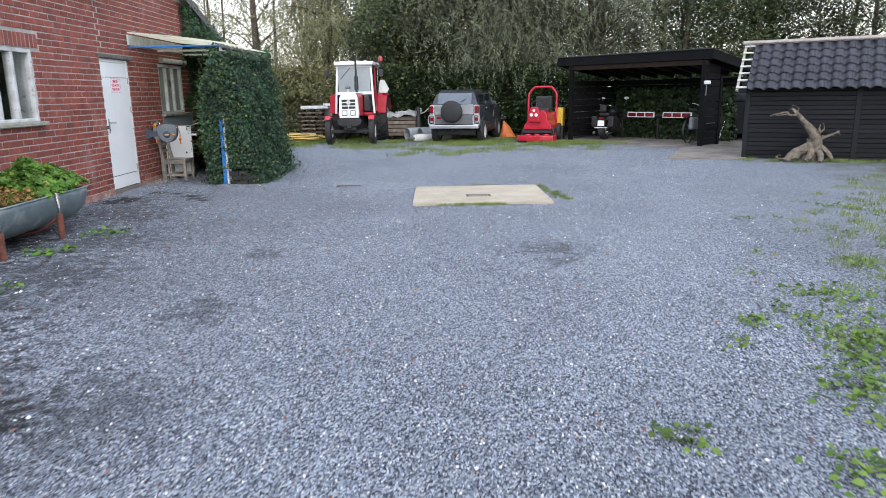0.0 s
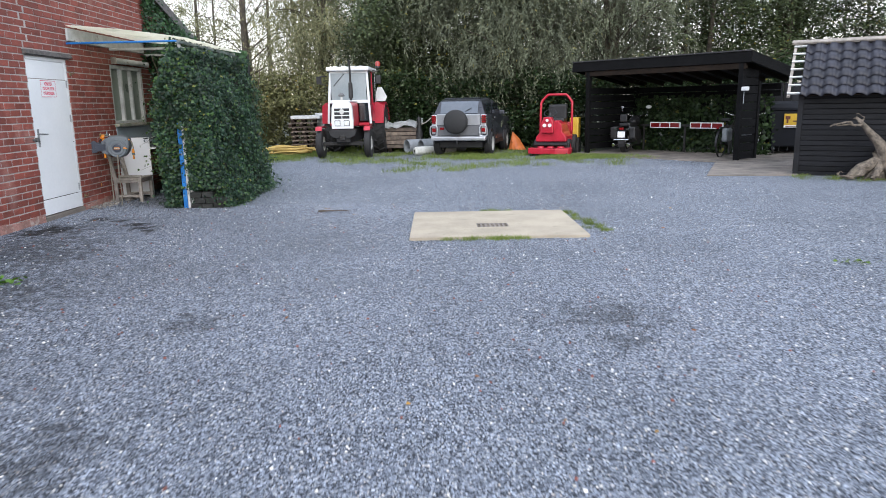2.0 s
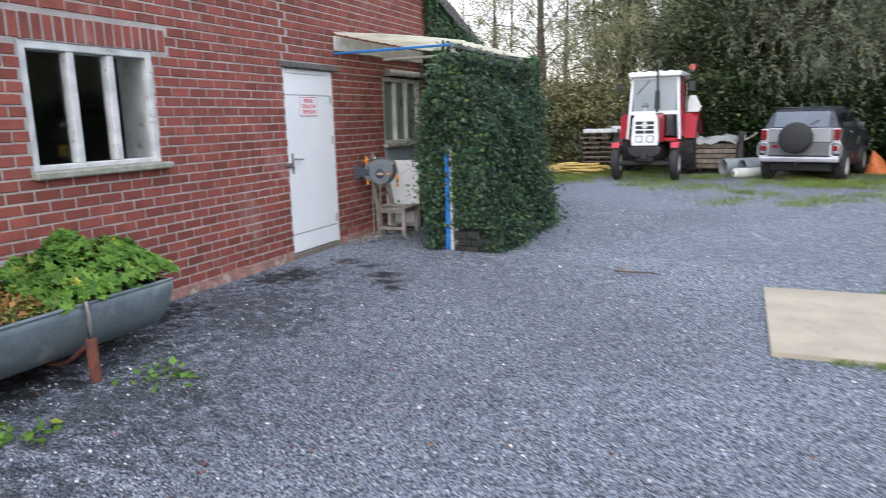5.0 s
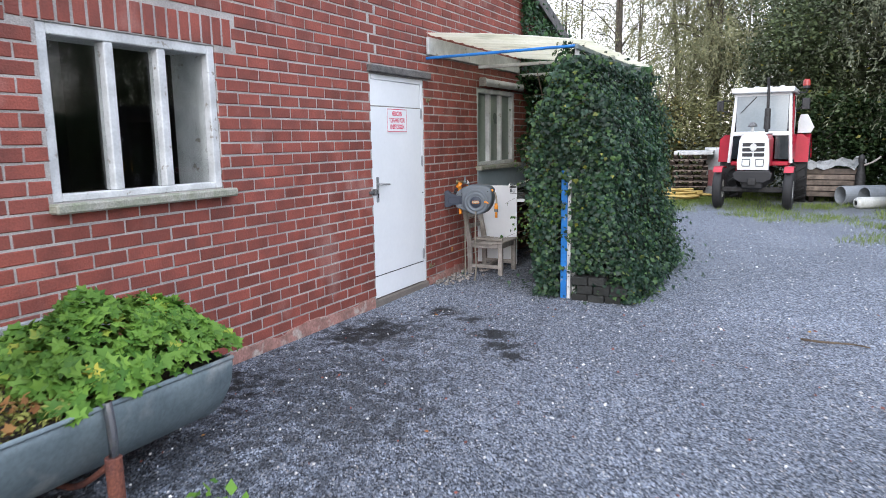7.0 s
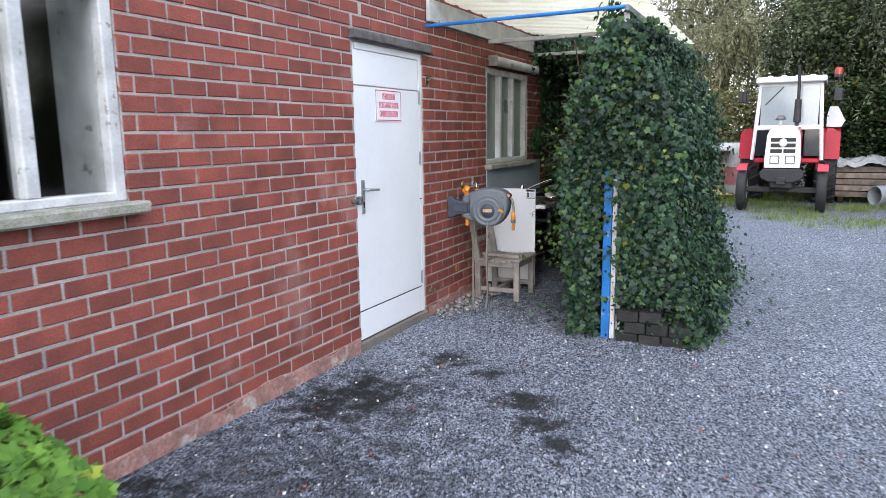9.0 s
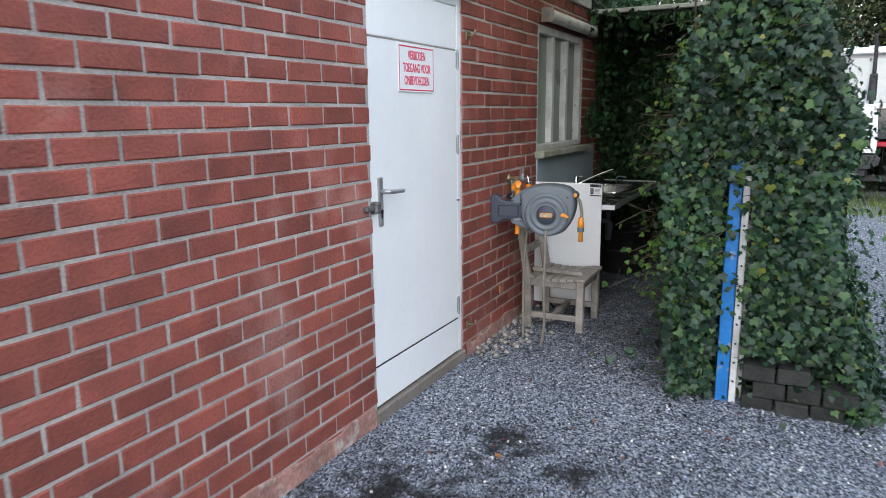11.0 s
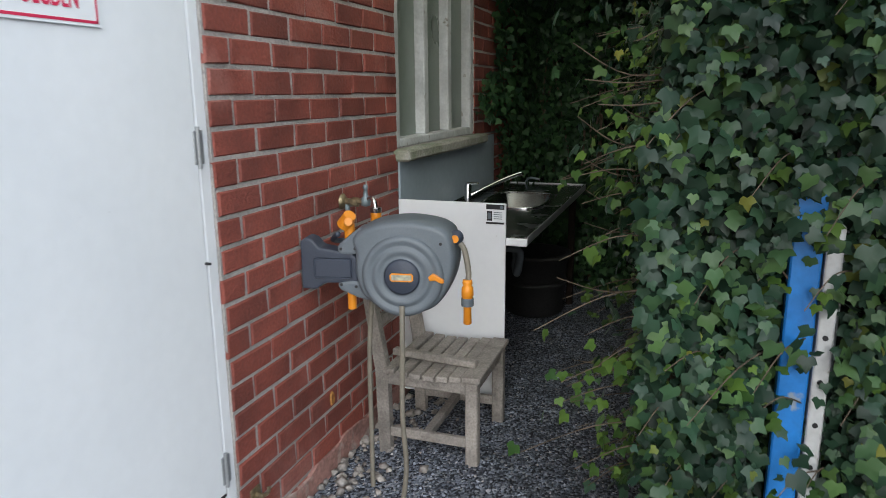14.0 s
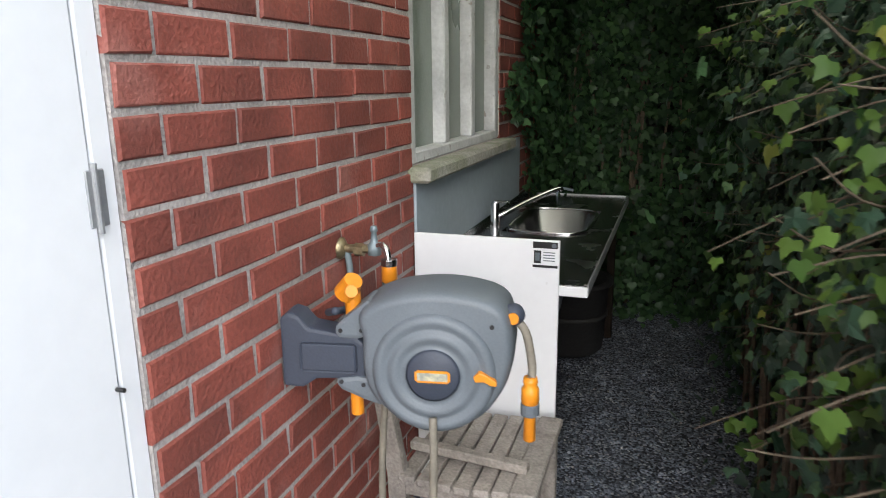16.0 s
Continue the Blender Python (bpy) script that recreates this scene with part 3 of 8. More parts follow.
M_STONE = stone_mat()
STONE_V = [(0.9, 0.1, 0), (-0.2, 0.85, 0.1), (-0.95, -0.1, 0), (0.15, -0.8, 0.05), (0.1, 0.05, 0.62), (0, 0, -0.5)]
CHIP_V = [(0.9, 0.1, -0.25), (0.3, 0.75, -0.2), (-0.7, 0.6, -0.25), (-0.85, -0.35, -0.2), (0.2, -0.85, -0.25), (-0.15, 0.1, 0.6)]
CHIP_F = [(0, 1, 5), (1, 2, 5), (2, 3, 5), (3, 4, 5), (4, 0, 5)]
STONE_F = [(0, 1, 4), (1, 2, 4), (2, 3, 4), (3, 0, 4), (1, 0, 5), (2, 1, 5), (3, 2, 5), (0, 3, 5)]


def build_gravel():
    zones = [(-3.4, 3.8, 2.0, 5.0, 3000), (-4.38, 3.9, 5.0, 7.5, 2400), (-4.38, 0.4, 7.5, 12.3, 2400), (0.4, 4.4, 7.5, 12.3, 900), (-4.35, -2.9, 12.3, 15.8, 1800), (-2.4, 6.5, 12.3, 19.5, 420)]
    pos = []
    for x0, x1, y0, y1, dens in zones:
        n = int((x1 - x0) * (y1 - y0) * dens)
        p = np.column_stack([rng.uniform(x0, x1, n), rng.uniform(y0, y1, n)])
        keep = ~((p[:, 0] > 0.38) & (p[:, 0] < 2.29) & (p[:, 1] > 9.42) & (p[:, 1] < 11.18))
        pos.append(p[keep])
    p = np.concatenate(pos)
    z = np.array([height(a, b) for a, b in p]) + 0.002
    pos = np.column_stack([p, z])
    size = rng.uniform(0.0045, 0.0085, len(pos)) * np.where(rng.random(len(pos)) > 0.97, 1.6, 1.0)
    ob = scatter("gravel", CHIP_V, CHIP_F, poses(pos, size, rng, 0.5), M_STONE)
    tagged(ob, "loose angular blue-grey gravel stones with pale chips", "gravel", kind="stuff")
    # pale quartz chips strewn thinly over it
    n = 4200
    p = np.column_stack([rng.uniform(-4.3, 6.0, n), 2.2 + 17.0 * rng.random(n) ** 1.25])
    keep = ~((p[:, 0] > 0.3) & (p[:, 0] < 2.35) & (p[:, 1] > 9.3) & (p[:, 1] < 11.3)) & ~((p[:, 0] < -2.2) & (p[:, 1] > 12.1)) & (p[:, 0] < 1.5 + 0.42 * p[:, 1])
    p = p[keep]
    z = np.array([height(a, b) for a, b in p]) + 0.004
    ob = scatter("pale_chips", STONE_V, STONE_F, poses(np.column_stack([p, z]), rng.uniform(0.005, 0.013, len(p)) * np.where(rng.random(len(p)) > 0.97, 1.7, 1.0), rng, 0.6), mat("quartz_chip", (0.68, 0.67, 0.65), (0.46, 0.45, 0.43), 7, 0.7, 0, 0.1, 60, 0.1, 0.35))
    n = 420
    q = np.column_stack([rng.uniform(-4.2, 3.5, n), 2.4 + 9.6 * rng.random(n)])
    q = q[~((q[:, 0] > 0.3) & (q[:, 1] > 9.3))]
    red = scatter("brick_chips", STONE_V, STONE_F, poses(np.column_stack([q, [height(a, b) + 0.005 for a, b in q]]), rng.uniform(0.006, 0.015, len(q)), rng, 0.6), mat("brick_chip", (0.24, 0.085, 0.065), (0.16, 0.06, 0.05), 7, 0.85, 0, 0.2, 60, 0.15, 0.4))
    tagged(red, "scattered reddish brick chips in the gravel", "gravel", kind="stuff")
    return tagged(ob, "pale quartz chips strewn over the gravel", "gravel", kind="stuff")


build_gravel()


def build_slab():
    s = thing("concrete_slab", "pale worn concrete slab with an iron drain grate let into gravel", "slab", kind="structure")
    gx0, gx1, gy0, gy1 = 1.13, 1.49, 10.0, 10.24
    part("slab", plate_with_hole((0.38, gx0, gx1, 2.29), (9.42, gy0, gy1, 11.18), -0.09, 0.03), M_CONCRETE, s)
    # black lining and floor put in for the shade inside the slots
    part("drain_lining", plate_with_hole((gx0, gx0 + 0.004, gx1 - 0.004, gx1), (gy0, gy0 + 0.004, gy1 - 0.004, gy1), -0.085, 0.022), M_BLACKPL, s)
    part("drain_well", box(gx0 + 0.003, gx1 - 0.003, gy0 + 0.003, gy1 - 0.003, -0.08, -0.04), M_BLACKWOOD, s)
    bm = bmesh.new()
    for i in range(8):
        x = gx0 + (gx1 - gx0) * i / 7
        box(x - 0.01, x + 0.01, gy0, gy1, 0.0095, 0.029, 0.001, bm)
    for y in (gy0 + 0.006, (gy0 + gy1) / 2, gy1 - 0.006):
        box(gx0, gx1, y - 0.008, y + 0.008, 0.0095, 0.0295, 0.001, bm)
    part("grate", bm, M_PAVE, s, "worn iron drain grate")
    return s


build_slab()

# ---- brick building ----
COURSE, LEN, JOINT = 0.0835, 0.2135, 0.0135
W1 = (8.18, 9.365, 1.215, 2.125)
DOOR = (11.165, 12.137, 0.06, 2.09)
W2 = (13.42, 14.62, 1.19, 2.10)
SOLDIER = (8.03, 9.52, 2.125, 2.31)


def roof_z(y):
    return 2.78 + (16.75 - y) * 0.33 if y > 7.0 else 2.78 + (y + 2.75) * 0.33


def wall_core():
    """The wall behind the brick face, with its openings cut through."""
    bm = bmesh.new()
    x0, x1 = WALL - 0.30, WALL - 0.006
    ys = [-2.7, W1[0], W1[1], DOOR[0], DOOR[1], W2[0], W2[1], 16.75]
    for i in range(7):
        op = {1: W1, 3: DOOR, 5: W2}.get(i)
        if op:
            if op[2] > 0.1:
                box(x0, x1, ys[i], ys[i + 1], -0.1, op[2], 0, bm)
            box(x0, x1, ys[i], ys[i + 1], op[3], 2.6, 0, bm)
        else:
            box(x0, x1, ys[i], ys[i + 1], -0.1, 2.6, 0, bm)
    g = prism([(-2.7, 2.6), (16.75, 2.6), (16.75, roof_z(16.75)), (7.0, roof_z(7.01)), (-2.7, roof_z(-2.7))], x1 - x0)
    bmesh.ops.transform(g, matrix=Matrix(((0, 0, 1, x0), (1, 0, 0, 0), (0, 1, 0, 0), (0, 0, 0, 1))), verts=g.verts)
    merge(bm, g)
    ob = part("wall_east", bm, M_MORTAR)
    return tagged(ob, "red brick gable wall with grey mortar joints", "wall", kind="structure")


wall_e = wall_core()


def brick_mesh(length, high, seed):
    r = random.Random(seed)
    d = 0.05
    j = [r.uniform(-0.0018, 0.0018) for _ in range(16)]
    b = 0.004
    bm = bmesh.new()
    back = [bm.verts.new((-d, sy * length / 2, sz * high / 2)) for sy, sz in ((-1, -1), (1, -1), (1, 1), (-1, 1))]
    mid = [bm.verts.new((-b, sy * length / 2 + j[i], sz * high / 2 + j[i + 4])) for i, (sy, sz) in enumerate(((-1, -1), (1, -1), (1, 1), (-1, 1)))]
    front = [bm.verts.new((j[i + 8], sy * (length / 2 - b) + j[i], sz * (high / 2 - b) + j[i + 4])) for i, (sy, sz) in enumerate(((-1, -1), (1, -1), (1, 1), (-1, 1)))]
    for a, c in ((back, mid), (mid, front)):
        for i in range(4):
            bm.faces.new((a[i], a[(i + 1) % 4], c[(i + 1) % 4], c[i]))
    bm.faces.new(front)
    bm.verts.index_update()
    return bm


def build_bricks():
    r = random.Random(3)
    variants = []
    for i in range(6):
        bm = brick_mesh(LEN - JOINT, COURSE - JOINT, 40 + i)
        bm.normal_update()
        me = bpy.data.meshes.new("brick")
        bm.to_mesh(me)
        bm.free()
        me.materials.append(M_BRICK)
        variants.append(me)
    rest = bmesh.new()
    singles = []
    blocks = [W1, DOOR, W2, SOLDIER, (DOOR[0] - 0.04, DOOR[1] + 0.1, 2.09, 2.165)]
    for row in range(-1, 45):
        z0 = 0.0045 + row * COURSE
        zc = z0 + COURSE / 2
        off = 0.0 if row % 2 else LEN / 2
        k = 0
        while True:
            y0 = -2.5923 + off + k * LEN - LEN
            if y0 < DOOR[0]:
                y0 -= 0.03
            k += 1
            if y0 > 16.75:
                break
            spans = [(max(y0, -2.7), min(y0 + LEN, 16.75))]
            for b in blocks:
                if b[2] - 0.02 < zc < b[3] + 0.02:
                    cut = []
                    for s, e in spans:
                        if e <= b[0] or s >= b[1]:
                            cut.append((s, e))
                        else:
                            if s < b[0] - 0.03:
                                cut.append((s, b[0] + 0.006))
                            if e > b[1] + 0.03:
                                cut.append((b[1] - 0.006, e))
                    spans = cut
            for s, e in spans:
                yc = (s + e) / 2
                if e - s < 0.04 or zc + COURSE / 2 > roof_z(yc) - 0.03:
                    continue
                x = WALL + r.uniform(-0.002, 0.002)
                whole = e - s > LEN - 0.002
                near = whole and (10.55 < yc < 11.2 or 12.15 < yc < 13.3) and 0.1 < zc < 2.0
                if near and len(singles) < 300:
                    ob = new("brick", variants[r.randrange(6)])
                    ob.parent = wall_e
                    ob.location = (x, yc, zc)
                    ob.rotation_euler = (r.uniform(-0.006, 0.006), 0, 0)
                    singles.append(ob)
                else:
                    b = brick_mesh(e - s - JOINT, COURSE - JOINT, r.randrange(10 ** 6))
                    for v in b.verts:
                        v.co += Vector((x, yc, zc))
                    base = [rest.verts.new(v.co) for v in b.verts]
                    for f in b.faces:
                        rest.faces.new([base[v.index] for v in f.verts])
                    b.free()
    # soldier course over the window
    n = int((SOLDIER[1] - SOLDIER[0]) / COURSE)
    for i in range(n):
        yc = SOLDIER[0] + (i + 0.5) * (SOLDIER[1] - SOLDIER[0]) / n
        b = brick_mesh(COURSE - JOINT, SOLDIER[3] - SOLDIER[2] - 0.014, r.randrange(10 ** 6))
        for v in b.verts:
            v.co += Vector((WALL, yc, (SOLDIER[2] + SOLDIER[3]) / 2))
        base = [rest.verts.new(v.co) for v in b.verts]
        for f in b.faces:
            rest.faces.new([base[v.index] for v in f.verts])
        b.free()
    ob = part("bricks", rest, M_BRICK, wall_e)
    ob["kind"] = "stuff"


def build_plinth():
    """Worn render smeared over the lowest course, ragged along its top."""
    bm = bmesh.new()
    r = random.Random(8)
    for a, b in ((-2.6, DOOR[0] - 0.03), (DOOR[1] + 0.03, 16.7)):
        n = int((b - a) / 0.07)
        top, bot = [], []
        for i in range(n + 1):
            y = a + (b - a) * i / n
            h = 0.085 + 0.05 * noise.noise(Vector((y * 2.3, 1, 0))) + r.uniform(-0.015, 0.015)
            top.append((bm.verts.new((WALL + 0.006, y, h)), bm.verts.new((WALL - 0.02, y, h + 0.012))))
            bot.append(bm.verts.new((WALL + 0.014, y, -0.05)))
        for i in range(n):
            bm.faces.new((bot[i], bot[i + 1], top[i + 1][0], top[i][0]))
            bm.faces.new((top[i][0], top[i + 1][0], top[i + 1][1], top[i][1]))
    ob = part("plinth_render", bm, M_PLINTH)
    tagged(ob, "worn pinkish render along the foot of the wall", "plinth", kind="structure")


build_plinth()
tagged(part("plinth_band", box(WALL - 0.01, WALL + 0.024, 3.2, 8.42, 0.44, 0.648, 0.006), M_ZINC_BAND), "grey cement band smeared along the brick behind the trough", "plinth", kind="structure")



def build_shell():
    """The rest of the building: back and end walls, floor, roof with verge boards."""
    xb = -12.0
    for name, bm, label in (
        ("wall_north", box(xb, WALL - 0.3, 16.45, 16.75, -0.1, 2.75), "red brick end wall"),
        ("wall_south", box(xb, WALL - 0.3, -2.7, -2.4, -0.1, 2.75), "red brick end wall"),
        ("wall_west", box(xb - 0.3, xb, -2.7, 16.75, -0.1, 2.75), "red brick back wall"),
    ):
        tagged(part(name, bm, M_BRICK), label, "wall", kind="structure")
    tagged(part("floor_inside", box(xb, WALL - 0.3, -2.4, 16.45, -0.05, 0.03), M_PAVE), "bare concrete floor of a dim storeroom", "floor", kind="structure")
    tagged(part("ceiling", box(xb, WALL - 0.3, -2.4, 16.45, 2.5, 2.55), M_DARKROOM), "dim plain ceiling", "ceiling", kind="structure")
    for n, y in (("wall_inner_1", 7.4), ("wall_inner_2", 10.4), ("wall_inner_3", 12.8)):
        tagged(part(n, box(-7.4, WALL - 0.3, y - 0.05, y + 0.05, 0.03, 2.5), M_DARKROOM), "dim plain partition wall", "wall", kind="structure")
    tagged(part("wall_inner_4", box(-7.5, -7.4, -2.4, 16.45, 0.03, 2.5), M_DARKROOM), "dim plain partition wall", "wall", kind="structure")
    roof = thing("roof", "dark sheet roof with weathered verge boards", "roof", kind="structure")
    for y0, y1 in ((17.0, 6.9), (-3.0, 7.1)):
        bm = bmesh.new()
        a, b = (y0, roof_z(min(y0, 16.75)) - (0.08 if y0 > 7 else 0.08)), (y1, roof_z(7.01))
        vs = []
        for x in (xb - 0.3, WALL + 0.16):
            for (y, z) in (a, b):
                vs.append(bm.verts.new((x, y, z + 0.02)))
                vs.append(bm.verts.new((x, y, z + 0.10)))
        f = [(0, 2, 3, 1), (4, 5, 7, 6), (0, 1, 5, 4), (2, 6, 7, 3), (1, 3, 7, 5), (0, 4, 6, 2)]
        for q in f:
            bm.faces.new([vs[i] for i in q])
        bmesh.ops.recalc_face_normals(bm, faces=bm.faces)
        part("roof_sheet", bm, M_ROOF, roof)
        ang = math.degrees(math.atan2(b[1] - a[1], b[0] - a[0]))
        L = math.hypot(b[1] - a[1], b[0] - a[0])
        m = Matrix.Translation((WALL + 0.16, a[0], a[1])) @ Euler((radians(ang), 0, 0)).to_matrix().to_4x4()
        part("verge_board", box(0.0, 0.022, 0, L, -0.11, 0.06, 0.004, m=m) if y0 > 7 else box(0.0, 0.022, 0, L, -0.06, 0.11, 0.004, m=m), M_DARKBOARD, roof, "dark weathered wooden verge board")
        part("soffit", box(-0.16, 0.0, 0, L, -0.02, 0.012, m=m) if y0 > 7 else box(-0.16, 0, 0, L, 0.0, 0.03, m=m), M_WEATHERED, roof)


build_shell()


def build_door():
    y0, y1, z0, z1 = DOOR
    d = thing("door_1", "closed white painted plank-panelled door with grey concrete step", "door", kind="structure")
    f = 0.045
    bm = box(WALL - 0.09, WALL - 0.024, y0, y0 + f, z0, z1, 0.004)
    box(WALL - 0.09, WALL - 0.012, y1 - f, y1, z0, z1, 0.004, bm)
    box(WALL - 0.09, WALL - 0.012, y0 + f, y1 - f, z1 - f, z1, 0.004, bm)
    part("door_frame", bm, M_WHITE, d)
    a, b = y0 + 0.006, y1 - f - 0.003
    leaf = part("door_leaf", box(WALL - 0.07, WALL - 0.02, a, b, z0 + 0.005, z1 - f - 0.003, 0.004), M_WHITE, d)
    part("top_panel", box(WALL - 0.02, WALL - 0.008, a + 0.006, b - 0.02, 1.815, z1 - f - 0.006, 0.003), M_WHITE, leaf)
    part("kick_panel", box(WALL - 0.02, WALL - 0.008, a + 0.006, b - 0.006, z0 + 0.008, 0.268, 0.003), M_WHITE, leaf)
    part("middle_panel", box(WALL - 0.02, WALL - 0.01, a + 0.004, b - 0.004, 0.275, 1.808, 0.002), M_WHITE, leaf)
    # dark strips laid in the panel gaps in place of their shade
    part("gap_line", box(WALL - 0.02, WALL - 0.0085, a + 0.006, b - 0.006, 0.2682, 0.2748), M_BLACKPL, leaf)
    part("gap_line", box(WALL - 0.02, WALL - 0.0085, a + 0.006, b - 0.02, 1.8082, 1.8148), M_WEATHERED, leaf)
    part("step", box(WALL - 0.12, WALL + 0.012, y0 - 0.02, y1 + 0.02, -0.08, z0 - 0.004, 0.008), M_PAVE, d, "stained brown concrete door step")
    for z in (1.76, 1.295, 0.35):
        bm = cyl((WALL - 0.006, y1 - f - 0.004, z - 0.055), (WALL - 0.006, y1 - f - 0.004, z + 0.055), 0.0055, seg=10)
        box(WALL - 0.012, WALL - 0.007, y1 - f - 0.02, y1 - f + 0.018, z - 0.045, z + 0.045, 0.002, bm)
        for dz in (-0.02, 0.02):
            cyl((WALL - 0.006, y1 - f - 0.004, z + dz - 0.001), (WALL - 0.006, y1 - f - 0.004, z + dz + 0.001), 0.0065, seg=10, bm=bm)
        part("hinge", bm, M_SATIN, d, "galvanised steel hinge")
    hy = a + 0.078
    h = part("door_handle", box(WALL - 0.012, WALL - 0.002, hy - 0.019, hy + 0.019, 0.95, 1.18, 0.008, seg=2), M_SATIN, d, "satin metal lever handle on a long plate")
    bm = cyl((WALL - 0.004, hy, 1.115), (WALL + 0.045, hy, 1.115), 0.011, seg=12)
    tube([(WALL + 0.042, hy - 0.004, 1.115), (WALL + 0.046, hy + 0.05, 1.112), (WALL + 0.042, hy + 0.13, 1.108)], 0.010, 10, bm)
    part("lever", bm, M_SATIN, h, smooth=True)
    bm = cyl((WALL - 0.004, hy, 1.02), (WALL + 0.002, hy, 1.02), 0.011, seg=12)
    box(WALL - 0.004, WALL + 0.0015, hy - 0.004, hy + 0.004, 0.99, 1.015, 0, bm)
    part("keyhole", bm, M_BLACKPL, h)
    part("door_screw", cyl((WALL - 0.012, y1 - f - 0.012, 0.98), (WALL + 0.006, y1 - f - 0.012, 0.98), 0.004, seg=10), M_IRON, d)
    part("lock_hasp", box(WALL - 0.004, WALL + 0.02, y0 - 0.075, y0 + 0.02, 1.035, 1.06, 0.006), M_CATCH, d, "worn flat iron hasp")
    bm = box(WALL - 0.01, WALL + 0.03, y0 - 0.01, y0 + 0.035, 1.02, 1.075, 0.008)
    part("catch", bm, M_CATCH, d, "worn dark iron catch")
    lin = box(WALL - 0.05, WALL + 0.045, y0 - 0.035, y1 + 0.09, z1 + 0.012, z1 + 0.072, 0.006)
    ob = part("door_lintel", lin, M_DARKBOARD)
    tagged(ob, "weathered grey wooden drip board above the door", "lintel", kind="structure")
    for z in (1.9, 0.2):
        bm = cyl((WALL - 0.01, y1 + 0.07, z), (WALL + 0.03, y1 + 0.07, z), 0.008, seg=10)
        tube([(WALL + 0.03, y1 + 0.07, z), (WALL + 0.045, y1 + 0.075, z + 0.012), (WALL + 0.045, y1 + 0.08, z + 0.03)], 0.006, 8, bm)
        box(WALL - 0.004, WALL + 0.006, y1 + 0.045, y1 + 0.095, z - 0.025, z + 0.025, 0.003, bm)
        tagged(part("wall_hook", bm, M_BRASS, smooth=False), "small tarnished metal door hook on brick", "hook")


build_door()


def text_mesh(name, body, size, m, material, parent, squeeze=1.0):
    cu = bpy.data.curves.new(name, "FONT")
    cu.body, cu.size, cu.align_x, cu.align_y, cu.extrude, cu.offset = body, size, "CENTER", "CENTER", 0.0006, size * 0.012
    tmp = bpy.data.objects.new(name, cu)
    me = bpy.data.meshes.new_from_object(tmp)
    bpy.data.objects.remove(tmp)
    me.transform(m @ Matrix.Diagonal((squeeze, 1, 1, 1)))
    me.name = name
    return finish(name, me, material, parent)


FACE_X = Matrix(((0, 0, 1, 0), (1, 0, 0, 0), (0, 1, 0, 0), (0, 0, 0, 1)))
FACE_NY = Matrix(((1, 0, 0, 0), (0, 0, -1, 0), (0, 1, 0, 0), (0, 0, 0, 1)))
M_SIGNRED = mat("sign_red_print", (0.62, 0.03, 0.09), (0.55, 0.025, 0.08), 8, 0.4, 0, 0, 40, 0.05)


def build_sign():
    s = thing("warning_sign", "white plastic sign with red border and red lettering on the door", "sign")
    x, ya, yb, za, zb = WALL - 0.008, 11.435, 11.80, 1.575, 1.80
    part("plate", box(x, x + 0.004, ya, yb, za, zb, 0.001), M_WHITE, s)
    bm, t, i = bmesh.new(), 0.006, 0.007
    for a, b, c, d in ((ya + i, yb - i, za + i, za + i + t), (ya + i, yb - i, zb - i - t, zb - i), (ya + i, ya + i + t * 0.7, za + i, zb - i), (yb - i - t * 0.7, yb - i, za + i, zb - i)):
        box(x + 0.004, x + 0.0048, a, b, c, d, 0, bm)
    part("border", bm, M_SIGNRED, s)
    for k, line in enumerate(("VERBODEN", "TOEGANG VOOR", "ONBEVOEGDEN")):
        m = Matrix.Translation((x + 0.0047, (ya + yb) / 2, zb - 0.052 - 0.06 * k)) @ FACE_X
        text_mesh("lettering", line, 0.06, m, M_SIGNRED, s, 0.58)


build_sign()


def build_window(name, op, n_lights, glass, label, recess=0.10, lined=False):
    y0, y1, z0, z1 = op
    w = thing(name, label, "window", kind="structure")
    xf, xb = WALL - recess + 0.06, WALL - recess - 0.03
    f = 0.06
    bm = box(xb, xf, y0, y0 + f, z0, z1, 0.006)
    box(xb, xf, y1 - f, y1, z0, z1, 0.006, bm)
    box(xb, xf, y0 + f, y1 - f, z1 - f, z1, 0.006, bm)
    box(xb, xf, y0 + f, y1 - f, z0, z0 + f * 0.7, 0.006, bm)
    part("window_frame", bm, M_WHITE_OLD, w)
    inner = y1 - y0 - 2 * f
    for i in range(1, n_lights):
        y = y0 + f + inner * i / n_lights
        part("mullion", box(xb, xf - 0.005, y - 0.03, y + 0.03, z0 + f * 0.7, z1 - f, 0.006), M_WHITE_OLD, w)
    for i in range(n_lights):
        a = y0 + f + inner * i / n_lights + (0.03 if i else 0)
        b = y0 + f + inner * (i + 1) / n_lights - (0.03 if i < n_lights - 1 else 0)
        p = part("pane", box(xb + 0.03, xb + 0.035, a, b, z0 + f * 0.7, z1 - f), glass, w)
        p.visible_shadow = False
    if lined:
        for a, b, c, d in ((y0 + 0.03, y0 + 0.05, z0, z1), (y1 - 0.05, y1 - 0.03, z0, z1), (y0 + 0.05, y1 - 0.05, z1 - 0.04, z1 - 0.02), (y0 + 0.05, y1 - 0.05, z0, z0 + 0.02)):
            part("reveal", box(WALL - 0.36, xb - 0.002, a, b, c, d, 0.003), M_WHITE_OLD, w, "white painted inner reveal")
    part("window_sill", box(WALL - 0.1, WALL + 0.07, y0 - 0.03, y1 + 0.06, z0 - 0.055, z0 - 0.002, 0.01), M_SILL, w, "mossy stone window sill")
    return w


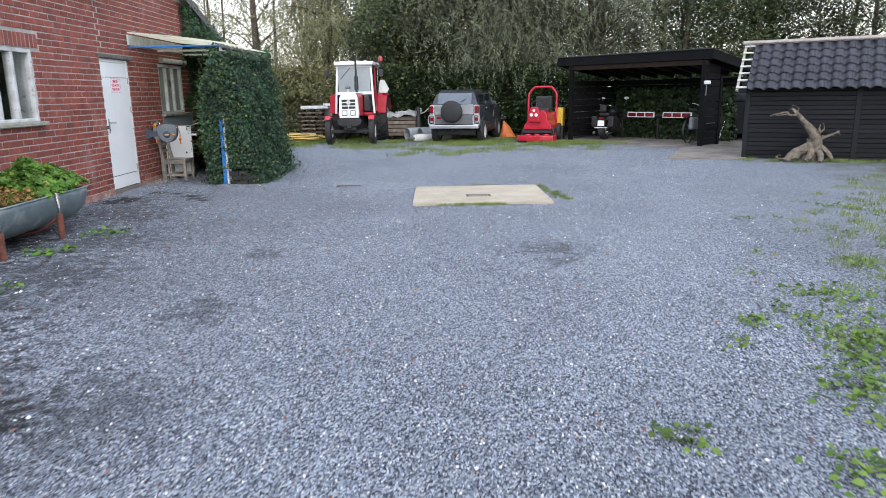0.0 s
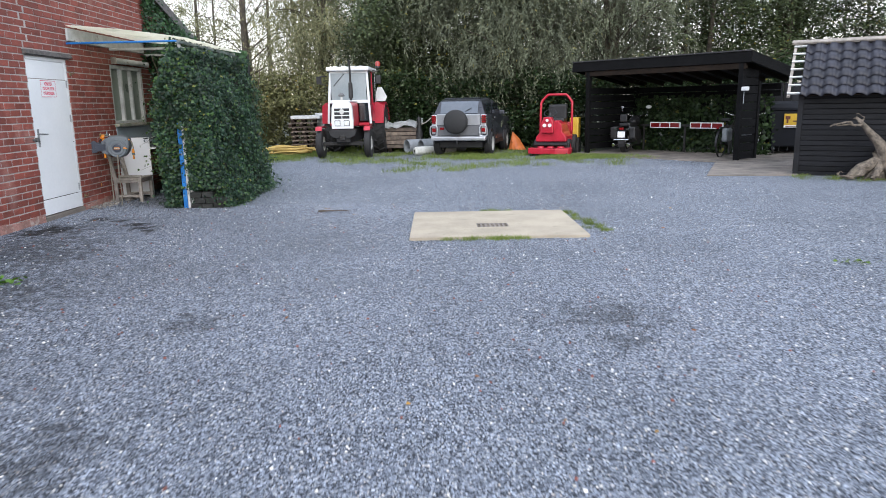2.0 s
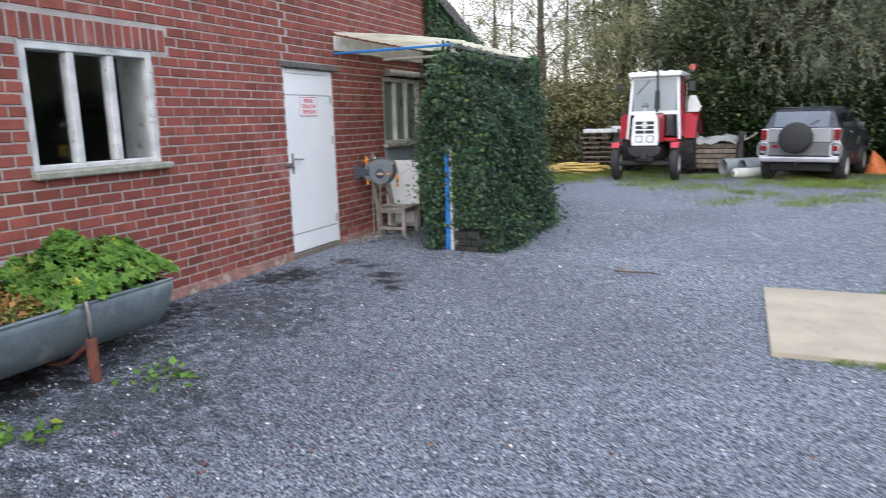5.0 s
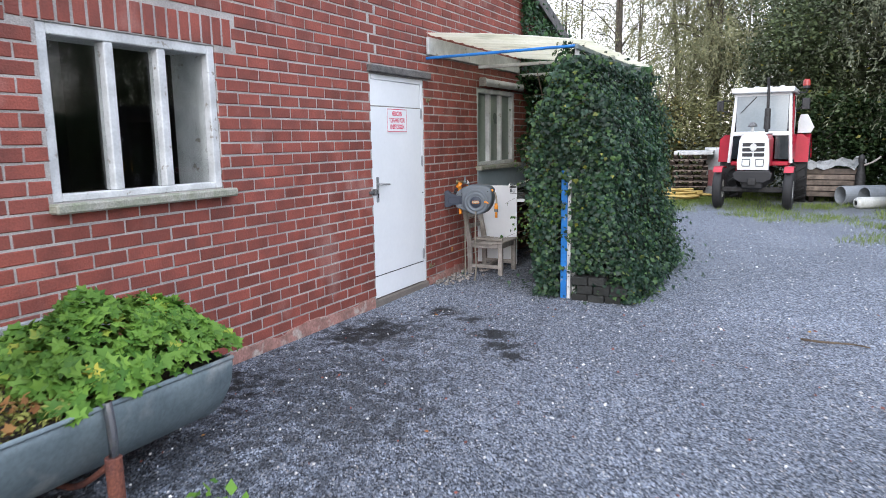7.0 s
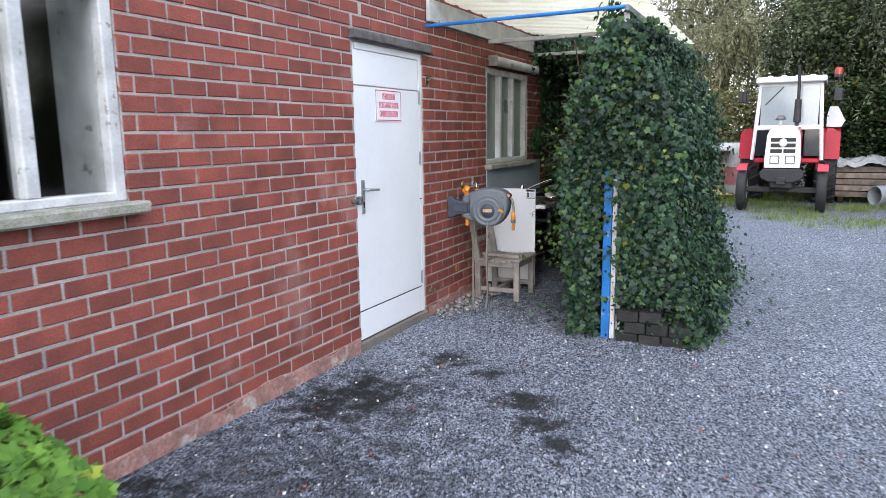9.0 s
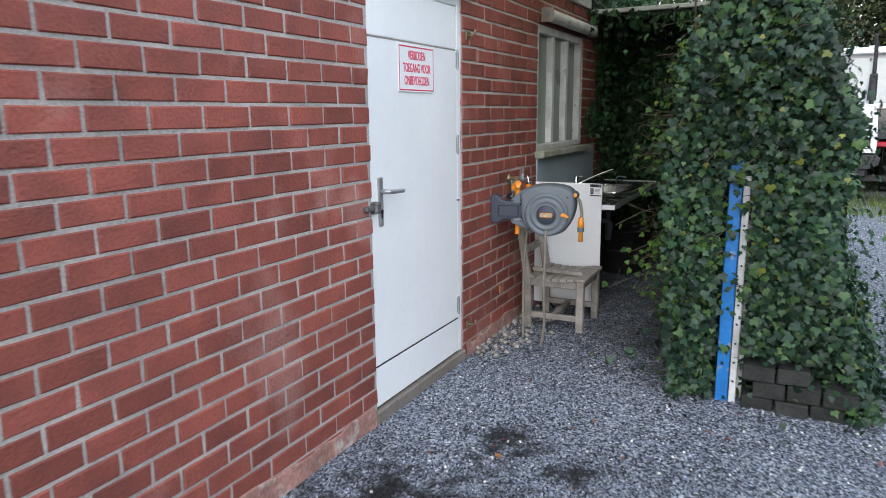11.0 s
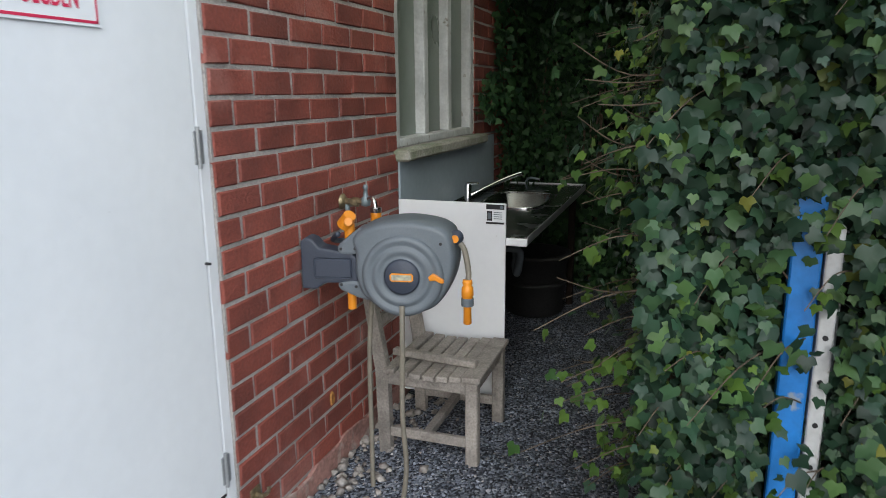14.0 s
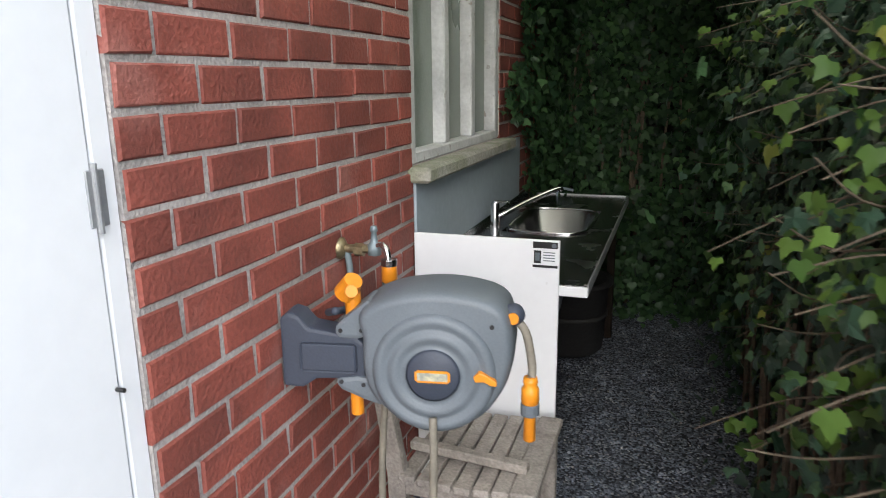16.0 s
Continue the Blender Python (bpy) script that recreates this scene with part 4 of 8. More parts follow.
build_window("window_1", W1, 3, M_GLASS, "three-light window with flaking white frame and dark panes", 0.075, True)
build_window("window_2", W2, 3, M_FROST, "narrow three-light window with flaking frame and greenish frosted panes", 0.07)

# roller blind case above the second window
rb = thing("shutter_case", "round white roller case over the frosted window", "shutter")
part("case", cyl((WALL + 0.05, 13.50, 2.16), (WALL + 0.05, 14.72, 2.16), 0.045, seg=20, bevel=0.006), M_WHITE_OLD, rb, smooth=False)
for yy in (13.49, 14.73):
    part("bracket", box(WALL - 0.01, WALL + 0.09, yy - 0.006, yy + 0.006, 2.11, 2.21, 0.004), M_WEATHERED, rb)

# floodlight high on the gable
fl = thing("wall_lamp", "black floodlight on an arm high on the brick wall", "lamp")
part("arm", cyl((WALL - 0.01, 11.1, 3.02), (WALL + 0.16, 11.1, 3.0), 0.012, seg=10), M_BLACKPL, fl)
part("housing", box(WALL + 0.10, WALL + 0.2, 11.0, 11.22, 2.93, 3.06, 0.02, seg=2), M_BLACKPL, fl)
part("lens", box(WALL + 0.198, WALL + 0.204, 11.02, 11.2, 2.95, 3.04), M_GLASS, fl)


# ---- canopy ----
def build_canopy():
    c = thing("canopy", "cream ribbed sheet lean-to canopy on a white ledger board", "canopy")
    y0, y1 = 12.2, 14.85
    bm = bmesh.new()
    n = 60
    rows = []
    for side in (0, 1):
        for i in range(n + 1):
            y = y0 + (y1 - y0) * i / n
            rib = 0.012 if (i // 2) % 3 == 0 else 0.0
            rows.append([bm.verts.new((WALL + 0.01 + (1.68 - 0.01) * k / 6, y, 2.54 - 0.20 * k / 6 + 0.02 * math.sin(math.pi * k / 6) + rib + (0.004 if side else 0))) for k in range(7)])
    for i in range(n):
        for k in range(6):
            bm.faces.new((rows[i][k], rows[i + 1][k], rows[i + 1][k + 1], rows[i][k + 1]))
            bm.faces.new((rows[n + 1 + i][k], rows[n + 1 + i][k + 1], rows[n + 2 + i][k + 1], rows[n + 2 + i][k]))
    part("sheet", bm, M_CREAM, c, "cream ribbed plastic sheet with green algae")
    part("ledger_board", box(WALL + 0.004, WALL + 0.035, y0, 14.72, 2.345, 2.515, 0.005), M_WHITE_OLD, c, "flaking white ledger board")
    for y in (13.4, 14.7):
        part("purlin", box(WALL + 0.04, WALL + 1.6, y - 0.02, y + 0.02, 2.30, 2.335, 0.004, m=Matrix.Translation((0, 0, 0))), M_WHITE_OLD, c)
    part("brace", cyl((WALL - 0.01, y0 + 0.01, 2.31), (-2.86, y0 - 0.04, 2.315), 0.014, seg=12), M_BLUE, c, "blue steel brace rod")
    part("eave_rail", box(-2.86, -2.83, y0 - 0.06, y1, 2.285, 2.325, 0.004), M_ZINC, c, "grey steel eave rail")
    for y in (12.15, 13.25, 14.6):
        part("short_post", box(-2.88, -2.845, y + 0.06, y + 0.10, -0.05, 2.29, 0.004), M_WHITE_OLD, c)
    bm = bmesh.new()
    for i in range(46):
        y = y0 + 0.05 + i * 0.045
        for k in range(4):
            box(-2.848, -2.842, y, y + 0.03, 2.10 + k * 0.045, 2.112 + k * 0.045, 0, bm)
    part("mesh_strip", bm, M_WHITE_OLD, c, "white perforated mesh strip")["kind"] = "stuff"
    post = part("post", box(-2.965, -2.905, 12.13, 12.17, -0.05, 1.24, 0.004), M_BLUE, c, "bright blue steel post")
    bm = box(-2.9, -2.868, 12.125, 12.175, -0.05, 1.16, 0.003)
    part("white_strip", bm, M_WHITE_OLD, post, "white perforated angle strip")
    for i in range(11):
        part("bolt_hole", cyl((-2.884, 12.1245, 0.12 + i * 0.1), (-2.884, 12.122, 0.12 + i * 0.1), 0.006, seg=8), M_BLACKPL, post)


build_canopy()


# ---- ivy ----
IVY_V = [(0, -0.32, 0), (0.26, -0.47, -0.02), (0.46, -0.30, 0.0), (0.60, 0.05, -0.07), (0.30, 0.17, 0.03), (0.18, 0.42, 0.0), (0, 0.72, -0.12), (-0.18, 0.42, 0.0), (-0.30, 0.17, 0.03), (-0.60, 0.05, -0.07), (-0.46, -0.30, 0.0), (-0.26, -0.47, -0.02), (0, -0.05, 0.07)]
IVY_F = [(12, i, (i + 1) % 12) for i in range(12)]


def ivy_poses(pos, out, size, droop=0.35, jitter=0.45):
    """Leaves that face outwards and upwards, tips hanging."""
    n = len(pos)
    z = out + np.array([0, 0, droop]) + rng.normal(size=(n, 3)) * jitter
    z /= np.linalg.norm(z, axis=1)[:, None]
    down = np.tile([0.0, 0.0, -1.0], (n, 1)) + rng.normal(size=(n, 3)) * 0.5
    y = down - (down * z).sum(1)[:, None] * z
    y /= np.linalg.norm(y, axis=1)[:, None]
    x = np.cross(y, z)
    R = np.stack([x, y, z], axis=2) * np.asarray(size).reshape(-1, 1, 1)
    return np.concatenate([R, pos[:, :, None]], axis=2)


def bulge(a, b, s=1.0, seed=0.0):
    return s * (0.6 * noise.noise(Vector((a * 0.9, b * 0.9, seed))) + 0.4 * noise.noise(Vector((a * 2.6, b * 2.6, seed + 5))))


def hedge_shape(y, z):
    """Outer and inner face of the ivy screen at a place along it and a height."""
    swell = 0.26 * max(0.0, 1 - z / 0.9) - 0.20 * max(0.0, z - 1.0) ** 2 - 0.9 * max(0.0, z - 1.85) ** 1.5
    outer = -2.51 + 0.22 * bulge(y, z, 1.0, 1.0) + swell + 0.05 * math.sin(z * 1.4)
    inner = -3.22 + 0.13 * bulge(y, z, 1.0, 9.0) - 0.06 * math.exp(-((z - 1.25) / 0.5) ** 2) + 0.45 * max(0.0, z - 1.65)
    return max(outer, inner + 0.3), inner


def build_hedge():
    h = thing("ivy_screen", "dense dark green ivy grown over a trellis under the canopy", "ivy")
    y0, y1 = 12.14, 14.8
    top = 2.16
    bm = bmesh.new()
    grid = {}
    ny, nz = 30, 22
    for side in (0, 1):
        for i in range(ny + 1):
            for k in range(nz + 1):
                y, z = y0 + 0.14 + (y1 - y0 - 0.2) * i / ny, 0.02 + (top - 0.12) * k / nz
                o, n_ = hedge_shape(y, z)
                grid[side, i, k] = bm.verts.new(((o - 0.09) if side == 0 else (n_ + 0.12), y, z))
    for i in range(ny):
        for k in range(nz):
            bm.faces.new((grid[0, i, k], grid[0, i + 1, k], grid[0, i + 1, k + 1], grid[0, i, k + 1]))
            bm.faces.new((grid[1, i, k + 1], grid[1, i + 1, k + 1], grid[1, i + 1, k], grid[1, i, k]))
    for i in range(ny):
        bm.faces.new((grid[0, i, nz], grid[0, i + 1, nz], grid[1, i + 1, nz], grid[1, i, nz]))
    for k in range(nz):
        bm.faces.new((grid[0, 0, k], grid[0, 0, k + 1], grid[1, 0, k + 1], grid[1, 0, k]))
        bm.faces.new((grid[0, ny, k], grid[1, ny, k], grid[1, ny, k + 1], grid[0, ny, k + 1]))
    # closed dark core: the shade between the leaves is in its colour
    part("thicket", bm, M_IVYSHADE, h, "near-black core standing in for the shade inside the ivy")
    pos, out = [], []

    def put(n, fn):
        for _ in range(n):
            p, o = fn()
            pos.append(p)
            out.append(o)

    def f_outer():
        y, z = rng.uniform(y0, y1 + 0.1), rng.uniform(0.0, top + 0.06)
        o, _ = hedge_shape(y, z)
        return (o - 0.03 + rng.exponential(0.04) - 0.06 * rng.random(), y, z), (1, 0, 0)

    def f_inner():
        y, z = rng.uniform(y0, y1), rng.uniform(0.03, top + 0.2)
        if rng.random() > 0.3 + 0.7 * min(1.0, max(0.0, (z - 0.3) / 1.1)):
            z = rng.uniform(1.2, top + 0.2)
        _, n_ = hedge_shape(y, min(z, top))
        return (n_ + 0.06 - rng.exponential(0.05), y, z), (-1, -0.2, 0)

    def f_front():
        z = rng.uniform(0.02, top + 0.05)
        o, n_ = hedge_shape(y0 + 0.1, z)
        x = rng.uniform(n_, o)
        gap = -2.99 < x < -2.85 and z < 1.12
        block = -2.86 < x < -2.4 and z < 0.28
        d = rng.exponential(0.055) - 0.05
        return (x, y0 - 0.02 - d + (0.14 if gap or block else 0.0), z), (0.1, -1, 0)

    def f_top():
        y = rng.uniform(y0, y1)
        o, n_ = hedge_shape(y, top)
        return (rng.uniform(n_, o), y, top + rng.exponential(0.03)), (0.2, -0.3, 0.8)

    def f_foot():
        y = rng.uniform(y0 + 0.3, y1 + 0.15)
        return (-2.46 + rng.exponential(0.1), y, rng.uniform(0.01, 0.45) * rng.random() + 0.02), (0.8, -0.2, 0.5)

    def f_footin():
        a = rng.uniform(0, 1)
        return (-3.05 - rng.exponential(0.13), y0 + 0.05 + a * 0.5, rng.uniform(0.01, 0.25) * rng.random() + 0.01), (-0.3, -0.6, 0.8)
    put(16000, f_outer)
    put(12000, f_inner)
    put(11000, f_front)
    put(1300, f_top)
    put(1700, f_foot)
    put(160, f_footin)
    pos, out = np.array(pos), np.array(out, float)
    size = 0.018 + 0.03 * rng.random(len(pos)) ** 1.4
    mats4 = ivy_poses(pos, out, size)
    close = np.where((pos[:, 1] < 12.9) & (pos[:, 0] < -2.85) & (pos[:, 2] > 0.5) & (pos[:, 2] < 1.7))[0]
    chosen = set(close[np.argsort(pos[close, 0])][:280].tolist())
    rest = np.array([i for i in range(len(pos)) if i not in chosen])
    ob = scatter("leaves", IVY_V, IVY_F, mats4[rest], M_IVY, h)
    ob["kind"] = "stuff"
    me = bpy.data.meshes.new("leaf")
    me.from_pydata(IVY_V, [], IVY_F)
    me.materials.append(M_IVY)
    for i in sorted(chosen):
        lf = new("leaf", me)
        lf.parent = h
        lf.matrix_basis = Matrix([*mats4[i].tolist(), [0, 0, 0, 1]])
    bm = bmesh.new()
    r = random.Random(11)
    for i in range(60):
        y, z = r.uniform(y0, y1 - 0.8), r.uniform(0.4, 2.1)
        _, n_ = hedge_shape(y, z)
        L = r.uniform(0.06, 0.2)
        tube([(n_ + 0.1, y, z), (n_ - L * 0.4, y - 0.05, z - 0.02), (n_ - L, y - 0.16, z + r.uniform(-0.04, 0.06))], 0.0028, 5, bm, 0.001)
    for i in range(26):
        y = r.uniform(y0 + 0.1, y1)
        o, n_ = hedge_shape(y, 1.0)
        tube([(n_ + 0.08, y, 0), (n_ + 0.05, y + r.uniform(-0.15, 0.15), 0.7), (n_ + 0.08, y + r.uniform(-0.3, 0.3), 1.5), (n_ + 0.1, y + r.uniform(-0.4, 0.4), 2.1)], 0.012, 6, bm, 0.005)
    # long shoots that reach into the passage, with young leaves towards their tips
    yp, yo = [], []
    for i in range(130):
        y, z = (r.uniform(y0, y0 + 0.5), r.uniform(0.3, 2.1)) if i % 3 else (r.uniform(y0, y1 - 0.8), r.uniform(0.3, 2.1))
        _, n_ = hedge_shape(y, z)
        x = n_ + 0.08 if i % 4 else r.uniform(n_ + 0.1, -2.6)
        if i % 4 == 0:
            y = y0
        L = r.uniform(0.1, 0.26) if i % 5 else r.uniform(0.25, 0.4)
        dx, dy, dz = (-1, -0.35, r.uniform(-0.35, 0.1)) if i % 4 else (-0.5, -0.6, r.uniform(-0.5, 0.1))
        a = Vector((x, y, z))
        b_ = a + Vector((dx, dy, dz)) * L
        tube([a, a.lerp(b_, 0.5) + Vector((0, 0, 0.03)), b_], 0.0022, 5, bm, 0.001)
        for k in range(r.randint(3, 7)):
            f = r.uniform(0.25, 1.02)
            yp.append(tuple(a.lerp(b_, f) + Vector((r.uniform(-0.025, 0.025), r.uniform(-0.025, 0.025), r.uniform(-0.03, 0.03)))))
            yo.append((-0.4, -0.8, 0.3))
    ob = part("stem_tangle", bm, M_IVYSTEM, h, "brown woody ivy stems")
    ob["kind"] = "stuff"
    ob = scatter("young_leaves", IVY_V, IVY_F, ivy_poses(np.array(yp), np.array(yo), rng.uniform(0.018, 0.038, len(yp))), M_IVYNEW, h, "yellow-green young leaves")
    ob["kind"] = "stuff"


build_hedge()


def build_wall_ivy():
    """Ivy over the far end of the brick wall and across the end of the passage."""
    h = thing("wall_ivy", "shaded dark ivy covering the brick wall end and passage end", "ivy")
    pos, out = [], []
    for _ in range(8500):
        y, z = rng.uniform(14.6, 16.7), rng.uniform(0.0, 3.3)
        edge = 14.78 + 0.22 * noise.noise(Vector((z * 2.2, 3, 0))) + (0.18 if 1.55 < z < 2.0 else 0) - (0.16 if 1.3 < z < 1.5 else 0)
        if z < 1.25:
            edge = max(edge, 15.05)
        if y < edge or z > roof_z(y) - 0.03:
            continue
        pos.append((WALL + 0.02 + rng.exponential(0.06) + 0.1 * max(0, y - 15.0), y, z))
        out.append((1, -0.3, 0))
    for _ in range(9500):
        x, z = rng.uniform(WALL, -2.88), rng.uniform(0.0, 2.45)
        y = 15.75 + 0.16 * bulge(x, z, 1.0, 3.0) - rng.exponential(0.05) - 0.18 * (z < 0.7) * (x > -3.9) * rng.random()
        pos.append((x, y, z))
        out.append((0.1, -1, 0))
    for _ in range(240):
        a = rng.random()
        pos.append((WALL + 0.05 + 1.4 * a, rng.uniform(14.4, 14.85), 2.30 - 0.1 * a - rng.exponential(0.06)))
        out.append((0, -0.4, -0.6))
    # leaves that dress the two daylight-blocking sheets below
    for _ in range(1500):
        pos.append((-3.16 - rng.exponential(0.05), rng.uniform(14.7, 15.8), rng.uniform(0.0, 2.3)))
        out.append((-1, -0.3, 0))
    for _ in range(900):
        pos.append((rng.uniform(WALL, -3.0), rng.uniform(14.8, 15.9), 2.27 - rng.exponential(0.05) + 0.16 * (rng.random() < 0.4)))
        out.append((0, -0.5, -0.3))
    # two sheets added to keep daylight out of the passage end
    part("roof_tangle", box(WALL + 0.01, -3.02, 14.87, 16.1, 2.28, 2.34), M_IVYSHADE, h, "added dark sheet blocking daylight over the passage end")
    part("side_tangle", box(-3.12, -3.0, 14.72, 15.94, 0, 2.27), M_IVYSHADE, h, "added dark sheet blocking daylight beside the passage end")
    pos, out = np.array(pos), np.array(out, float)
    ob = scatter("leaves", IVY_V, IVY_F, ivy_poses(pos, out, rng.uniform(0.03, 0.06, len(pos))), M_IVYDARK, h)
    ob["kind"] = "stuff"
    part("thicket", box(WALL, -2.92, 15.95, 16.1, 0, 2.4), M_IVYSHADE, h, "near-black core standing in for the shade inside the ivy")
    bm = bmesh.new()
    r = random.Random(5)
    for i in range(22):
        x = r.uniform(WALL + 0.1, -2.8)
        tube([(x, 15.85, 0), (x + r.uniform(-0.1, 0.1), 15.75, 0.9), (x + r.uniform(-0.3, 0.3), 15.8, 2.2)], 0.014, 6, bm, 0.006)
    ob = part("stem_tangle", bm, M_IVYSTEM, h)
    ob["kind"] = "stuff"


build_wall_ivy()


def build_blocks():
    r = random.Random(2)
    M = mat("dark_concrete_block", (0.034, 0.035, 0.033), (0.017, 0.019, 0.017), 9, 0.9, 0, 0.6, 70, 0.25, 0.3)
    first = None
    for row in range(3):
        for k in range(3 if row < 2 else 2):
            x0 = -2.84 + k * 0.155 + (0.05 if row == 1 else 0)
            bm = box(0, 0.145, 0, 0.16, 0, 0.078, 0.006)
            ob = part("concrete_block", bm, M)
            ob.matrix_world = pose(x0, 12.08 + r.uniform(-0.01, 0.01), -0.01 + row * 0.082, 0, 0, r.uniform(-3, 3))
            tagged(ob, "dark mossy concrete block stacked by the ivy foot", "block", "blocks under the ivy")


build_blocks()


# ---- by the door: hose reel, tap, chair, sink ----
def build_reel():
    r = thing("hose_reel", "slate-grey wall-mounted garden hose reel with orange fittings", "hose reel", pose(-4.034, 12.575, 0.848, 0, 0, 10.5) @ Matrix.Scale(1.07, 4))
    k = 0.00122
    outline = [(-127, 20), (-125, -10), (-115, -46), (-92, -74), (-52, -95), (0, -106), (30, -104), (77, -85), (110, -45), (128, 0), (134, 46), (127, 94), (112, 118), (76, 133), (12, 141), (-60, 134), (-112, 114), (-132, 90), (-126, 58)]
    # rounded case: the outline eased to a smooth loop, drawn in towards the front
    n = len(outline)
    loop = []
    for i in range(n):
        a, b, c, d = [Vector(outline[(i + q) % n]) * k for q in (-1, 0, 1, 2)]
        for j in range(5):
            t = j / 5
            loop.append(0.5 * (2 * b + (c - a) * t + (2 * a - 5 * b + 4 * c - d) * t * t + (3 * b - a - 3 * c + d) * t ** 3))
    bm = bmesh.new()
    mid = Vector((0.005, 0.025))
    rings = [[bm.verts.new((mid.x + (p.x - mid.x) * f, y, mid.y + (p.y - mid.y) * f)) for p in loop] for f, y in ((0.9, 0.155), (0.97, 0.15), (1.0, 0.135), (1.0, 0.05), (0.992, 0.03), (0.97, 0.014), (0.94, 0.005), (0.90, 0.001), (0.85, 0.0))]
    for a, b in zip(rings, rings[1:]):
        for i in range(len(loop)):
            bm.faces.new((a[i], a[(i + 1) % len(loop)], b[(i + 1) % len(loop)], b[i]))
    bm.faces.new(rings[0])
    bm.faces.new(rings[-1])
    bmesh.ops.recalc_face_normals(bm, faces=bm.faces)
    body = part("drum_case", bm, M_REEL, r, smooth=True)
    c = Matrix.Translation((0, -0.002, 0)) @ FACE_NY
    part("front_cover", lathe([(0.128, -0.012), (0.126, 0.006), (0.116, 0.012), (0.108, 0.012), (0.100, 0.006), (0.094, 0.006), (0.088, 0.014), (0.076, 0.016), (0.070, 0.009), (0.058, 0.010), (0.056, 0.012)], 40, c), M_REEL, body, smooth=True)
    part("hub", lathe([(0.056, 0.002), (0.055, 0.011), (0.05, 0.016), (0.0, 0.017)], 32, c), M_REELDARK, body, "dark round hub", smooth=True)
    lab = part("label_plate", prism([(-0.036, -0.008), (-0.03, -0.013), (0.03, -0.013), (0.036, -0.008), (0.036, 0.008), (0.03, 0.013), (-0.03, 0.013), (-0.036, 0.008)], 0.004, Matrix.Translation((0, -0.017, 0)) @ FACE_NY), M_ORANGE, body, "orange nameplate with worn grey bar")
    part("label_bar", box(-0.031, 0.031, -0.0225, -0.021, -0.0085, 0.0085), mat("worn_nameplate", (0.42, 0.40, 0.28), (0.3, 0.31, 0.27), 90, 0.6, 0, 0.1, 90, 0.2), lab)
    part("lever", prism([(0.082, 0.004), (0.094, 0.014), (0.108, 0.01), (0.128, -0.004), (0.13, -0.014), (0.118, -0.014), (0.104, -0.006), (0.086, -0.008)], 0.016, Matrix.Translation((0.0, -0.006, 0)) @ FACE_NY, 0.003), M_ORANGE, r, "orange lock lever")
    upper = [(-0.214, 0.066), (-0.211, 0.084), (-0.198, 0.097), (-0.142, 0.142), (-0.112, 0.134), (-0.12, 0.065), (-0.165, 0.055), (-0.204, 0.056)]
    lower = [(-0.214, -0.034), (-0.216, -0.049), (-0.204, -0.061), (-0.156, -0.081), (-0.115, -0.094), (-0.10, -0.055), (-0.134, -0.032), (-0.168, -0.027)]
    for outline_ in (upper, lower[::-1]):
        part("swivel_arm", prism(outline_, 0.09, Matrix.Translation((0, 0.025, 0.0)) @ FACE_NY @ Matrix.Translation((0, 0, -0.09)), 0.01), M_REEL, r)
    br = part("wall_bracket", prism([(-0.335, 0.094), (-0.315, 0.108), (-0.293, 0.10), (-0.272, 0.075), (-0.17, 0.06), (-0.152, 0.044), (-0.152, -0.036), (-0.26, -0.04), (-0.29, -0.062), (-0.335, -0.06)], 0.07, Matrix.Translation((0, 0.03, 0)) @ FACE_NY @ Matrix.Translation((0, 0, -0.07)), 0.008), M_REELDARK, r, "navy plastic wall bracket")
    part("recess", box(-0.292, -0.168, 0.024, 0.03, -0.022, 0.044, 0.006), M_REELDARK, br)
    bm = cyl((-0.183, 0.07, 0.09), (-0.183, 0.07, 0.145), 0.017, seg=14)
    cyl((-0.198, 0.07, 0.142), (-0.174, 0.05, 0.177), 0.026, 0.02, 14, bm=bm)
    cyl((-0.186, 0.06, 0.152), (-0.171, 0.02, 0.162), 0.013, seg=12, bm=bm)
    part("pivot_pin", bm, M_ORANGE, r, "orange pivot pin", smooth=False)
    part("pivot_pin", cyl((-0.18, 0.06, -0.13), (-0.18, 0.06, -0.055), 0.014, seg=14, bevel=0.003), M_ORANGE, r, "orange pivot pin")
    bm = bmesh.new()
    bmesh.ops.create_uvsphere(bm, u_segments=16, v_segments=10, radius=0.024, matrix=Matrix.Translation((0.158, 0.05, 0.114)))
    st = part("hose_stop", bm, M_REELDARK, r, "round dark hose stop", smooth=True)
    part("stop_ring", cyl((0.158, 0.026, 0.114), (0.158, 0.022, 0.114), 0.012, seg=14), M_ORANGE, st)
    M_HOSE = mat("beige_hose", (0.21, 0.19, 0.15), (0.17, 0.155, 0.125), 20, 0.55, 0, 0.1, 120, 0.1)
    part("hose_end", tube([(0.158, 0.05, 0.108), (0.184, 0.045, 0.078), (0.198, 0.04, 0.005), (0.195, 0.035, -0.02)], 0.009, 10, r1=0.009), M_HOSE, r, "short beige hose end", smooth=True)
    noz = part("nozzle", lathe([(0.0, 0.03), (0.014, 0.03), (0.016, 0.02), (0.013, 0.012), (0.018, 0.006), (0.019, -0.02), (0.017, -0.022), (0.017, -0.05), (0.012, -0.056), (0.013, -0.11), (0.011, -0.112), (0.0, -0.112)], 16, Matrix.Translation((0.195, 0.035, -0.045))), M_ORANGE, r, "orange spray nozzle with grey collar", smooth=True)
    part("collar", cyl((0.195, 0.035, -0.098), (0.195, 0.035, -0.072), 0.0195, 0.0195, 16, 0.002), M_REEL, noz)
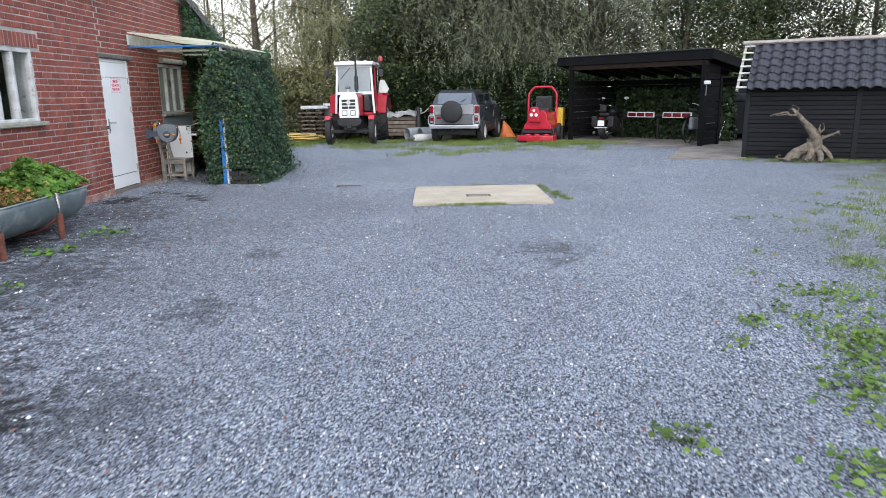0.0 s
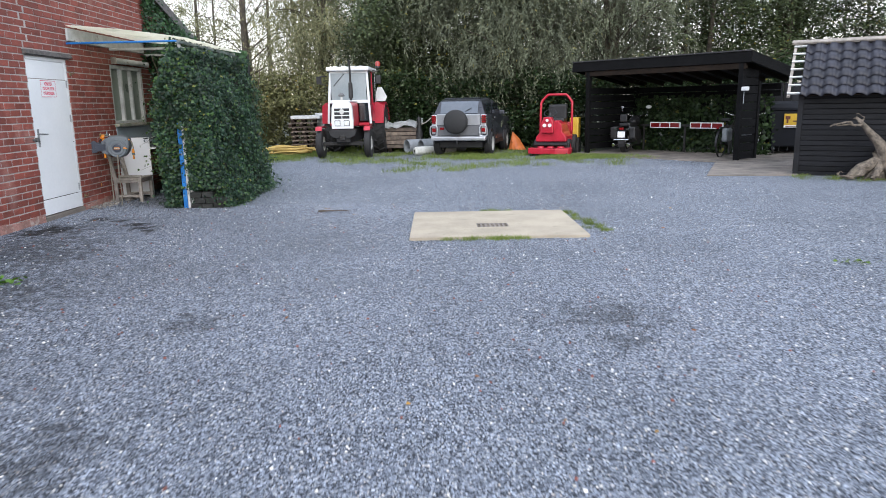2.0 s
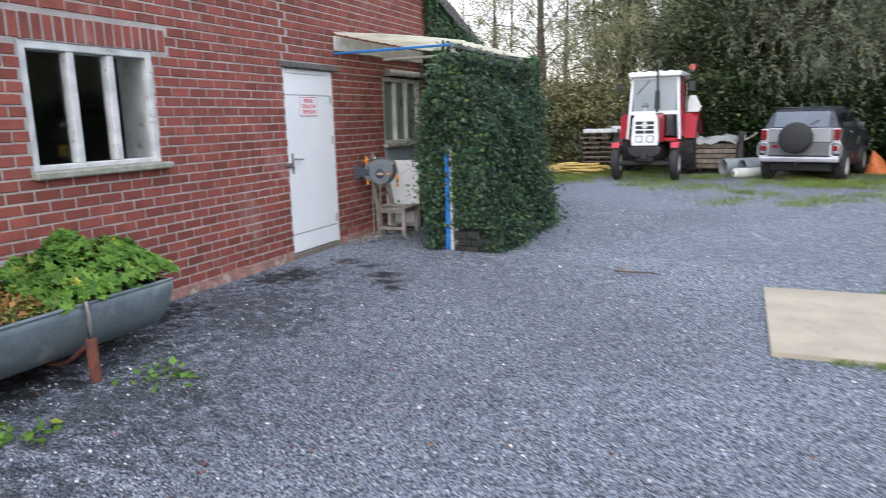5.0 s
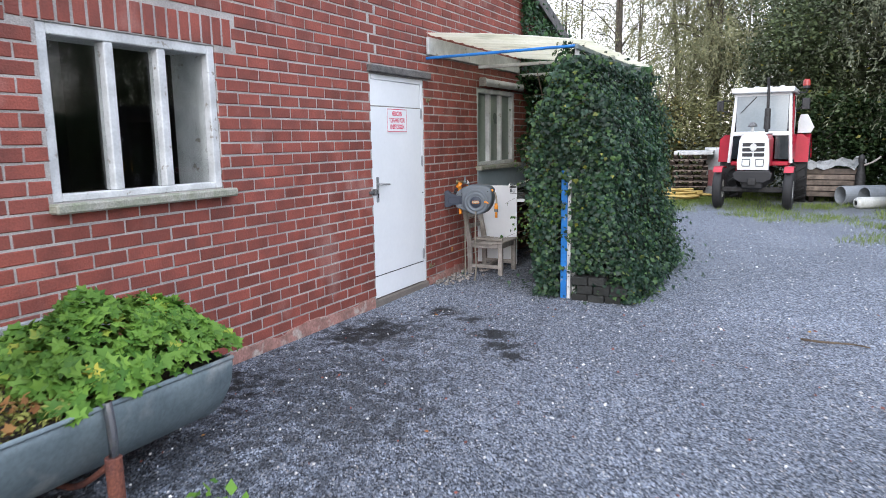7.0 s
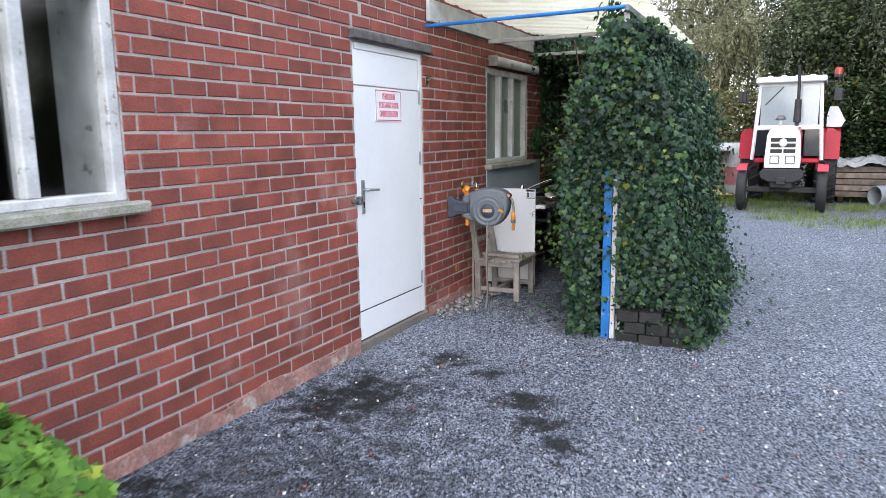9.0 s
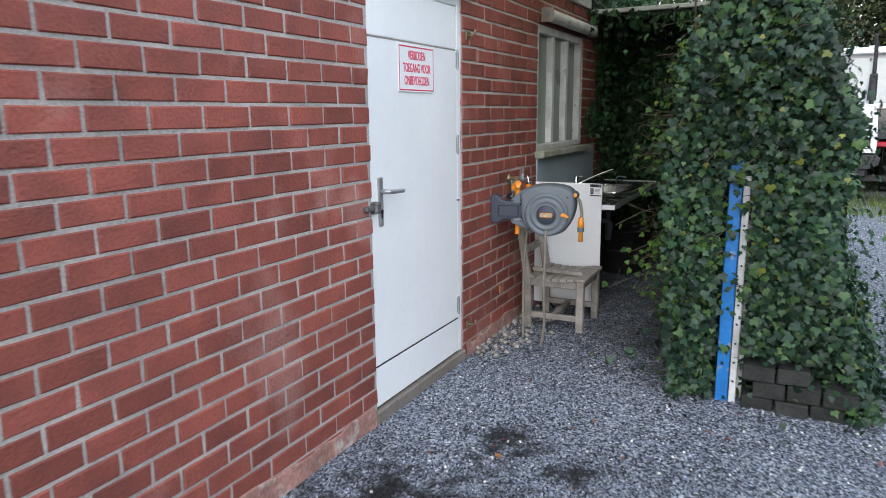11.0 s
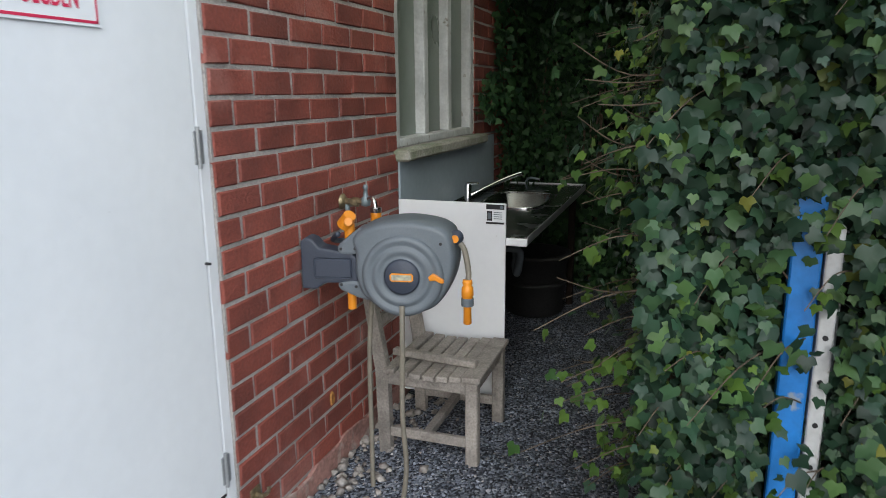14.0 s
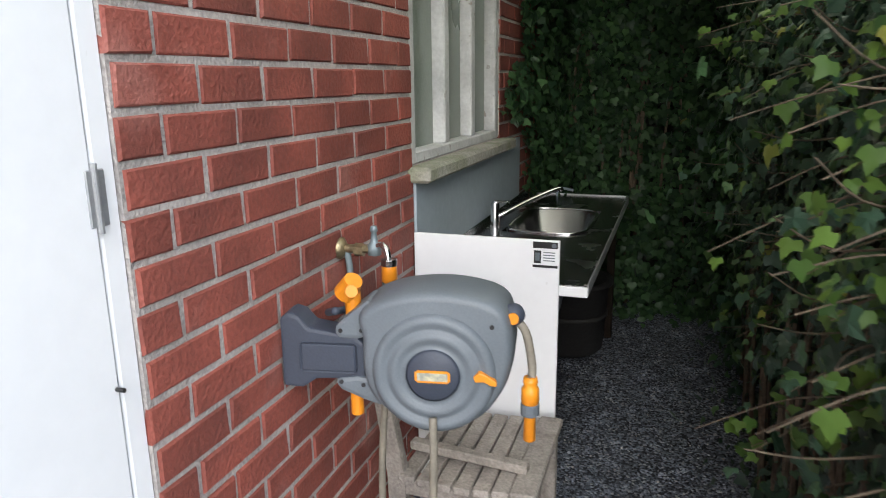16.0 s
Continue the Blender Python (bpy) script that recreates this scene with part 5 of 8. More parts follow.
    part("feed_hose", tube([(0.0, -0.02, -0.09), (0.002, -0.035, -0.2), (-0.004, -0.03, -0.45), (0.0, -0.01, -0.65), (-0.03, 0.0, -0.82), (-0.09, 0.06, -0.848), (-0.14, 0.10, -0.82), (-0.15, 0.13, -0.6), (-0.145, 0.12, -0.3), (-0.13, 0.12, -0.1)], 0.0085, 10), M_HOSE, r, "beige hose hanging to the ground and back", smooth=True)
    bm = bmesh.new()
    for x, z in ((-0.2, 0.074), (-0.155, 0.076), (0.118, 0.103), (-0.203, -0.041), (-0.155, -0.046)):
        cyl((x, 0.03, z), (x, 0.0235 if x < 0 else -0.002, z), 0.005, seg=8, bm=bm)
    ob = part("screws", bm, M_BLACKPL, r)
    ob["kind"] = "stuff"


build_reel()


def build_tap():
    t = thing("garden_tap", "tarnished brass wall tap with orange hose connector", "tap", pose(WALL, 12.87, 1.035))
    part("wall_rose", lathe([(0, 0.02), (0.014, 0.018), (0.03, 0.006), (0.03, -0.004), (0, -0.004)], 18, Matrix(((0, 0, 1, 0), (1, 0, 0, 0), (0, 1, 0, 0), (0, 0, 0, 1)))), M_BRASS, t, smooth=True)
    part("body", cyl((0, 0, 0), (0.10, 0, 0.004), 0.012, seg=14, bevel=0.002), M_BRASS, t)
    part("union", cyl((0.045, 0, 0), (0.07, 0, 0), 0.018, seg=6), M_BRASS, t)
    part("valve", lathe([(0.0, -0.02), (0.018, -0.015), (0.018, 0.012), (0.01, 0.02), (0.007, 0.045), (0.011, 0.05), (0.008, 0.062), (0, 0.064)], 14, Matrix.Translation((0.10, 0, 0.004))), M_ZINC, t, smooth=True)
    part("spout", tube([(0.10, 0, 0.006), (0.125, -0.012, 0.02), (0.145, -0.022, 0.005), (0.15, -0.025, -0.022)], 0.009, 12), M_CHROME, t, smooth=True)
    con = part("connector", lathe([(0.0, 0.02), (0.018, 0.018), (0.02, 0.0), (0.021, -0.035), (0.018, -0.037), (0.018, -0.06), (0.012, -0.062), (0.012, -0.08), (0, -0.08)], 16, Matrix.Translation((0.152, -0.026, -0.036))), M_ORANGE, t, "orange hose connector with grey ends", smooth=True)
    part("grey_end", cyl((0.152, -0.026, -0.096), (0.152, -0.026, -0.074), 0.0195, seg=16, bevel=0.002), M_REEL, con)
    part("grey_end", cyl((0.152, -0.026, -0.03), (0.152, -0.026, -0.012), 0.021, seg=16, bevel=0.002), M_STEEL, con)
    part("drain_pipe", tube([(0.018, 0, 0), (0.024, 0.004, -0.06), (0.02, 0.0, -0.16)], 0.009, 10), M_ZINC, t, smooth=True)
    part("link_hose", tube([(0.152, -0.026, -0.11), (0.15, -0.03, -0.14), (0.12, -0.1, -0.12), (0.08, -0.22, -0.10), (0.16, -0.34, -0.05)], 0.009, 10), M_REELDARK, t, "short dark link hose", smooth=True)


build_tap()


def build_chair():
    c = thing("garden_chair", "weathered grey slatted wooden garden chair against the brick wall", "chair")
    x0, x1, y0, y1, zs = -4.29, -3.875, 12.90, 13.34, 0.385
    part("front_leg", box(x1 - 0.05, x1, y0, y0 + 0.045, -0.01, zs - 0.03, 0.005), M_WEATHERED, c)
    part("front_leg", box(x1 - 0.05, x1, y1 - 0.045, y1, -0.01, zs - 0.03, 0.005), M_WEATHERED, c)
    for y in (y0, y1 - 0.04):
        b = prism([(x0, -0.01), (x0 + 0.05, -0.01), (x0 + 0.045, 0.36), (x0 - 0.035, 0.80), (x0 - 0.075, 0.80), (x0 - 0.01, 0.36)], 0.04, Matrix.Translation((0, y + 0.04, 0)) @ FACE_NY, 0.004)
        part("back_leg", b, M_WEATHERED, c)
    part("side_rail", box(x0 + 0.03, x1 - 0.05, y0 + 0.005, y0 + 0.03, zs - 0.085, zs - 0.03, 0.004), M_WEATHERED, c)
    part("side_rail", box(x0 + 0.03, x1 - 0.05, y1 - 0.03, y1 - 0.005, zs - 0.085, zs - 0.03, 0.004), M_WEATHERED, c)
    part("front_rail", box(x1 - 0.04, x1 - 0.01, y0 + 0.045, y1 - 0.045, zs - 0.085, zs - 0.03, 0.004), M_WEATHERED, c)
    n = 6
    for i in range(n):
        a = x0 + 0.03 + i * 0.055
        dip = 0.014 * math.sin(math.pi * (i + 0.5) / n)
        part("seat_slat", box(a, a + 0.047, y0 - 0.012, y1 + 0.012, zs - 0.03 - dip, zs - 0.008 - dip, 0.003), M_WEATHERED, c)
    part("seat_edge", box(x1 - 0.062, x1 + 0.012, y0 - 0.015, y1 + 0.015, zs - 0.03, zs - 0.006, 0.005), M_WEATHERED, c)
    for y in (y0 + 0.008, y1 - 0.03):
        part("stretcher", box(x0 + 0.04, x1 - 0.04, y, y + 0.022, 0.075, 0.115, 0.003), M_WEATHERED, c)
    part("cross_stretcher", box(-4.11, -4.075, y0 + 0.03, y1 - 0.03, 0.08, 0.11, 0.003), M_WEATHERED, c)
    for z in (0.5, 0.62, 0.74):
        dx = -(z - 0.36) * 0.17
        part("back_rail", box(x0 + dx - 0.02, x0 + dx, y0 + 0.04, y1 - 0.04, z, z + 0.05, 0.003), M_WEATHERED, c)
    bar = part("wooden_bar", box(-0.185, 0.185, -0.018, 0.018, 0, 0.028, 0.004), M_WEATHERED)
    bar.matrix_world = pose(-4.09, 13.02, zs - 0.008, 0, 0, -6)
    tagged(bar, "loose weathered wooden bar lying across the seat", "wood")


build_chair()


def build_sink():
    s = thing("sink_unit", "outdoor stainless steel sink on a white side panel against the wall", "sink")
    xf, ya, yb, z = -3.81, 13.43, 15.25, 0.815
    by0, by1, bx0, bx1 = 14.18, 14.78, -4.28, -3.91
    bm = plate_with_hole((WALL + 0.002, bx0, bx1, xf), (ya, by0, by1, yb), z - 0.03, z)
    top = part("worktop", bm, M_STEEL, s, "stainless steel draining top")
    part("upstand", box(WALL + 0.002, WALL + 0.02, ya, yb, z, z + 0.03, 0.004), M_STEEL, top)
    part("front_lip", box(xf - 0.012, xf, ya, yb, z, z + 0.006, 0.002), M_STEEL, top)
    bm = bmesh.new()
    loops = []
    for r_, dz in ((0.0, 0.004), (0.018, -0.004), (0.024, -0.13), (0.07, -0.16)):
        ring = []
        for i in range(32):
            a = 2 * math.pi * i / 32
            cx, sx = math.cos(a), math.sin(a)
            e = 0.45
            X = (bx0 + bx1) / 2 + ((bx1 - bx0) / 2 - r_) * math.copysign(abs(cx) ** e, cx)
            Y = (by0 + by1) / 2 + ((by1 - by0) / 2 - r_) * math.copysign(abs(sx) ** e, sx)
            ring.append(bm.verts.new((X, Y, z + dz)))
        loops.append(ring)
    for j in range(3):
        for i in range(32):
            bm.faces.new((loops[j][i], loops[j][(i + 1) % 32], loops[j + 1][(i + 1) % 32], loops[j + 1][i]))
    bm.faces.new(loops[-1])
    part("basin", bm, M_STEEL, top, "bright stainless basin", smooth=True)
    part("basin_rim", tube([((bx0 + bx1) / 2 + (bx1 - bx0) / 2 * math.copysign(abs(math.cos(a)) ** 0.45, math.cos(a)), (by0 + by1) / 2 + (by1 - by0) / 2 * math.copysign(abs(math.sin(a)) ** 0.45, math.sin(a)), z + 0.003) for a in [2 * math.pi * i / 24 for i in range(25)]], 0.007, 6), M_CHROME, top, smooth=True)
    part("front_trim", box(xf + 0.0005, xf + 0.006, ya, yb, z - 0.032, z + 0.007, 0.002), M_SATIN, top, "bright front edge")
    part("end_trim", box(WALL + 0.03, xf, yb + 0.0005, yb + 0.008, z - 0.03, z + 0.008, 0.002), M_SATIN, top)
    part("end_edge", box(xf - 0.1, xf + 0.004, ya - 0.012, ya - 0.001, z - 0.036, z - 0.002, 0.003), M_WHITE, s, "white edge strip")
    panel = part("side_panel", box(WALL + 0.004, -3.898, 13.405, 13.42, 0.05, 0.965, 0.002), M_WHITE, s, "plain white side panel with a sticker")
    st = part("sticker", box(-3.985, -3.902, 13.4025, 13.404, 0.875, 0.962), M_WHITE, panel, "white sticker with dark bands and small picture")
    bm = box(-3.984, -3.903, 13.401, 13.402, 0.94, 0.961)
    box(-3.984, -3.903, 13.401, 13.402, 0.876, 0.884, 0, bm)
    box(-3.98, -3.957, 13.401, 13.402, 0.89, 0.932, 0.0, bm)
    part("print", bm, M_BLACKPL, st)
    bm = box(-3.976, -3.961, 13.4003, 13.4008, 0.898, 0.925)
    cyl((-3.915, 13.4003, 0.95), (-3.915, 13.4008, 0.95), 0.008, seg=14, bm=bm)
    for i in range(4):
        box(-3.95, -3.912, 13.4008, 13.4018, 0.925 - i * 0.009, 0.928 - i * 0.009, 0, bm)
    part("print_light", bm, M_REEL, st)
    tap = part("mixer_tap", lathe([(0, 0.125), (0.014, 0.122), (0.02, 0.11), (0.02, 0.03), (0.026, 0.004), (0.026, 0)], 18, Matrix.Translation((-4.325, 14.24, z))), M_CHROME, s, "chrome mixer tap with long swung spout", smooth=True)
    part("spout", tube([(-4.325, 14.24, z + 0.05), (-4.27, 14.26, z + 0.075), (-4.17, 14.33, z + 0.125), (-4.07, 14.40, z + 0.165), (-4.055, 14.41, z + 0.155)], 0.0115, 10), M_CHROME, tap, smooth=True)
    part("handle", box(-4.33, -4.26, 14.22, 14.245, z + 0.118, z + 0.13, 0.005), M_CHROME, tap)
    t2 = part("bent_pipe", tube([(-4.2, 15.2, z), (-4.2, 15.2, z + 0.03), (-4.17, 15.2, z + 0.045), (-4.11, 15.2, z + 0.035)], 0.008, 8), M_ZINC, s, smooth=True)
    part("splashback", box(WALL + 0.003, WALL + 0.014, 13.41, 15.02, z + 0.03, 1.165, 0.002), M_GREYPANEL, s, "blue-grey splash panel")
    part("waste_pipe", tube([(-4.1, 14.48, z - 0.16), (-4.1, 14.48, 0.5), (-4.1, 14.46, 0.42), (-4.07, 14.38, 0.40), (-4.05, 14.34, 0.46), (-4.05, 14.32, 0.55), (-4.2, 14.32, 0.56)], 0.022, 10), M_REEL, s, "grey plastic waste trap", smooth=True)
    part("support", box(xf - 0.09, xf - 0.05, 15.15, 15.2, -0.01, z - 0.031, 0.004), M_BROWNWOOD, s)
    part("back_support", box(WALL + 0.01, WALL + 0.05, 15.15, 15.2, -0.01, z - 0.031, 0.004), M_BROWNWOOD, s)
    tub = thing("plastic_tub", "dark grey ribbed plastic tub standing under the sink", "tub", pose(-4.08, 14.95, 0.0))
    part("shell", lathe([(0.0, 0.01), (0.17, 0.0), (0.19, 0.02), (0.215, 0.38), (0.235, 0.385), (0.235, 0.41), (0.205, 0.41), (0.18, 0.03), (0.0, 0.025)], 28), M_RUBBER, tub, smooth=True)
    part("band", lathe([(0.206, 0.2), (0.214, 0.205), (0.214, 0.225), (0.208, 0.23)], 28), M_RUBBER, tub, smooth=True)


build_sink()
an = thing("wall_anchor", "orange rusted anchor hole low on the brick wall", "anchor", pose(WALL + 0.002, 12.72, 0.30))
part("ring", lathe([(0.008, 0.004), (0.022, 0.006), (0.03, 0.0), (0.008, 0.0)], 12, Matrix(((0, 0, 1, 0), (0.6, 0, 0, 0), (0, 1, 0, 0), (0, 0, 0, 1)))), mat("orange_rust", (0.42, 0.2, 0.05), (0.3, 0.12, 0.03), 40, 0.8, 0, 0.5, 90, 0.3), an)

# ---- planter trough ----
GER_V = [(0, 0, 0.03)] + [((0.52 if i % 2 else 0.30) * math.cos(2 * math.pi * i / 12 + 0.3), (0.52 if i % 2 else 0.30) * math.sin(2 * math.pi * i / 12 + 0.3), -0.05 + 0.05 * (i % 3)) for i in range(12)]
GER_F = [(0, i + 1, (i + 1) % 12 + 1) for i in range(12)]


def build_trough():
    t = thing("planter_trough", "galvanised half-round trough planter on rusty legs with green plants", "planter")
    cx, r, zc, ya, yb = -3.84, 0.42, 0.48, 4.9, 8.36
    bm = bmesh.new()
    n = 22
    outer, inner = [], []
    for j, y in enumerate((ya, ya + 0.9, ya + 1.8, ya + 2.6, yb)):
        a, b = [], []
        for i in range(n + 1):
            t_ = math.pi * i / n
            dent = 0.006 * noise.noise(Vector((i * 0.4, y * 2, 0)))
            z = zc - (r + dent) * math.sin(t_) * 0.95 + (0.05 if i == 0 else 0.0)
            a.append(bm.verts.new((cx - (r + dent) * math.cos(t_), y, z)))
            b.append(bm.verts.new((cx - (r - 0.012) * math.cos(t_), y, zc - (r - 0.012) * math.sin(t_) * 0.95 + (0.05 if i == 0 else 0.0))))
        outer.append(a)
        inner.append(b)
    for j in range(4):
        for i in range(n):
            bm.faces.new((outer[j][i], outer[j][i + 1], outer[j + 1][i + 1], outer[j + 1][i]))
            bm.faces.new((inner[j][i + 1], inner[j][i], inner[j + 1][i], inner[j + 1][i + 1]))
        bm.faces.new((outer[j][n], inner[j][n], inner[j + 1][n], outer[j + 1][n]))
        bm.faces.new((inner[j][0], outer[j][0], outer[j + 1][0], inner[j + 1][0]))
    part("shell", bm, M_ZINC, t, smooth=True)
    for y, s in ((ya, -1), (yb, 1)):
        bm = bmesh.new()
        mid = bm.verts.new((cx, y + s * 0.13, zc - 0.14))
        ring = [bm.verts.new((cx - r * math.cos(math.pi * i / n), y, zc - r * math.sin(math.pi * i / n) * 0.95)) for i in range(n + 1)]
        ring2 = [bm.verts.new((cx - r * 0.75 * math.cos(math.pi * i / n), y + s * 0.085, zc - 0.02 - r * 0.72 * math.sin(math.pi * i / n))) for i in range(n + 1)]
        for i in range(n):
            bm.faces.new((ring[i], ring[i + 1], ring2[i + 1], ring2[i]))
            bm.faces.new((ring2[i], ring2[i + 1], mid))
        bm.faces.new((ring[0], ring2[0], mid, ring2[-1], ring[-1]))
        bmesh.ops.recalc_face_normals(bm, faces=bm.faces)
        part("end_cap", bm, M_ZINC, t, smooth=True)
    part("rim", tube([(cx + r, ya, zc), (cx + r, yb, zc)], 0.011, 8), M_ZINC, t)
    part("rim", tube([(cx - r, ya, zc + 0.05), (cx - r, yb, zc + 0.05)], 0.011, 8), M_ZINC, t)
    for y in (5.5, 6.6, 7.66):
        leg = part("leg", cyl((cx + r + 0.02, y, -0.05), (cx + r + 0.02, y, 0.27), 0.034, seg=14, bevel=0.004), M_RUST, t, "rusty iron leg")
        b = tube([(cx + r + 0.02, y, 0.24), (cx + r + 0.028, y, 0.33), (cx + r + 0.02, y, 0.44), (cx + r + 0.012, y, 0.5)], 0.02, 8)
        part("clamp", b, M_STEEL, leg, "pale metal clamp")
        part("back_leg", cyl((cx - r + 0.05, y, -0.05), (cx - r + 0.05, y, 0.27), 0.03, seg=12), M_RUST, t)
        part("saddle", tube([(cx - r + 0.05, y, 0.26), (cx - 0.2, y, 0.09), (cx, y, 0.062), (cx + 0.2, y, 0.09), (cx + r + 0.02, y, 0.25)], 0.014, 8), M_RUST, t)
    bm = bmesh.new()
    nx, ny = 8, 40
    g = [[bm.verts.new((cx - 0.38 + 0.76 * i / nx, ya + (yb - ya) * j / ny, zc - 0.05 + 0.05 * math.sin(math.pi * i / nx) + 0.03 * noise.noise(Vector((i * 0.9, j * 0.5, 2))))) for i in range(nx + 1)] for j in range(ny + 1)]
    for j in range(ny):
        for i in range(nx):
            bm.faces.new((g[j][i], g[j][i + 1], g[j + 1][i + 1], g[j + 1][i]))
    part("soil", bm, M_SOIL, t)
    # geranium cushion at one end, moss and dead leaves further along
    ger = thing("geranium", "fresh green lobed geranium leaves filling the trough end", "plant")
    pos, out = [], []
    for _ in range(1700):
        y, x = rng.uniform(7.5, 8.44), rng.uniform(-0.42, 0.42)
        e = 1 - ((y - 7.97) / 0.55) ** 2 - (0.5 * max(0.0, x) if y < 7.9 else 0.0)
        f = 1 - (x / 0.5) ** 2
        if e < 0.02:
            continue
        h = (0.35 + 0.12 * noise.noise(Vector((x * 4, y * 4, 7)))) * math.sqrt(e) * f
        if rng.random() < 0.35:
            h *= rng.uniform(0.3, 0.9)
        pos.append((cx + x * 1.02, y, zc - 0.03 + h))
        out.append((x * 1.4 + 0.15, (y - 7.98) * 0.5, 0.9))
    pos, out = np.array(pos), np.array(out, float)
    sz = rng.uniform(0.045, 0.095, len(pos))
    P = poses(pos, sz, rng, 0.35, out / np.linalg.norm(out, axis=1)[:, None])
    near = np.argsort(-pos[:, 2] - 0.5 * pos[:, 0])[:280]
    rest = np.setdiff1d(np.arange(len(pos)), near)
    ob = scatter("leaves", GER_V, GER_F, P[rest], M_GERAN, ger)
    ob["kind"] = "stuff"
    me = bpy.data.meshes.new("leaf")
    me.from_pydata(GER_V, [], GER_F)
    me.materials.append(M_GERAN)
    for i in near:
        lf = new("leaf", me)
        lf.parent = ger
        lf.matrix_basis = Matrix([*P[i].tolist(), [0, 0, 0, 1]])
    bm = bmesh.new()
    r_ = random.Random(4)
    for i in range(50):
        y, x = r_.uniform(7.5, 8.4), r_.uniform(-0.25, 0.25)
        tube([(cx + x * 0.5, y, zc - 0.06), (cx + x, y + r_.uniform(-0.08, 0.08), zc + 0.12)], 0.004, 5, bm)
    st = part("stalks", bm, M_RUST, ger, "reddish stalks")
    n = 2600
    p = np.column_stack([cx + rng.uniform(-0.38, 0.4, n), rng.uniform(6.9, 7.8, n), zc - 0.02 + rng.uniform(0, 0.09, n)])
    ob = scatter("low_plants", [(0, 0, 0), (0.5, 0.25, 0.15), (1, 0, 0.05), (0.5, -0.25, 0.15)], [(0, 1, 2, 3)], poses(p, rng.uniform(0.015, 0.04, n), rng, 0.8), leaf_mat("sedum", (0.12, 0.14, 0.03), (0.30, 0.30, 0.08), 0.6, (0.36, 0.25, 0.06)))
    tagged(ob, "yellow-green moss and low stonecrop in the trough", "moss", kind="stuff")
    n = 900
    p = np.column_stack([cx + rng.uniform(-0.36, 0.4, n), rng.uniform(5.0, 7.45, n), zc + rng.uniform(0, 0.12, n)])
    ob = scatter("dead_leaves", GER_V, GER_F, poses(p, rng.uniform(0.03, 0.06, n), rng, 0.9), leaf_mat("dead_leaf", (0.16, 0.07, 0.025), (0.34, 0.19, 0.07), 0.8))
    tagged(ob, "dry brown leaves lying in the trough", "dead leaves", kind="stuff")


build_trough()


# ---- far side of the yard: vehicles ----
M_CARSILVER = mat("silver_car_paint", (0.46, 0.47, 0.49), (0.40, 0.41, 0.43), 3, 0.3, 0.6, 0.02, 60, 0.04)
M_CARGREY = mat("slate_car_paint", (0.05, 0.054, 0.064), (0.04, 0.043, 0.052), 3, 0.3, 0.4, 0.02, 60, 0.05)
M_CARMID = mat("mid_grey_car_paint", (0.17, 0.175, 0.185), (0.14, 0.145, 0.155), 3, 0.35, 0.4, 0.02, 60, 0.05)
M_CARGLASS = mat("tinted_car_glass", (0.02, 0.025, 0.03), (0.016, 0.02, 0.024), 3, 0.06, 0, 0, 30, 0.05, spec=1.0)
# the sky's reflection on the rear window is put into this blue
M_REARGLASS = mat("rear_glass_sky_reflection", (0.085, 0.10, 0.125), (0.06, 0.075, 0.095), 2.5, 0.1, 0, 0, 30, 0.05, spec=1.0)
# opaque pane whose pale reflection is painted as base colour
M_CABGLASS = mat("cab_glass_pale_reflection", (0.30, 0.33, 0.34), (0.25, 0.28, 0.29), 1.5, 0.1, 0, 0, 30, 0.05, spec=1.0)
M_TAIL = mat("red_lamp_plastic", (0.22, 0.010, 0.012), (0.16, 0.008, 0.01), 9, 0.2, 0, 0, 40, 0.05)
M_LAMP = mat("headlamp_glass", (0.75, 0.76, 0.76), (0.6, 0.62, 0.62), 30, 0.15, 0, 0, 40, 0.05, spec=0.8)
M_YELLOW = mat("yellow_plastic", (0.62, 0.40, 0.03), (0.5, 0.32, 0.025), 5, 0.45, 0, 0.05, 40, 0.06)
M_PVC = mat("grey_pvc", (0.27, 0.29, 0.31), (0.2, 0.22, 0.235), 4, 0.5, 0, 0.08, 40, 0.08)
M_ALGAE = mat("off_white_pipe", (0.60, 0.61, 0.58), (0.44, 0.45, 0.41), 5, 0.5, 0, 0.1, 40, 0.08)
M_HUB = mat("hub_paint", (0.55, 0.55, 0.53), (0.36, 0.36, 0.34), 9, 0.5, 0.2, 0.1, 50, 0.1)


def tyre(r, w, rim, lugs=0):
    """A tyre turned round x, its middle at the origin."""
    m = Matrix(((0, 0, 1, 0), (1, 0, 0, 0), (0, 1, 0, 0), (0, 0, 0, 1)))
    h = w / 2
    bm = lathe([(rim, -h * 0.8), (rim * 1.05, -h), (r * 0.9, -h), (r * 0.985, -h * 0.8), (r, -h * 0.3), (r, h * 0.3), (r * 0.985, h * 0.8), (r * 0.9, h), (rim * 1.05, h), (rim, h * 0.8)], 40, m)
    for i in range(lugs):
        a = 360 * i / lugs
        for s in (-1, 1):
            lug = box(-h * 0.98 if s < 0 else 0.0, 0.0 if s < 0 else h * 0.98, -r * 0.045, r * 0.045, r * 0.96, r * 1.05, 0.008)
            skew = Matrix(((1, 0, 0, 0), (s * 0.7, 1, 0, 0), (0, 0, 1, 0), (0, 0, 0, 1)))
            merge(bm, lug, Matrix.Rotation(radians(a + (s > 0) * 180 / lugs), 4, "X") @ skew)
    return bm


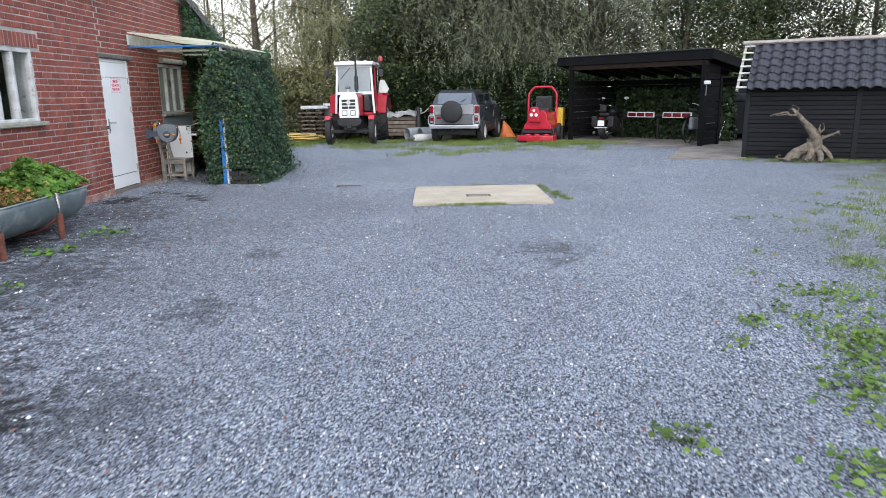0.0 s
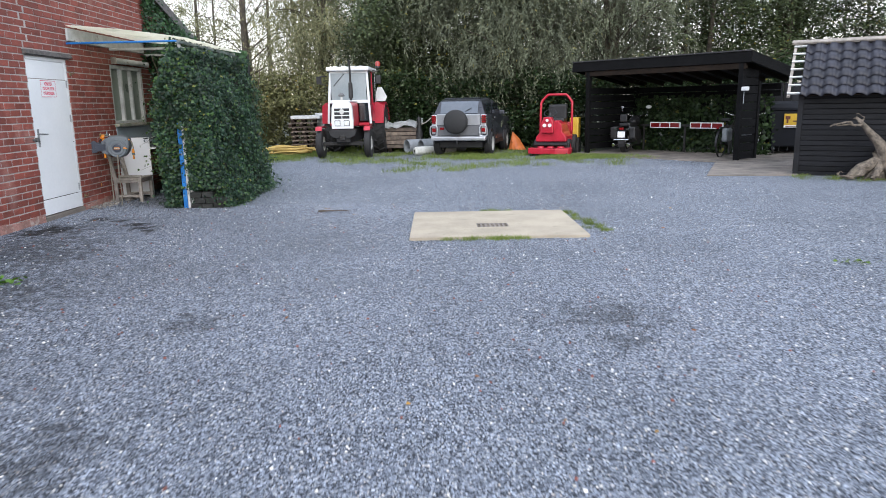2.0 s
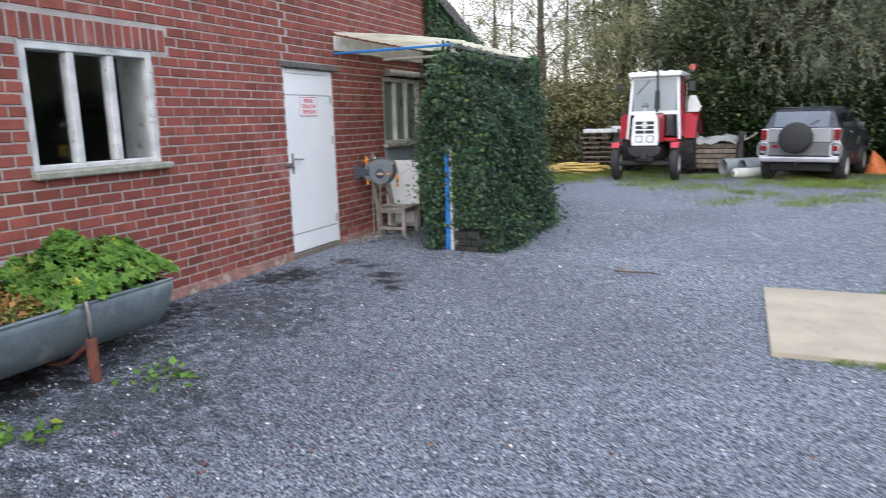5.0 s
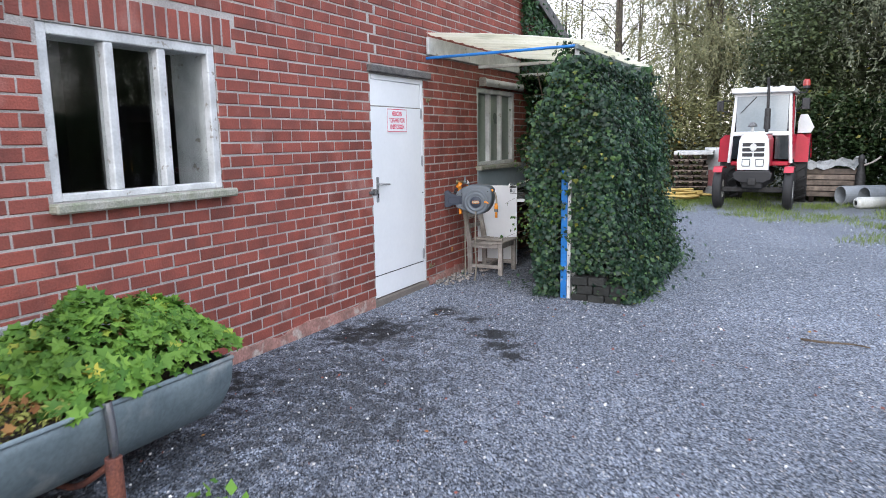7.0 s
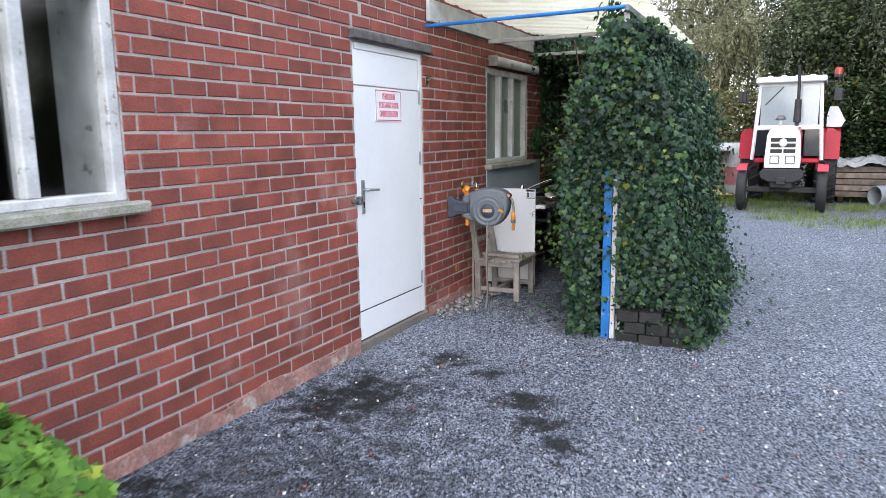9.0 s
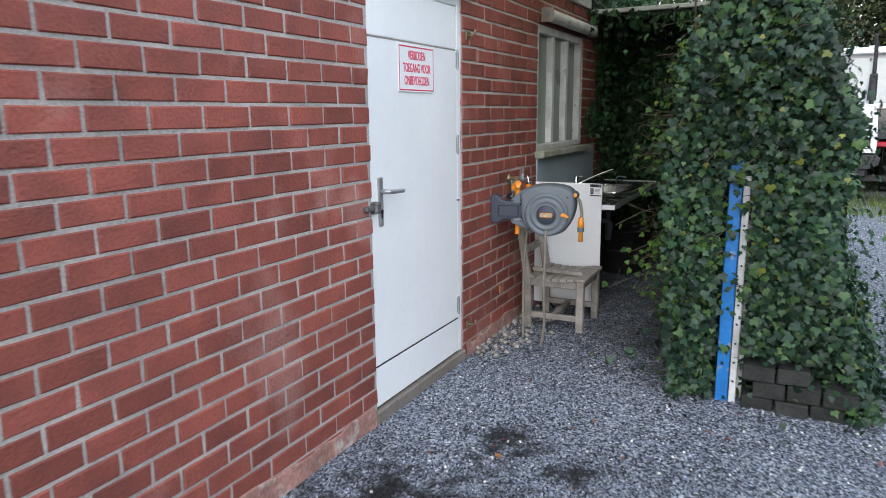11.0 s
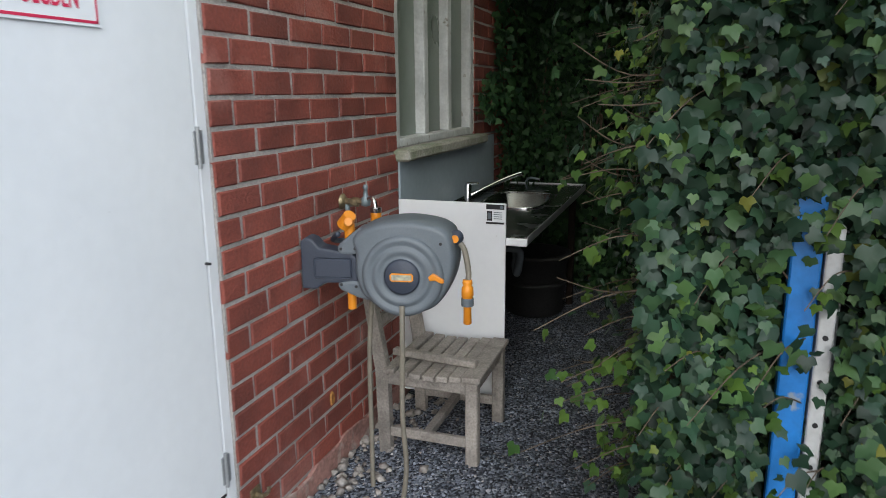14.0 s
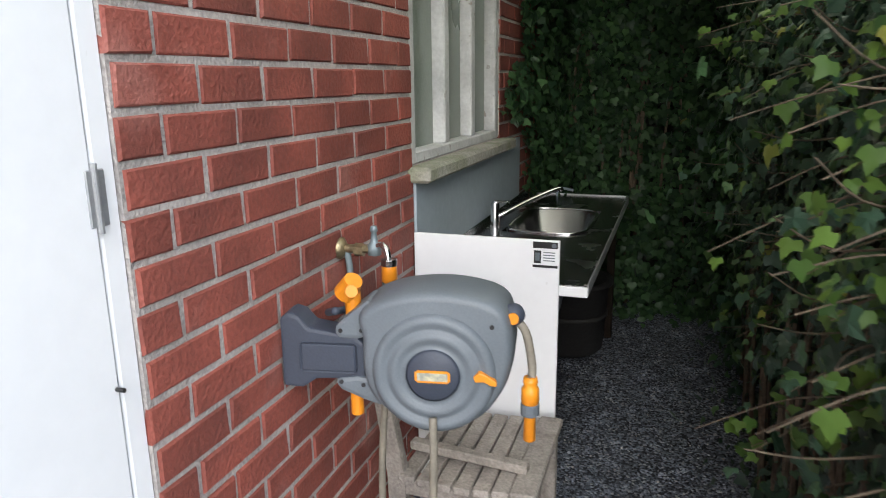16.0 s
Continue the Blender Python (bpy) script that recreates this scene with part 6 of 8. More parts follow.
def rim_mesh(r, w, deep=0.3):
    m = Matrix(((0, 0, 1, 0), (1, 0, 0, 0), (0, 1, 0, 0), (0, 0, 0, 1)))
    h = w / 2
    bm = lathe([(r, -h), (r * 0.9, -h), (r * 0.8, -h * deep), (r * 0.3, -h * deep * 0.7), (r * 0.26, -h * 0.8), (0, -h * 0.8)], 28, m)
    lathe([(r, h), (r * 0.9, h), (r * 0.8, h * deep), (r * 0.3, h * deep * 0.7), (r * 0.26, h * 0.8), (0, h * 0.8)], 28, m, bm)
    return bm


def wheel(parent, x, y, z, r, w, rim, lugs=0, hub=None, label=""):
    t = part("wheel", tyre(r, w, rim, lugs), M_RUBBER, parent, label or "black rubber tyre", smooth=lugs == 0)
    t.matrix_basis = Matrix.Translation((x, y, z))
    part("rim", rim_mesh(rim, w * 0.9), hub or M_HUB, t, "pale wheel rim", smooth=True)
    return t


def build_tractor():
    t = thing("tractor", "red and white farm tractor with glazed cab, parked on gravel", "tractor", pose(-1.84, 21.35, 0.0, 0, 0, -3))
    # local axes: x to the viewer's right, y from nose to tail
    for x in (-0.68, 0.68):
        wheel(t, x * 0.96, 0.0, 0.40, 0.40, 0.165, 0.19, 0)
        part("front_fender", prism([(-0.30, 0.36), (-0.26, 0.43), (-0.2, 0.47), (0.2, 0.47), (0.42, 0.42), (0.42, 0.41), (0.2, 0.455), (-0.2, 0.455), (-0.25, 0.42), (-0.29, 0.36)], 0.17, Matrix.Translation((x * 0.96 - 0.085, 0, 0.39)) @ Matrix(((0, 0, 1, 0), (1, 0, 0, 0), (0, 1, 0, 0), (0, 0, 0, 1)))), M_RED, t, "red front mudguard")
    for x in (-0.68, 0.68):
        wheel(t, x, 2.15, 0.70, 0.70, 0.40, 0.36, 18)
    part("front_axle", box(-0.6, 0.6, -0.06, 0.06, 0.34, 0.44, 0.015), M_IRON, t)
    part("chassis", box(-0.2, 0.2, -0.25, 2.2, 0.42, 0.78, 0.03), M_BLACKPL, t)
    part("axle_pivot", box(-0.12, 0.12, -0.1, 0.12, 0.36, 0.5, 0.02), M_IRON, t)
    wt = part("weight_bracket", prism([(-0.34, 0.62), (-0.36, 0.72), (-0.30, 0.78), (0.30, 0.78), (0.36, 0.72), (0.34, 0.62), (0.2, 0.55), (-0.2, 0.55)], 0.22, Matrix.Translation((0, -0.32, 0)) @ FACE_NY @ Matrix.Translation((0, 0, -0.22)), 0.012), M_BLACKPL, t, "dark cast front bracket")
    part("tow_hook", box(-0.08, 0.08, -0.36, -0.31, 0.5, 0.64, 0.015), M_IRON, wt)
    # bonnet: white nose, red flanks
    nose = prism([(-0.33, 0.80), (-0.34, 0.95), (-0.31, 1.38), (-0.27, 1.47), (-0.18, 1.53), (0.18, 1.53), (0.27, 1.47), (0.31, 1.38), (0.34, 0.95), (0.33, 0.80)], 0.16, Matrix.Translation((0, -0.30, 0)) @ FACE_NY @ Matrix.Translation((0, 0, -0.16)), 0.012)
    nose = part("bonnet_nose", nose, M_CABWHITE, t, "white bonnet nose")
    bm = prism([(-0.30, 0.85), (-0.305, 1.40), (-0.26, 1.49), (0.26, 1.49), (0.305, 1.40), (0.30, 0.85)], 1.0, Matrix.Translation((0, -0.14, 0)) @ FACE_NY @ Matrix.Translation((0, 0, -1.0)), 0.01)
    hood = part("bonnet", bm, M_RED, t, "red bonnet flank")
    part("bonnet_top", box(-0.27, 0.27, -0.28, 0.86, 1.495, 1.54, 0.02), M_CABWHITE, hood, "white bonnet top")
    bm = bmesh.new()
    for i, z in enumerate((1.30, 1.20, 1.10)):
        box(-0.235, -0.012, -0.307, -0.29, z - 0.035, z + 0.035, 0.004, bm)
        box(0.012, 0.235, -0.307, -0.29, z - 0.035, z + 0.035, 0.004, bm)
    part("grille", bm, M_BLACKPL, nose, "black grille slots")
    part("badge", cyl((0, -0.315, 1.25), (0, -0.295, 1.25), 0.075, seg=20, bevel=0.006), M_HUB, nose, "round plain metal badge")
    for x in (-0.145, 0.145):
        hl = part("headlight", box(x - 0.09, x + 0.09, -0.312, -0.295, 0.87, 1.02, 0.012), M_BLACKPL, nose)
        part("glass", box(x - 0.075, x + 0.075, -0.320, -0.310, 0.885, 1.005, 0.008), M_LAMP, hl)
    ex = part("exhaust", cyl((0.17, 0.25, 1.5), (0.17, 0.25, 1.66), 0.035, seg=14), M_IRON, t, "black upright exhaust")
    part("muffler", cyl((0.17, 0.25, 1.6), (0.17, 0.25, 2.02), 0.065, 0.055, 16, 0.02), M_IRON, ex)
    part("stack", tube([(0.17, 0.25, 2.0), (0.165, 0.25, 2.4), (0.15, 0.22, 2.62)], 0.028, 10), M_IRON, ex, smooth=True)
    ai = part("air_intake", cyl((-0.10, 0.3, 1.5), (-0.10, 0.3, 1.66), 0.03, seg=12), M_HUB, t)
    part("cap", lathe([(0, 0.09), (0.05, 0.08), (0.085, 0.03), (0.09, 0.0), (0.04, -0.01)], 18, Matrix.Translation((-0.10, 0.3, 1.66))), M_CATCH, ai, smooth=True)
    # cab
    yf, yr = 0.86, 2.35
    cab = part("cab_floor", box(-0.66, 0.66, yf, yr, 0.84, 0.93, 0.02), M_RED, t, "red cab floor and sill")
    pil = 0.055
    for s in (-1, 1):
        bm = tube([(s * 0.70, yf, 0.90), (s * 0.66, yf + 0.02, 1.45), (s * 0.60, yf + 0.12, 2.36)], pil * 0.75, 8)
        part("front_pillar", bm, M_CABWHITE, t, "white cab pillar")
        part("rear_pillar", tube([(s * 0.62, yr, 0.90), (s * 0.6, yr - 0.02, 2.36)], pil * 0.7, 8), M_CABWHITE, t)
        part("middle_pillar", tube([(s * 0.67, yf + 0.75, 0.92), (s * 0.62, yf + 0.78, 2.36)], pil * 0.55, 8), M_RED, t)
        part("side_window", box(s * 0.63 - 0.004, s * 0.63 + 0.004, yf + 0.12, yr - 0.05, 1.45, 2.32), M_CARGLASS, t, "dark side window")
        part("lower_window", box(s * 0.50 - 0.16, s * 0.50 + 0.16, yf + 0.0, yf + 0.012, 0.98, 1.46), M_CARGLASS, t, "dark lower front window")
        part("lower_side", box(s * 0.66 - 0.008, s * 0.66 + 0.008, yf + 0.08, yf + 0.75, 0.92, 1.42, 0.004), M_CARGLASS, t)
    part("windscreen", box(-0.58, 0.58, yf + 0.05, yf + 0.062, 1.56, 2.30, m=Matrix.Translation((0, 0, 0))), M_CABGLASS, t, "windscreen with a pale reflection in its colour")
    part("windscreen_rail", box(-0.66, 0.66, yf - 0.01, yf + 0.05, 1.47, 1.56, 0.012), M_CABWHITE, t)
    part("windscreen_head", box(-0.62, 0.62, yf + 0.08, yf + 0.14, 2.28, 2.38, 0.012), M_CABWHITE, t)
    part("rear_panel", box(-0.6, 0.6, yr - 0.02, yr, 0.92, 1.45, 0.006), M_RED, t)
    part("rear_window", box(-0.58, 0.58, yr - 0.012, yr - 0.004, 1.46, 2.32), M_CARGLASS, t)
    roof = part("cab_roof", box(-0.70, 0.70, yf - 0.06, yr + 0.06, 2.36, 2.47, 0.035, seg=3), M_CABWHITE, t, "white moulded cab roof")
    for x in (-0.42, -0.14, 0.14, 0.42):
        part("roof_rib", box(x - 0.06, x + 0.06, yf - 0.03, yr, 2.45, 2.492, 0.018), M_CABWHITE, roof)
    part("wiper", tube([(-0.12, yf + 0.04, 2.28), (-0.42, yf + 0.035, 1.95)], 0.009, 6), M_BLACKPL, t)
    part("seat", box(-0.22, 0.22, yf + 0.7, yf + 0.85, 1.1, 1.75, 0.05, seg=2), M_BLACKPL, t)
    st = part("steering_column", cyl((0.1, yf + 0.3, 1.0), (0.1, yf + 0.42, 1.45), 0.03, seg=10), M_BLACKPL, t)
    part("steering_wheel", lathe([(0.17, 0.0), (0.185, 0.012), (0.2, 0.0), (0.185, -0.012), (0.17, 0.0)], 24, Matrix.Translation((0.1, yf + 0.42, 1.46)) @ Matrix.Rotation(radians(25), 4, "X")), M_BLACKPL, st, smooth=True)
    be = part("beacon", cyl((0.78, yf + 0.55, 2.45), (0.78, yf + 0.55, 2.50), 0.07, seg=16), M_BLACKPL, t, "orange-red warning beacon")
    part("lens", lathe([(0.075, 0.0), (0.072, 0.1), (0.05, 0.135), (0, 0.14)], 18, Matrix.Translation((0.78, yf + 0.55, 2.50))), mat("beacon_red", (0.30, 0.03, 0.02), (0.24, 0.025, 0.02), 6, 0.25, 0, 0, 40, 0.05), be, smooth=True)
    part("beacon_arm", tube([(0.62, yf + 0.55, 2.38), (0.78, yf + 0.55, 2.36), (0.78, yf + 0.55, 2.45)], 0.014, 8), M_BLACKPL, t)
    mr = part("mirror_arm", tube([(-0.63, yf + 0.05, 1.98), (-0.8, yf, 2.02), (-0.82, yf, 2.2), (-0.62, yf + 0.08, 2.22)], 0.012, 8), M_BLACKPL, t)
    part("mirror", box(-0.9, -0.76, yf + 0.01, yf + 0.05, 2.0, 2.22, 0.015), M_BLACKPL, mr)
    mr = part("mirror_arm", tube([(0.64, yf + 0.3, 2.0), (0.8, yf + 0.35, 2.1)], 0.012, 8), M_BLACKPL, t)
    part("mirror", box(0.72, 0.88, yf + 0.33, yf + 0.37, 2.0, 2.24, 0.015), M_BLACKPL, mr)
    for s in (-1, 1):
        arc = [(math.cos(radians(a)), math.sin(radians(a))) for a in range(18, 163, 12)]
        pts = [(c * 0.78, s_ * 0.78) for c, s_ in arc] + [(c * 0.75, s_ * 0.75) for c, s_ in arc[::-1]]
        x0 = 0.50 if s > 0 else -0.90
        bm = prism(pts, 0.40, Matrix.Translation((x0, 2.15, 0.72)) @ Matrix(((0, 0, 1, 0), (1, 0, 0, 0), (0, 1, 0, 0), (0, 0, 0, 1))), 0.006)
        f = part("rear_fender", bm, M_RED, t, "red rear mudguard")
        part("fender_face", prism([(-0.74, -0.02), (-0.74, 0.35), (-0.5, 0.72), (0.2, 0.76), (0.7, 0.3), (0.7, -0.02)], 0.02, Matrix.Translation((s * 0.52 - 0.01, 2.15, 0.72)) @ Matrix(((0, 0, 1, 0), (1, 0, 0, 0), (0, 1, 0, 0), (0, 0, 0, 1)))), M_RED, f)
        part("front_plate", prism([(0.64, 0.9), (0.90, 0.9), (0.88, 1.4), (0.76, 1.5), (0.66, 1.5)] if s > 0 else [(-0.66, 1.5), (-0.76, 1.5), (-0.88, 1.4), (-0.90, 0.9), (-0.64, 0.9)], 0.02, Matrix.Translation((0, 1.40, 0)) @ FACE_NY), M_RED, f)
    for ob in t.children:
        if ob.name.split(".")[0] in ("cab_floor", "front_pillar", "rear_pillar", "middle_pillar", "side_window", "lower_window", "lower_side", "windscreen", "windscreen_rail", "windscreen_head", "rear_panel", "rear_window", "cab_roof"):
            for o in (ob, *ob.children):
                o.data.transform(Matrix.Diagonal((0.86, 1, 1, 1)))
    # the bonnet is narrower than the cab
    for ob in t.children:
        if ob.name.split(".")[0] in ("bonnet_nose", "bonnet"):
            for o in (ob, *ob.children_recursive):
                o.data.transform(Matrix.Diagonal((0.86, 1, 1, 1)))
    part("warning_plate", prism([(0.64, 1.52), (0.90, 1.52), (0.96, 1.64), (0.82, 1.92), (0.68, 1.92), (0.64, 1.76)], 0.03, Matrix.Translation((0, 1.9, 0)) @ FACE_NY), M_CABWHITE, t, "pale plate behind the cab")
    return t


build_tractor()


def build_car():
    c = thing("car", "silver and dark grey compact off-road car with covered spare wheel", "car", pose(1.44, 21.75, 0.0, 0, 0, -16))
    W = 0.755
    # local y: 0 at the rear axle, nose forward at +2.9
    side = [(-0.62, 0.50), (-0.64, 0.80), (-0.60, 1.12), (-0.44, 1.46), (-0.25, 1.53), (0.9, 1.55), (1.25, 1.50), (1.80, 1.12), (2.75, 1.0), (2.95, 0.85), (2.97, 0.48), (2.6, 0.36), (-0.35, 0.36)]
    fx = Matrix(((0, 0, 1, 0), (1, 0, 0, 0), (0, 1, 0, 0), (0, 0, 0, 1)))
    bm = bmesh.new()
    rings = []
    for x, inset in ((-W, 1.0), (-W + 0.06, 0.0), (W - 0.06, 0.0), (W, 1.0)):
        ring = []
        for y, z in side:
            tum = 0.20 * max(0.0, (z - 1.05) / 0.5)
            xx = math.copysign(abs(x) - tum, x)
            ring.append(bm.verts.new((xx, y * (1 - 0.012 * inset) + 0.01 * inset, z - 0.02 * inset)))
        rings.append(ring)
    n = len(side)
    for j in range(3):
        for i in range(n):
            bm.faces.new((rings[j][i], rings[j][(i + 1) % n], rings[j + 1][(i + 1) % n], rings[j + 1][i]))
    bm.faces.new(rings[0])
    bm.faces.new(rings[-1][::-1])
    bmesh.ops.recalc_face_normals(bm, faces=bm.faces)
    bmesh.ops.bevel(bm, geom=[e for e in bm.edges if e.calc_face_angle(0) > 0.5], offset=0.025, segments=2, affect="EDGES", profile=0.6)
    body = part("body", bm, M_CARGREY, c, "dark slate-grey bodywork")
    part("tailgate", box(-0.60, 0.60, -0.665, -0.635, 0.84, 1.13, 0.012), M_CARSILVER, c, "silver tailgate")
    part("tailgate_lower", box(-0.66, 0.66, -0.66, -0.63, 0.56, 0.83, 0.01), M_CARMID, c)
    rw = box(-0.52, 0.52, -0.012, 0.006, 0.0, 0.36, 0.006)
    bmesh.ops.transform(rw, matrix=Matrix.Translation((0, -0.60, 1.14)) @ Matrix.Rotation(radians(-25), 4, "X"), verts=rw.verts)
    rw = part("rear_window", rw, M_REARGLASS, c, "tinted rear window with sky reflection in its colour")
    part("wiper", tube([(0.18, -0.60, 1.2), (0.34, -0.56, 1.29)], 0.008, 6), M_BLACKPL, rw)
    for s in (-1, 1):
        part("quarter_panel", box(s * 0.68 - 0.075, s * 0.68 + 0.075, -0.66, -0.45, 0.60, 1.12, 0.03, seg=2), M_CARSILVER, c, "silver rear corner")
        part("tail_light", box(s * 0.69 - 0.055, s * 0.69 + 0.062, -0.675, -0.50, 0.88, 1.10, 0.015), M_TAIL, c, "ribbed red tail light")
        bm = bmesh.new()
        for i in range(4):
            box(s * 0.69 - 0.058, s * 0.69 + 0.066, -0.679, -0.52, 0.905 + i * 0.05, 0.915 + i * 0.05, 0, bm)
        part("light_bars", bm, M_CHROME, c)
        fr = part("bumper_frame", tube([(s * 0.60, -0.69, 0.56), (s * 0.60, -0.69, 0.80), (s * 0.77, -0.69, 0.80), (s * 0.775, -0.66, 0.56), (s * 0.60, -0.69, 0.56)], 0.018, 8), M_CARSILVER, c, "pale frame round the fog lamp")
        part("fog_lamp", box(s * 0.685 - 0.05, s * 0.685 + 0.05, -0.685, -0.64, 0.66, 0.76, 0.012), M_TAIL, fr)
        sw = part("side_window", box(s * 0.665 - 0.004, s * 0.665 + 0.004, -0.25, 0.45, 1.13, 1.42, m=Matrix.Translation((0, 0, 0))), M_CARGLASS, c, "dark side window")
        part("front_side_window", box(s * 0.668 - 0.004, s * 0.668 + 0.004, 0.55, 1.35, 1.13, 1.42), M_CARGLASS, c)
        part("door_mirror", box(s * 0.80 - 0.08, s * 0.80 + 0.08, 1.32, 1.42, 1.08, 1.21, 0.03, seg=2), M_CARGREY, c)
        part("door_handle", box(s * 0.76 - 0.012, s * 0.76 + 0.012, 0.5, 0.66, 1.0, 1.03, 0.006), M_CHROME, c)
        part("sill", box(s * 0.745 - 0.03, s * 0.745 + 0.03, 0.45, 1.75, 0.30, 0.42, 0.015), M_BLACKPL, c)
        for y in (0.0, 2.2):
            arc = [(0.40 * math.cos(radians(a)), 0.40 * math.sin(radians(a))) for a in range(0, 181, 15)]
            arc2 = [(0.34 * math.cos(radians(a)), 0.34 * math.sin(radians(a))) for a in range(180, -1, -15)]
            part("wheel_arch", prism(arc + arc2, 0.05, Matrix.Translation((s * 0.765 - 0.025, y, 0.33)) @ fx), M_BLACKPL, c)
            wheel(c, s * 0.715, y, 0.325, 0.325, 0.21, 0.2, 0, M_HUB)
    part("rear_bumper", box(-0.76, 0.76, -0.74, -0.58, 0.43, 0.54, 0.03, seg=2), M_CARSILVER, c, "pale silver rear bumper")
    tow = part("tow_bar", tube([(0, -0.6, 0.36), (0, -0.82, 0.36), (0, -0.84, 0.44)], 0.022, 8), M_IRON, c)
    cov = lathe([(0.0, -0.11), (0.27, -0.105), (0.315, -0.07), (0.325, 0.0), (0.315, 0.1), (0.2, 0.11)], 36, Matrix.Translation((-0.04, -0.80, 0.93)) @ Matrix(((1, 0, 0, 0), (0, 0, 1, 0), (0, -1, 0, 0), (0, 0, 0, 1))))
    part("spare_wheel_cover", cov, M_RUBBER, c, "black spare wheel cover", smooth=True)
    part("reflector", box(-0.52, -0.40, -0.672, -0.655, 0.72, 0.78, 0.004), M_TAIL, c)
    part("roof_panel", box(-0.50, 0.50, -0.2, 1.1, 1.535, 1.56, 0.012), M_CARGREY, c)
    part("underbody", box(-0.6, 0.6, -0.4, 2.7, 0.22, 0.4, 0.02), M_BLACKPL, c)


build_car()


def build_mower():
    m = thing("ride_on_mower", "bright red ride-on mower with roll bar and front deck", "mower", pose(3.74, 20.95, 0.0, 0, 0, -22))
    deck = part("mower_deck", prism([(-0.58, -0.22), (-0.54, -0.36), (-0.2, -0.44), (0.2, -0.44), (0.54, -0.36), (0.58, -0.22), (0.55, 0.12), (0.3, 0.3), (-0.3, 0.3), (-0.55, 0.12)], 0.15, Matrix.Translation((0, 0, 0.06)), 0.02), M_RED, m, "red cutting deck")
    for x in (-0.27, 0.0, 0.27):
        part("spindle_cover", cyl((x, -0.05, 0.2), (x, -0.05, 0.245), 0.1, 0.09, 18, 0.01), M_RED, deck)
    for x in (-0.47, 0.47):
        part("gauge_wheel", cyl((x - 0.03, -0.30, 0.075), (x + 0.03, -0.30, 0.075), 0.075, seg=18, bevel=0.01), M_RUBBER, deck)
    body = part("body", prism([(-0.42, 0.37), (-0.40, 0.50), (-0.30, 0.62), (-0.28, 0.80), (-0.2, 0.92), (0.2, 0.92), (0.28, 0.80), (0.30, 0.62), (0.40, 0.50), (0.42, 0.37)], 0.95, Matrix.Translation((0, -0.05, 0)) @ FACE_NY @ Matrix.Translation((0, 0, -0.95)), 0.02), M_RED, m, "red bodywork")
    hood = part("dash", prism([(-0.16, 0.60), (-0.17, 0.84), (-0.1, 1.02), (0.1, 1.02), (0.17, 0.84), (0.16, 0.60)], 0.22, Matrix.Translation((-0.08, -0.16, 0)) @ FACE_NY @ Matrix.Translation((0, 0, -0.22)), 0.02), M_RED, m, "red dash with two lamps")
    for x in (-0.15, -0.01):
        part("headlight", cyl((x, -0.185, 0.80), (x, -0.155, 0.80), 0.05, seg=18, bevel=0.006), M_LAMP, hood)
    part("badge", cyl((-0.08, -0.18, 0.93), (-0.08, -0.158, 0.93), 0.04, seg=16), M_LAMP, hood)
    part("seat_cushion", box(-0.22, 0.26, 0.35, 0.78, 0.88, 0.98, 0.04, seg=2), M_BLACKPL, m)
    sb = box(-0.25, 0.27, 0.68, 0.80, 0.92, 1.34, 0.055, seg=3)
    part("seat_back", sb, M_BLACKPL, m, "black padded seat back")
    part("steering_wheel", lathe([(0.15, 0), (0.165, 0.012), (0.18, 0), (0.165, -0.012), (0.15, 0)], 24, Matrix.Translation((-0.06, 0.12, 1.12)) @ Matrix.Rotation(radians(35), 4, "X")), M_BLACKPL, m, smooth=True)
    part("steering_column", cyl((-0.06, 0.04, 0.98), (-0.06, 0.12, 1.12), 0.025, seg=10), M_BLACKPL, m)
    part("roll_bar", tube([(-0.43, 0.55, 0.55), (-0.43, 0.58, 1.30), (-0.40, 0.60, 1.43), (-0.26, 0.60, 1.58), (-0.2, 0.60, 1.60), (0.2, 0.60, 1.60), (0.28, 0.60, 1.58), (0.40, 0.60, 1.43), (0.43, 0.58, 1.30), (0.43, 0.55, 0.55)], 0.033, 10), M_RED, m, "red steel roll bar", smooth=True)
    for x in (-0.40, 0.40):
        wheel(m, x, 0.22, 0.22, 0.22, 0.17, 0.1, 0, M_RED)
        wheel(m, x, 0.98, 0.26, 0.26, 0.2, 0.12, 0, M_RED)
    part("footboard", box(-0.46, 0.46, -0.12, 0.3, 0.27, 0.345, 0.01), M_BLACKPL, m)
    part("engine_cover", box(-0.32, 0.32, 0.85, 1.2, 0.4, 0.86, 0.05, seg=2), M_RED, m)
    y = thing("yellow_container", "yellow plastic container behind the mower", "container", pose(4.56, 21.9, 0.0, 0, 0, -20))
    part("tank", box(-0.13, 0.13, -0.2, 0.2, 0.42, 0.98, 0.05, seg=2), M_YELLOW, y)
    part("frame", box(-0.14, 0.14, -0.21, 0.21, 0.0, 0.42, 0.01), M_IRON, y)
    part("cap", cyl((0, 0, 0.98), (0, 0, 1.02), 0.05, seg=14), M_BLACKPL, y)


build_mower()


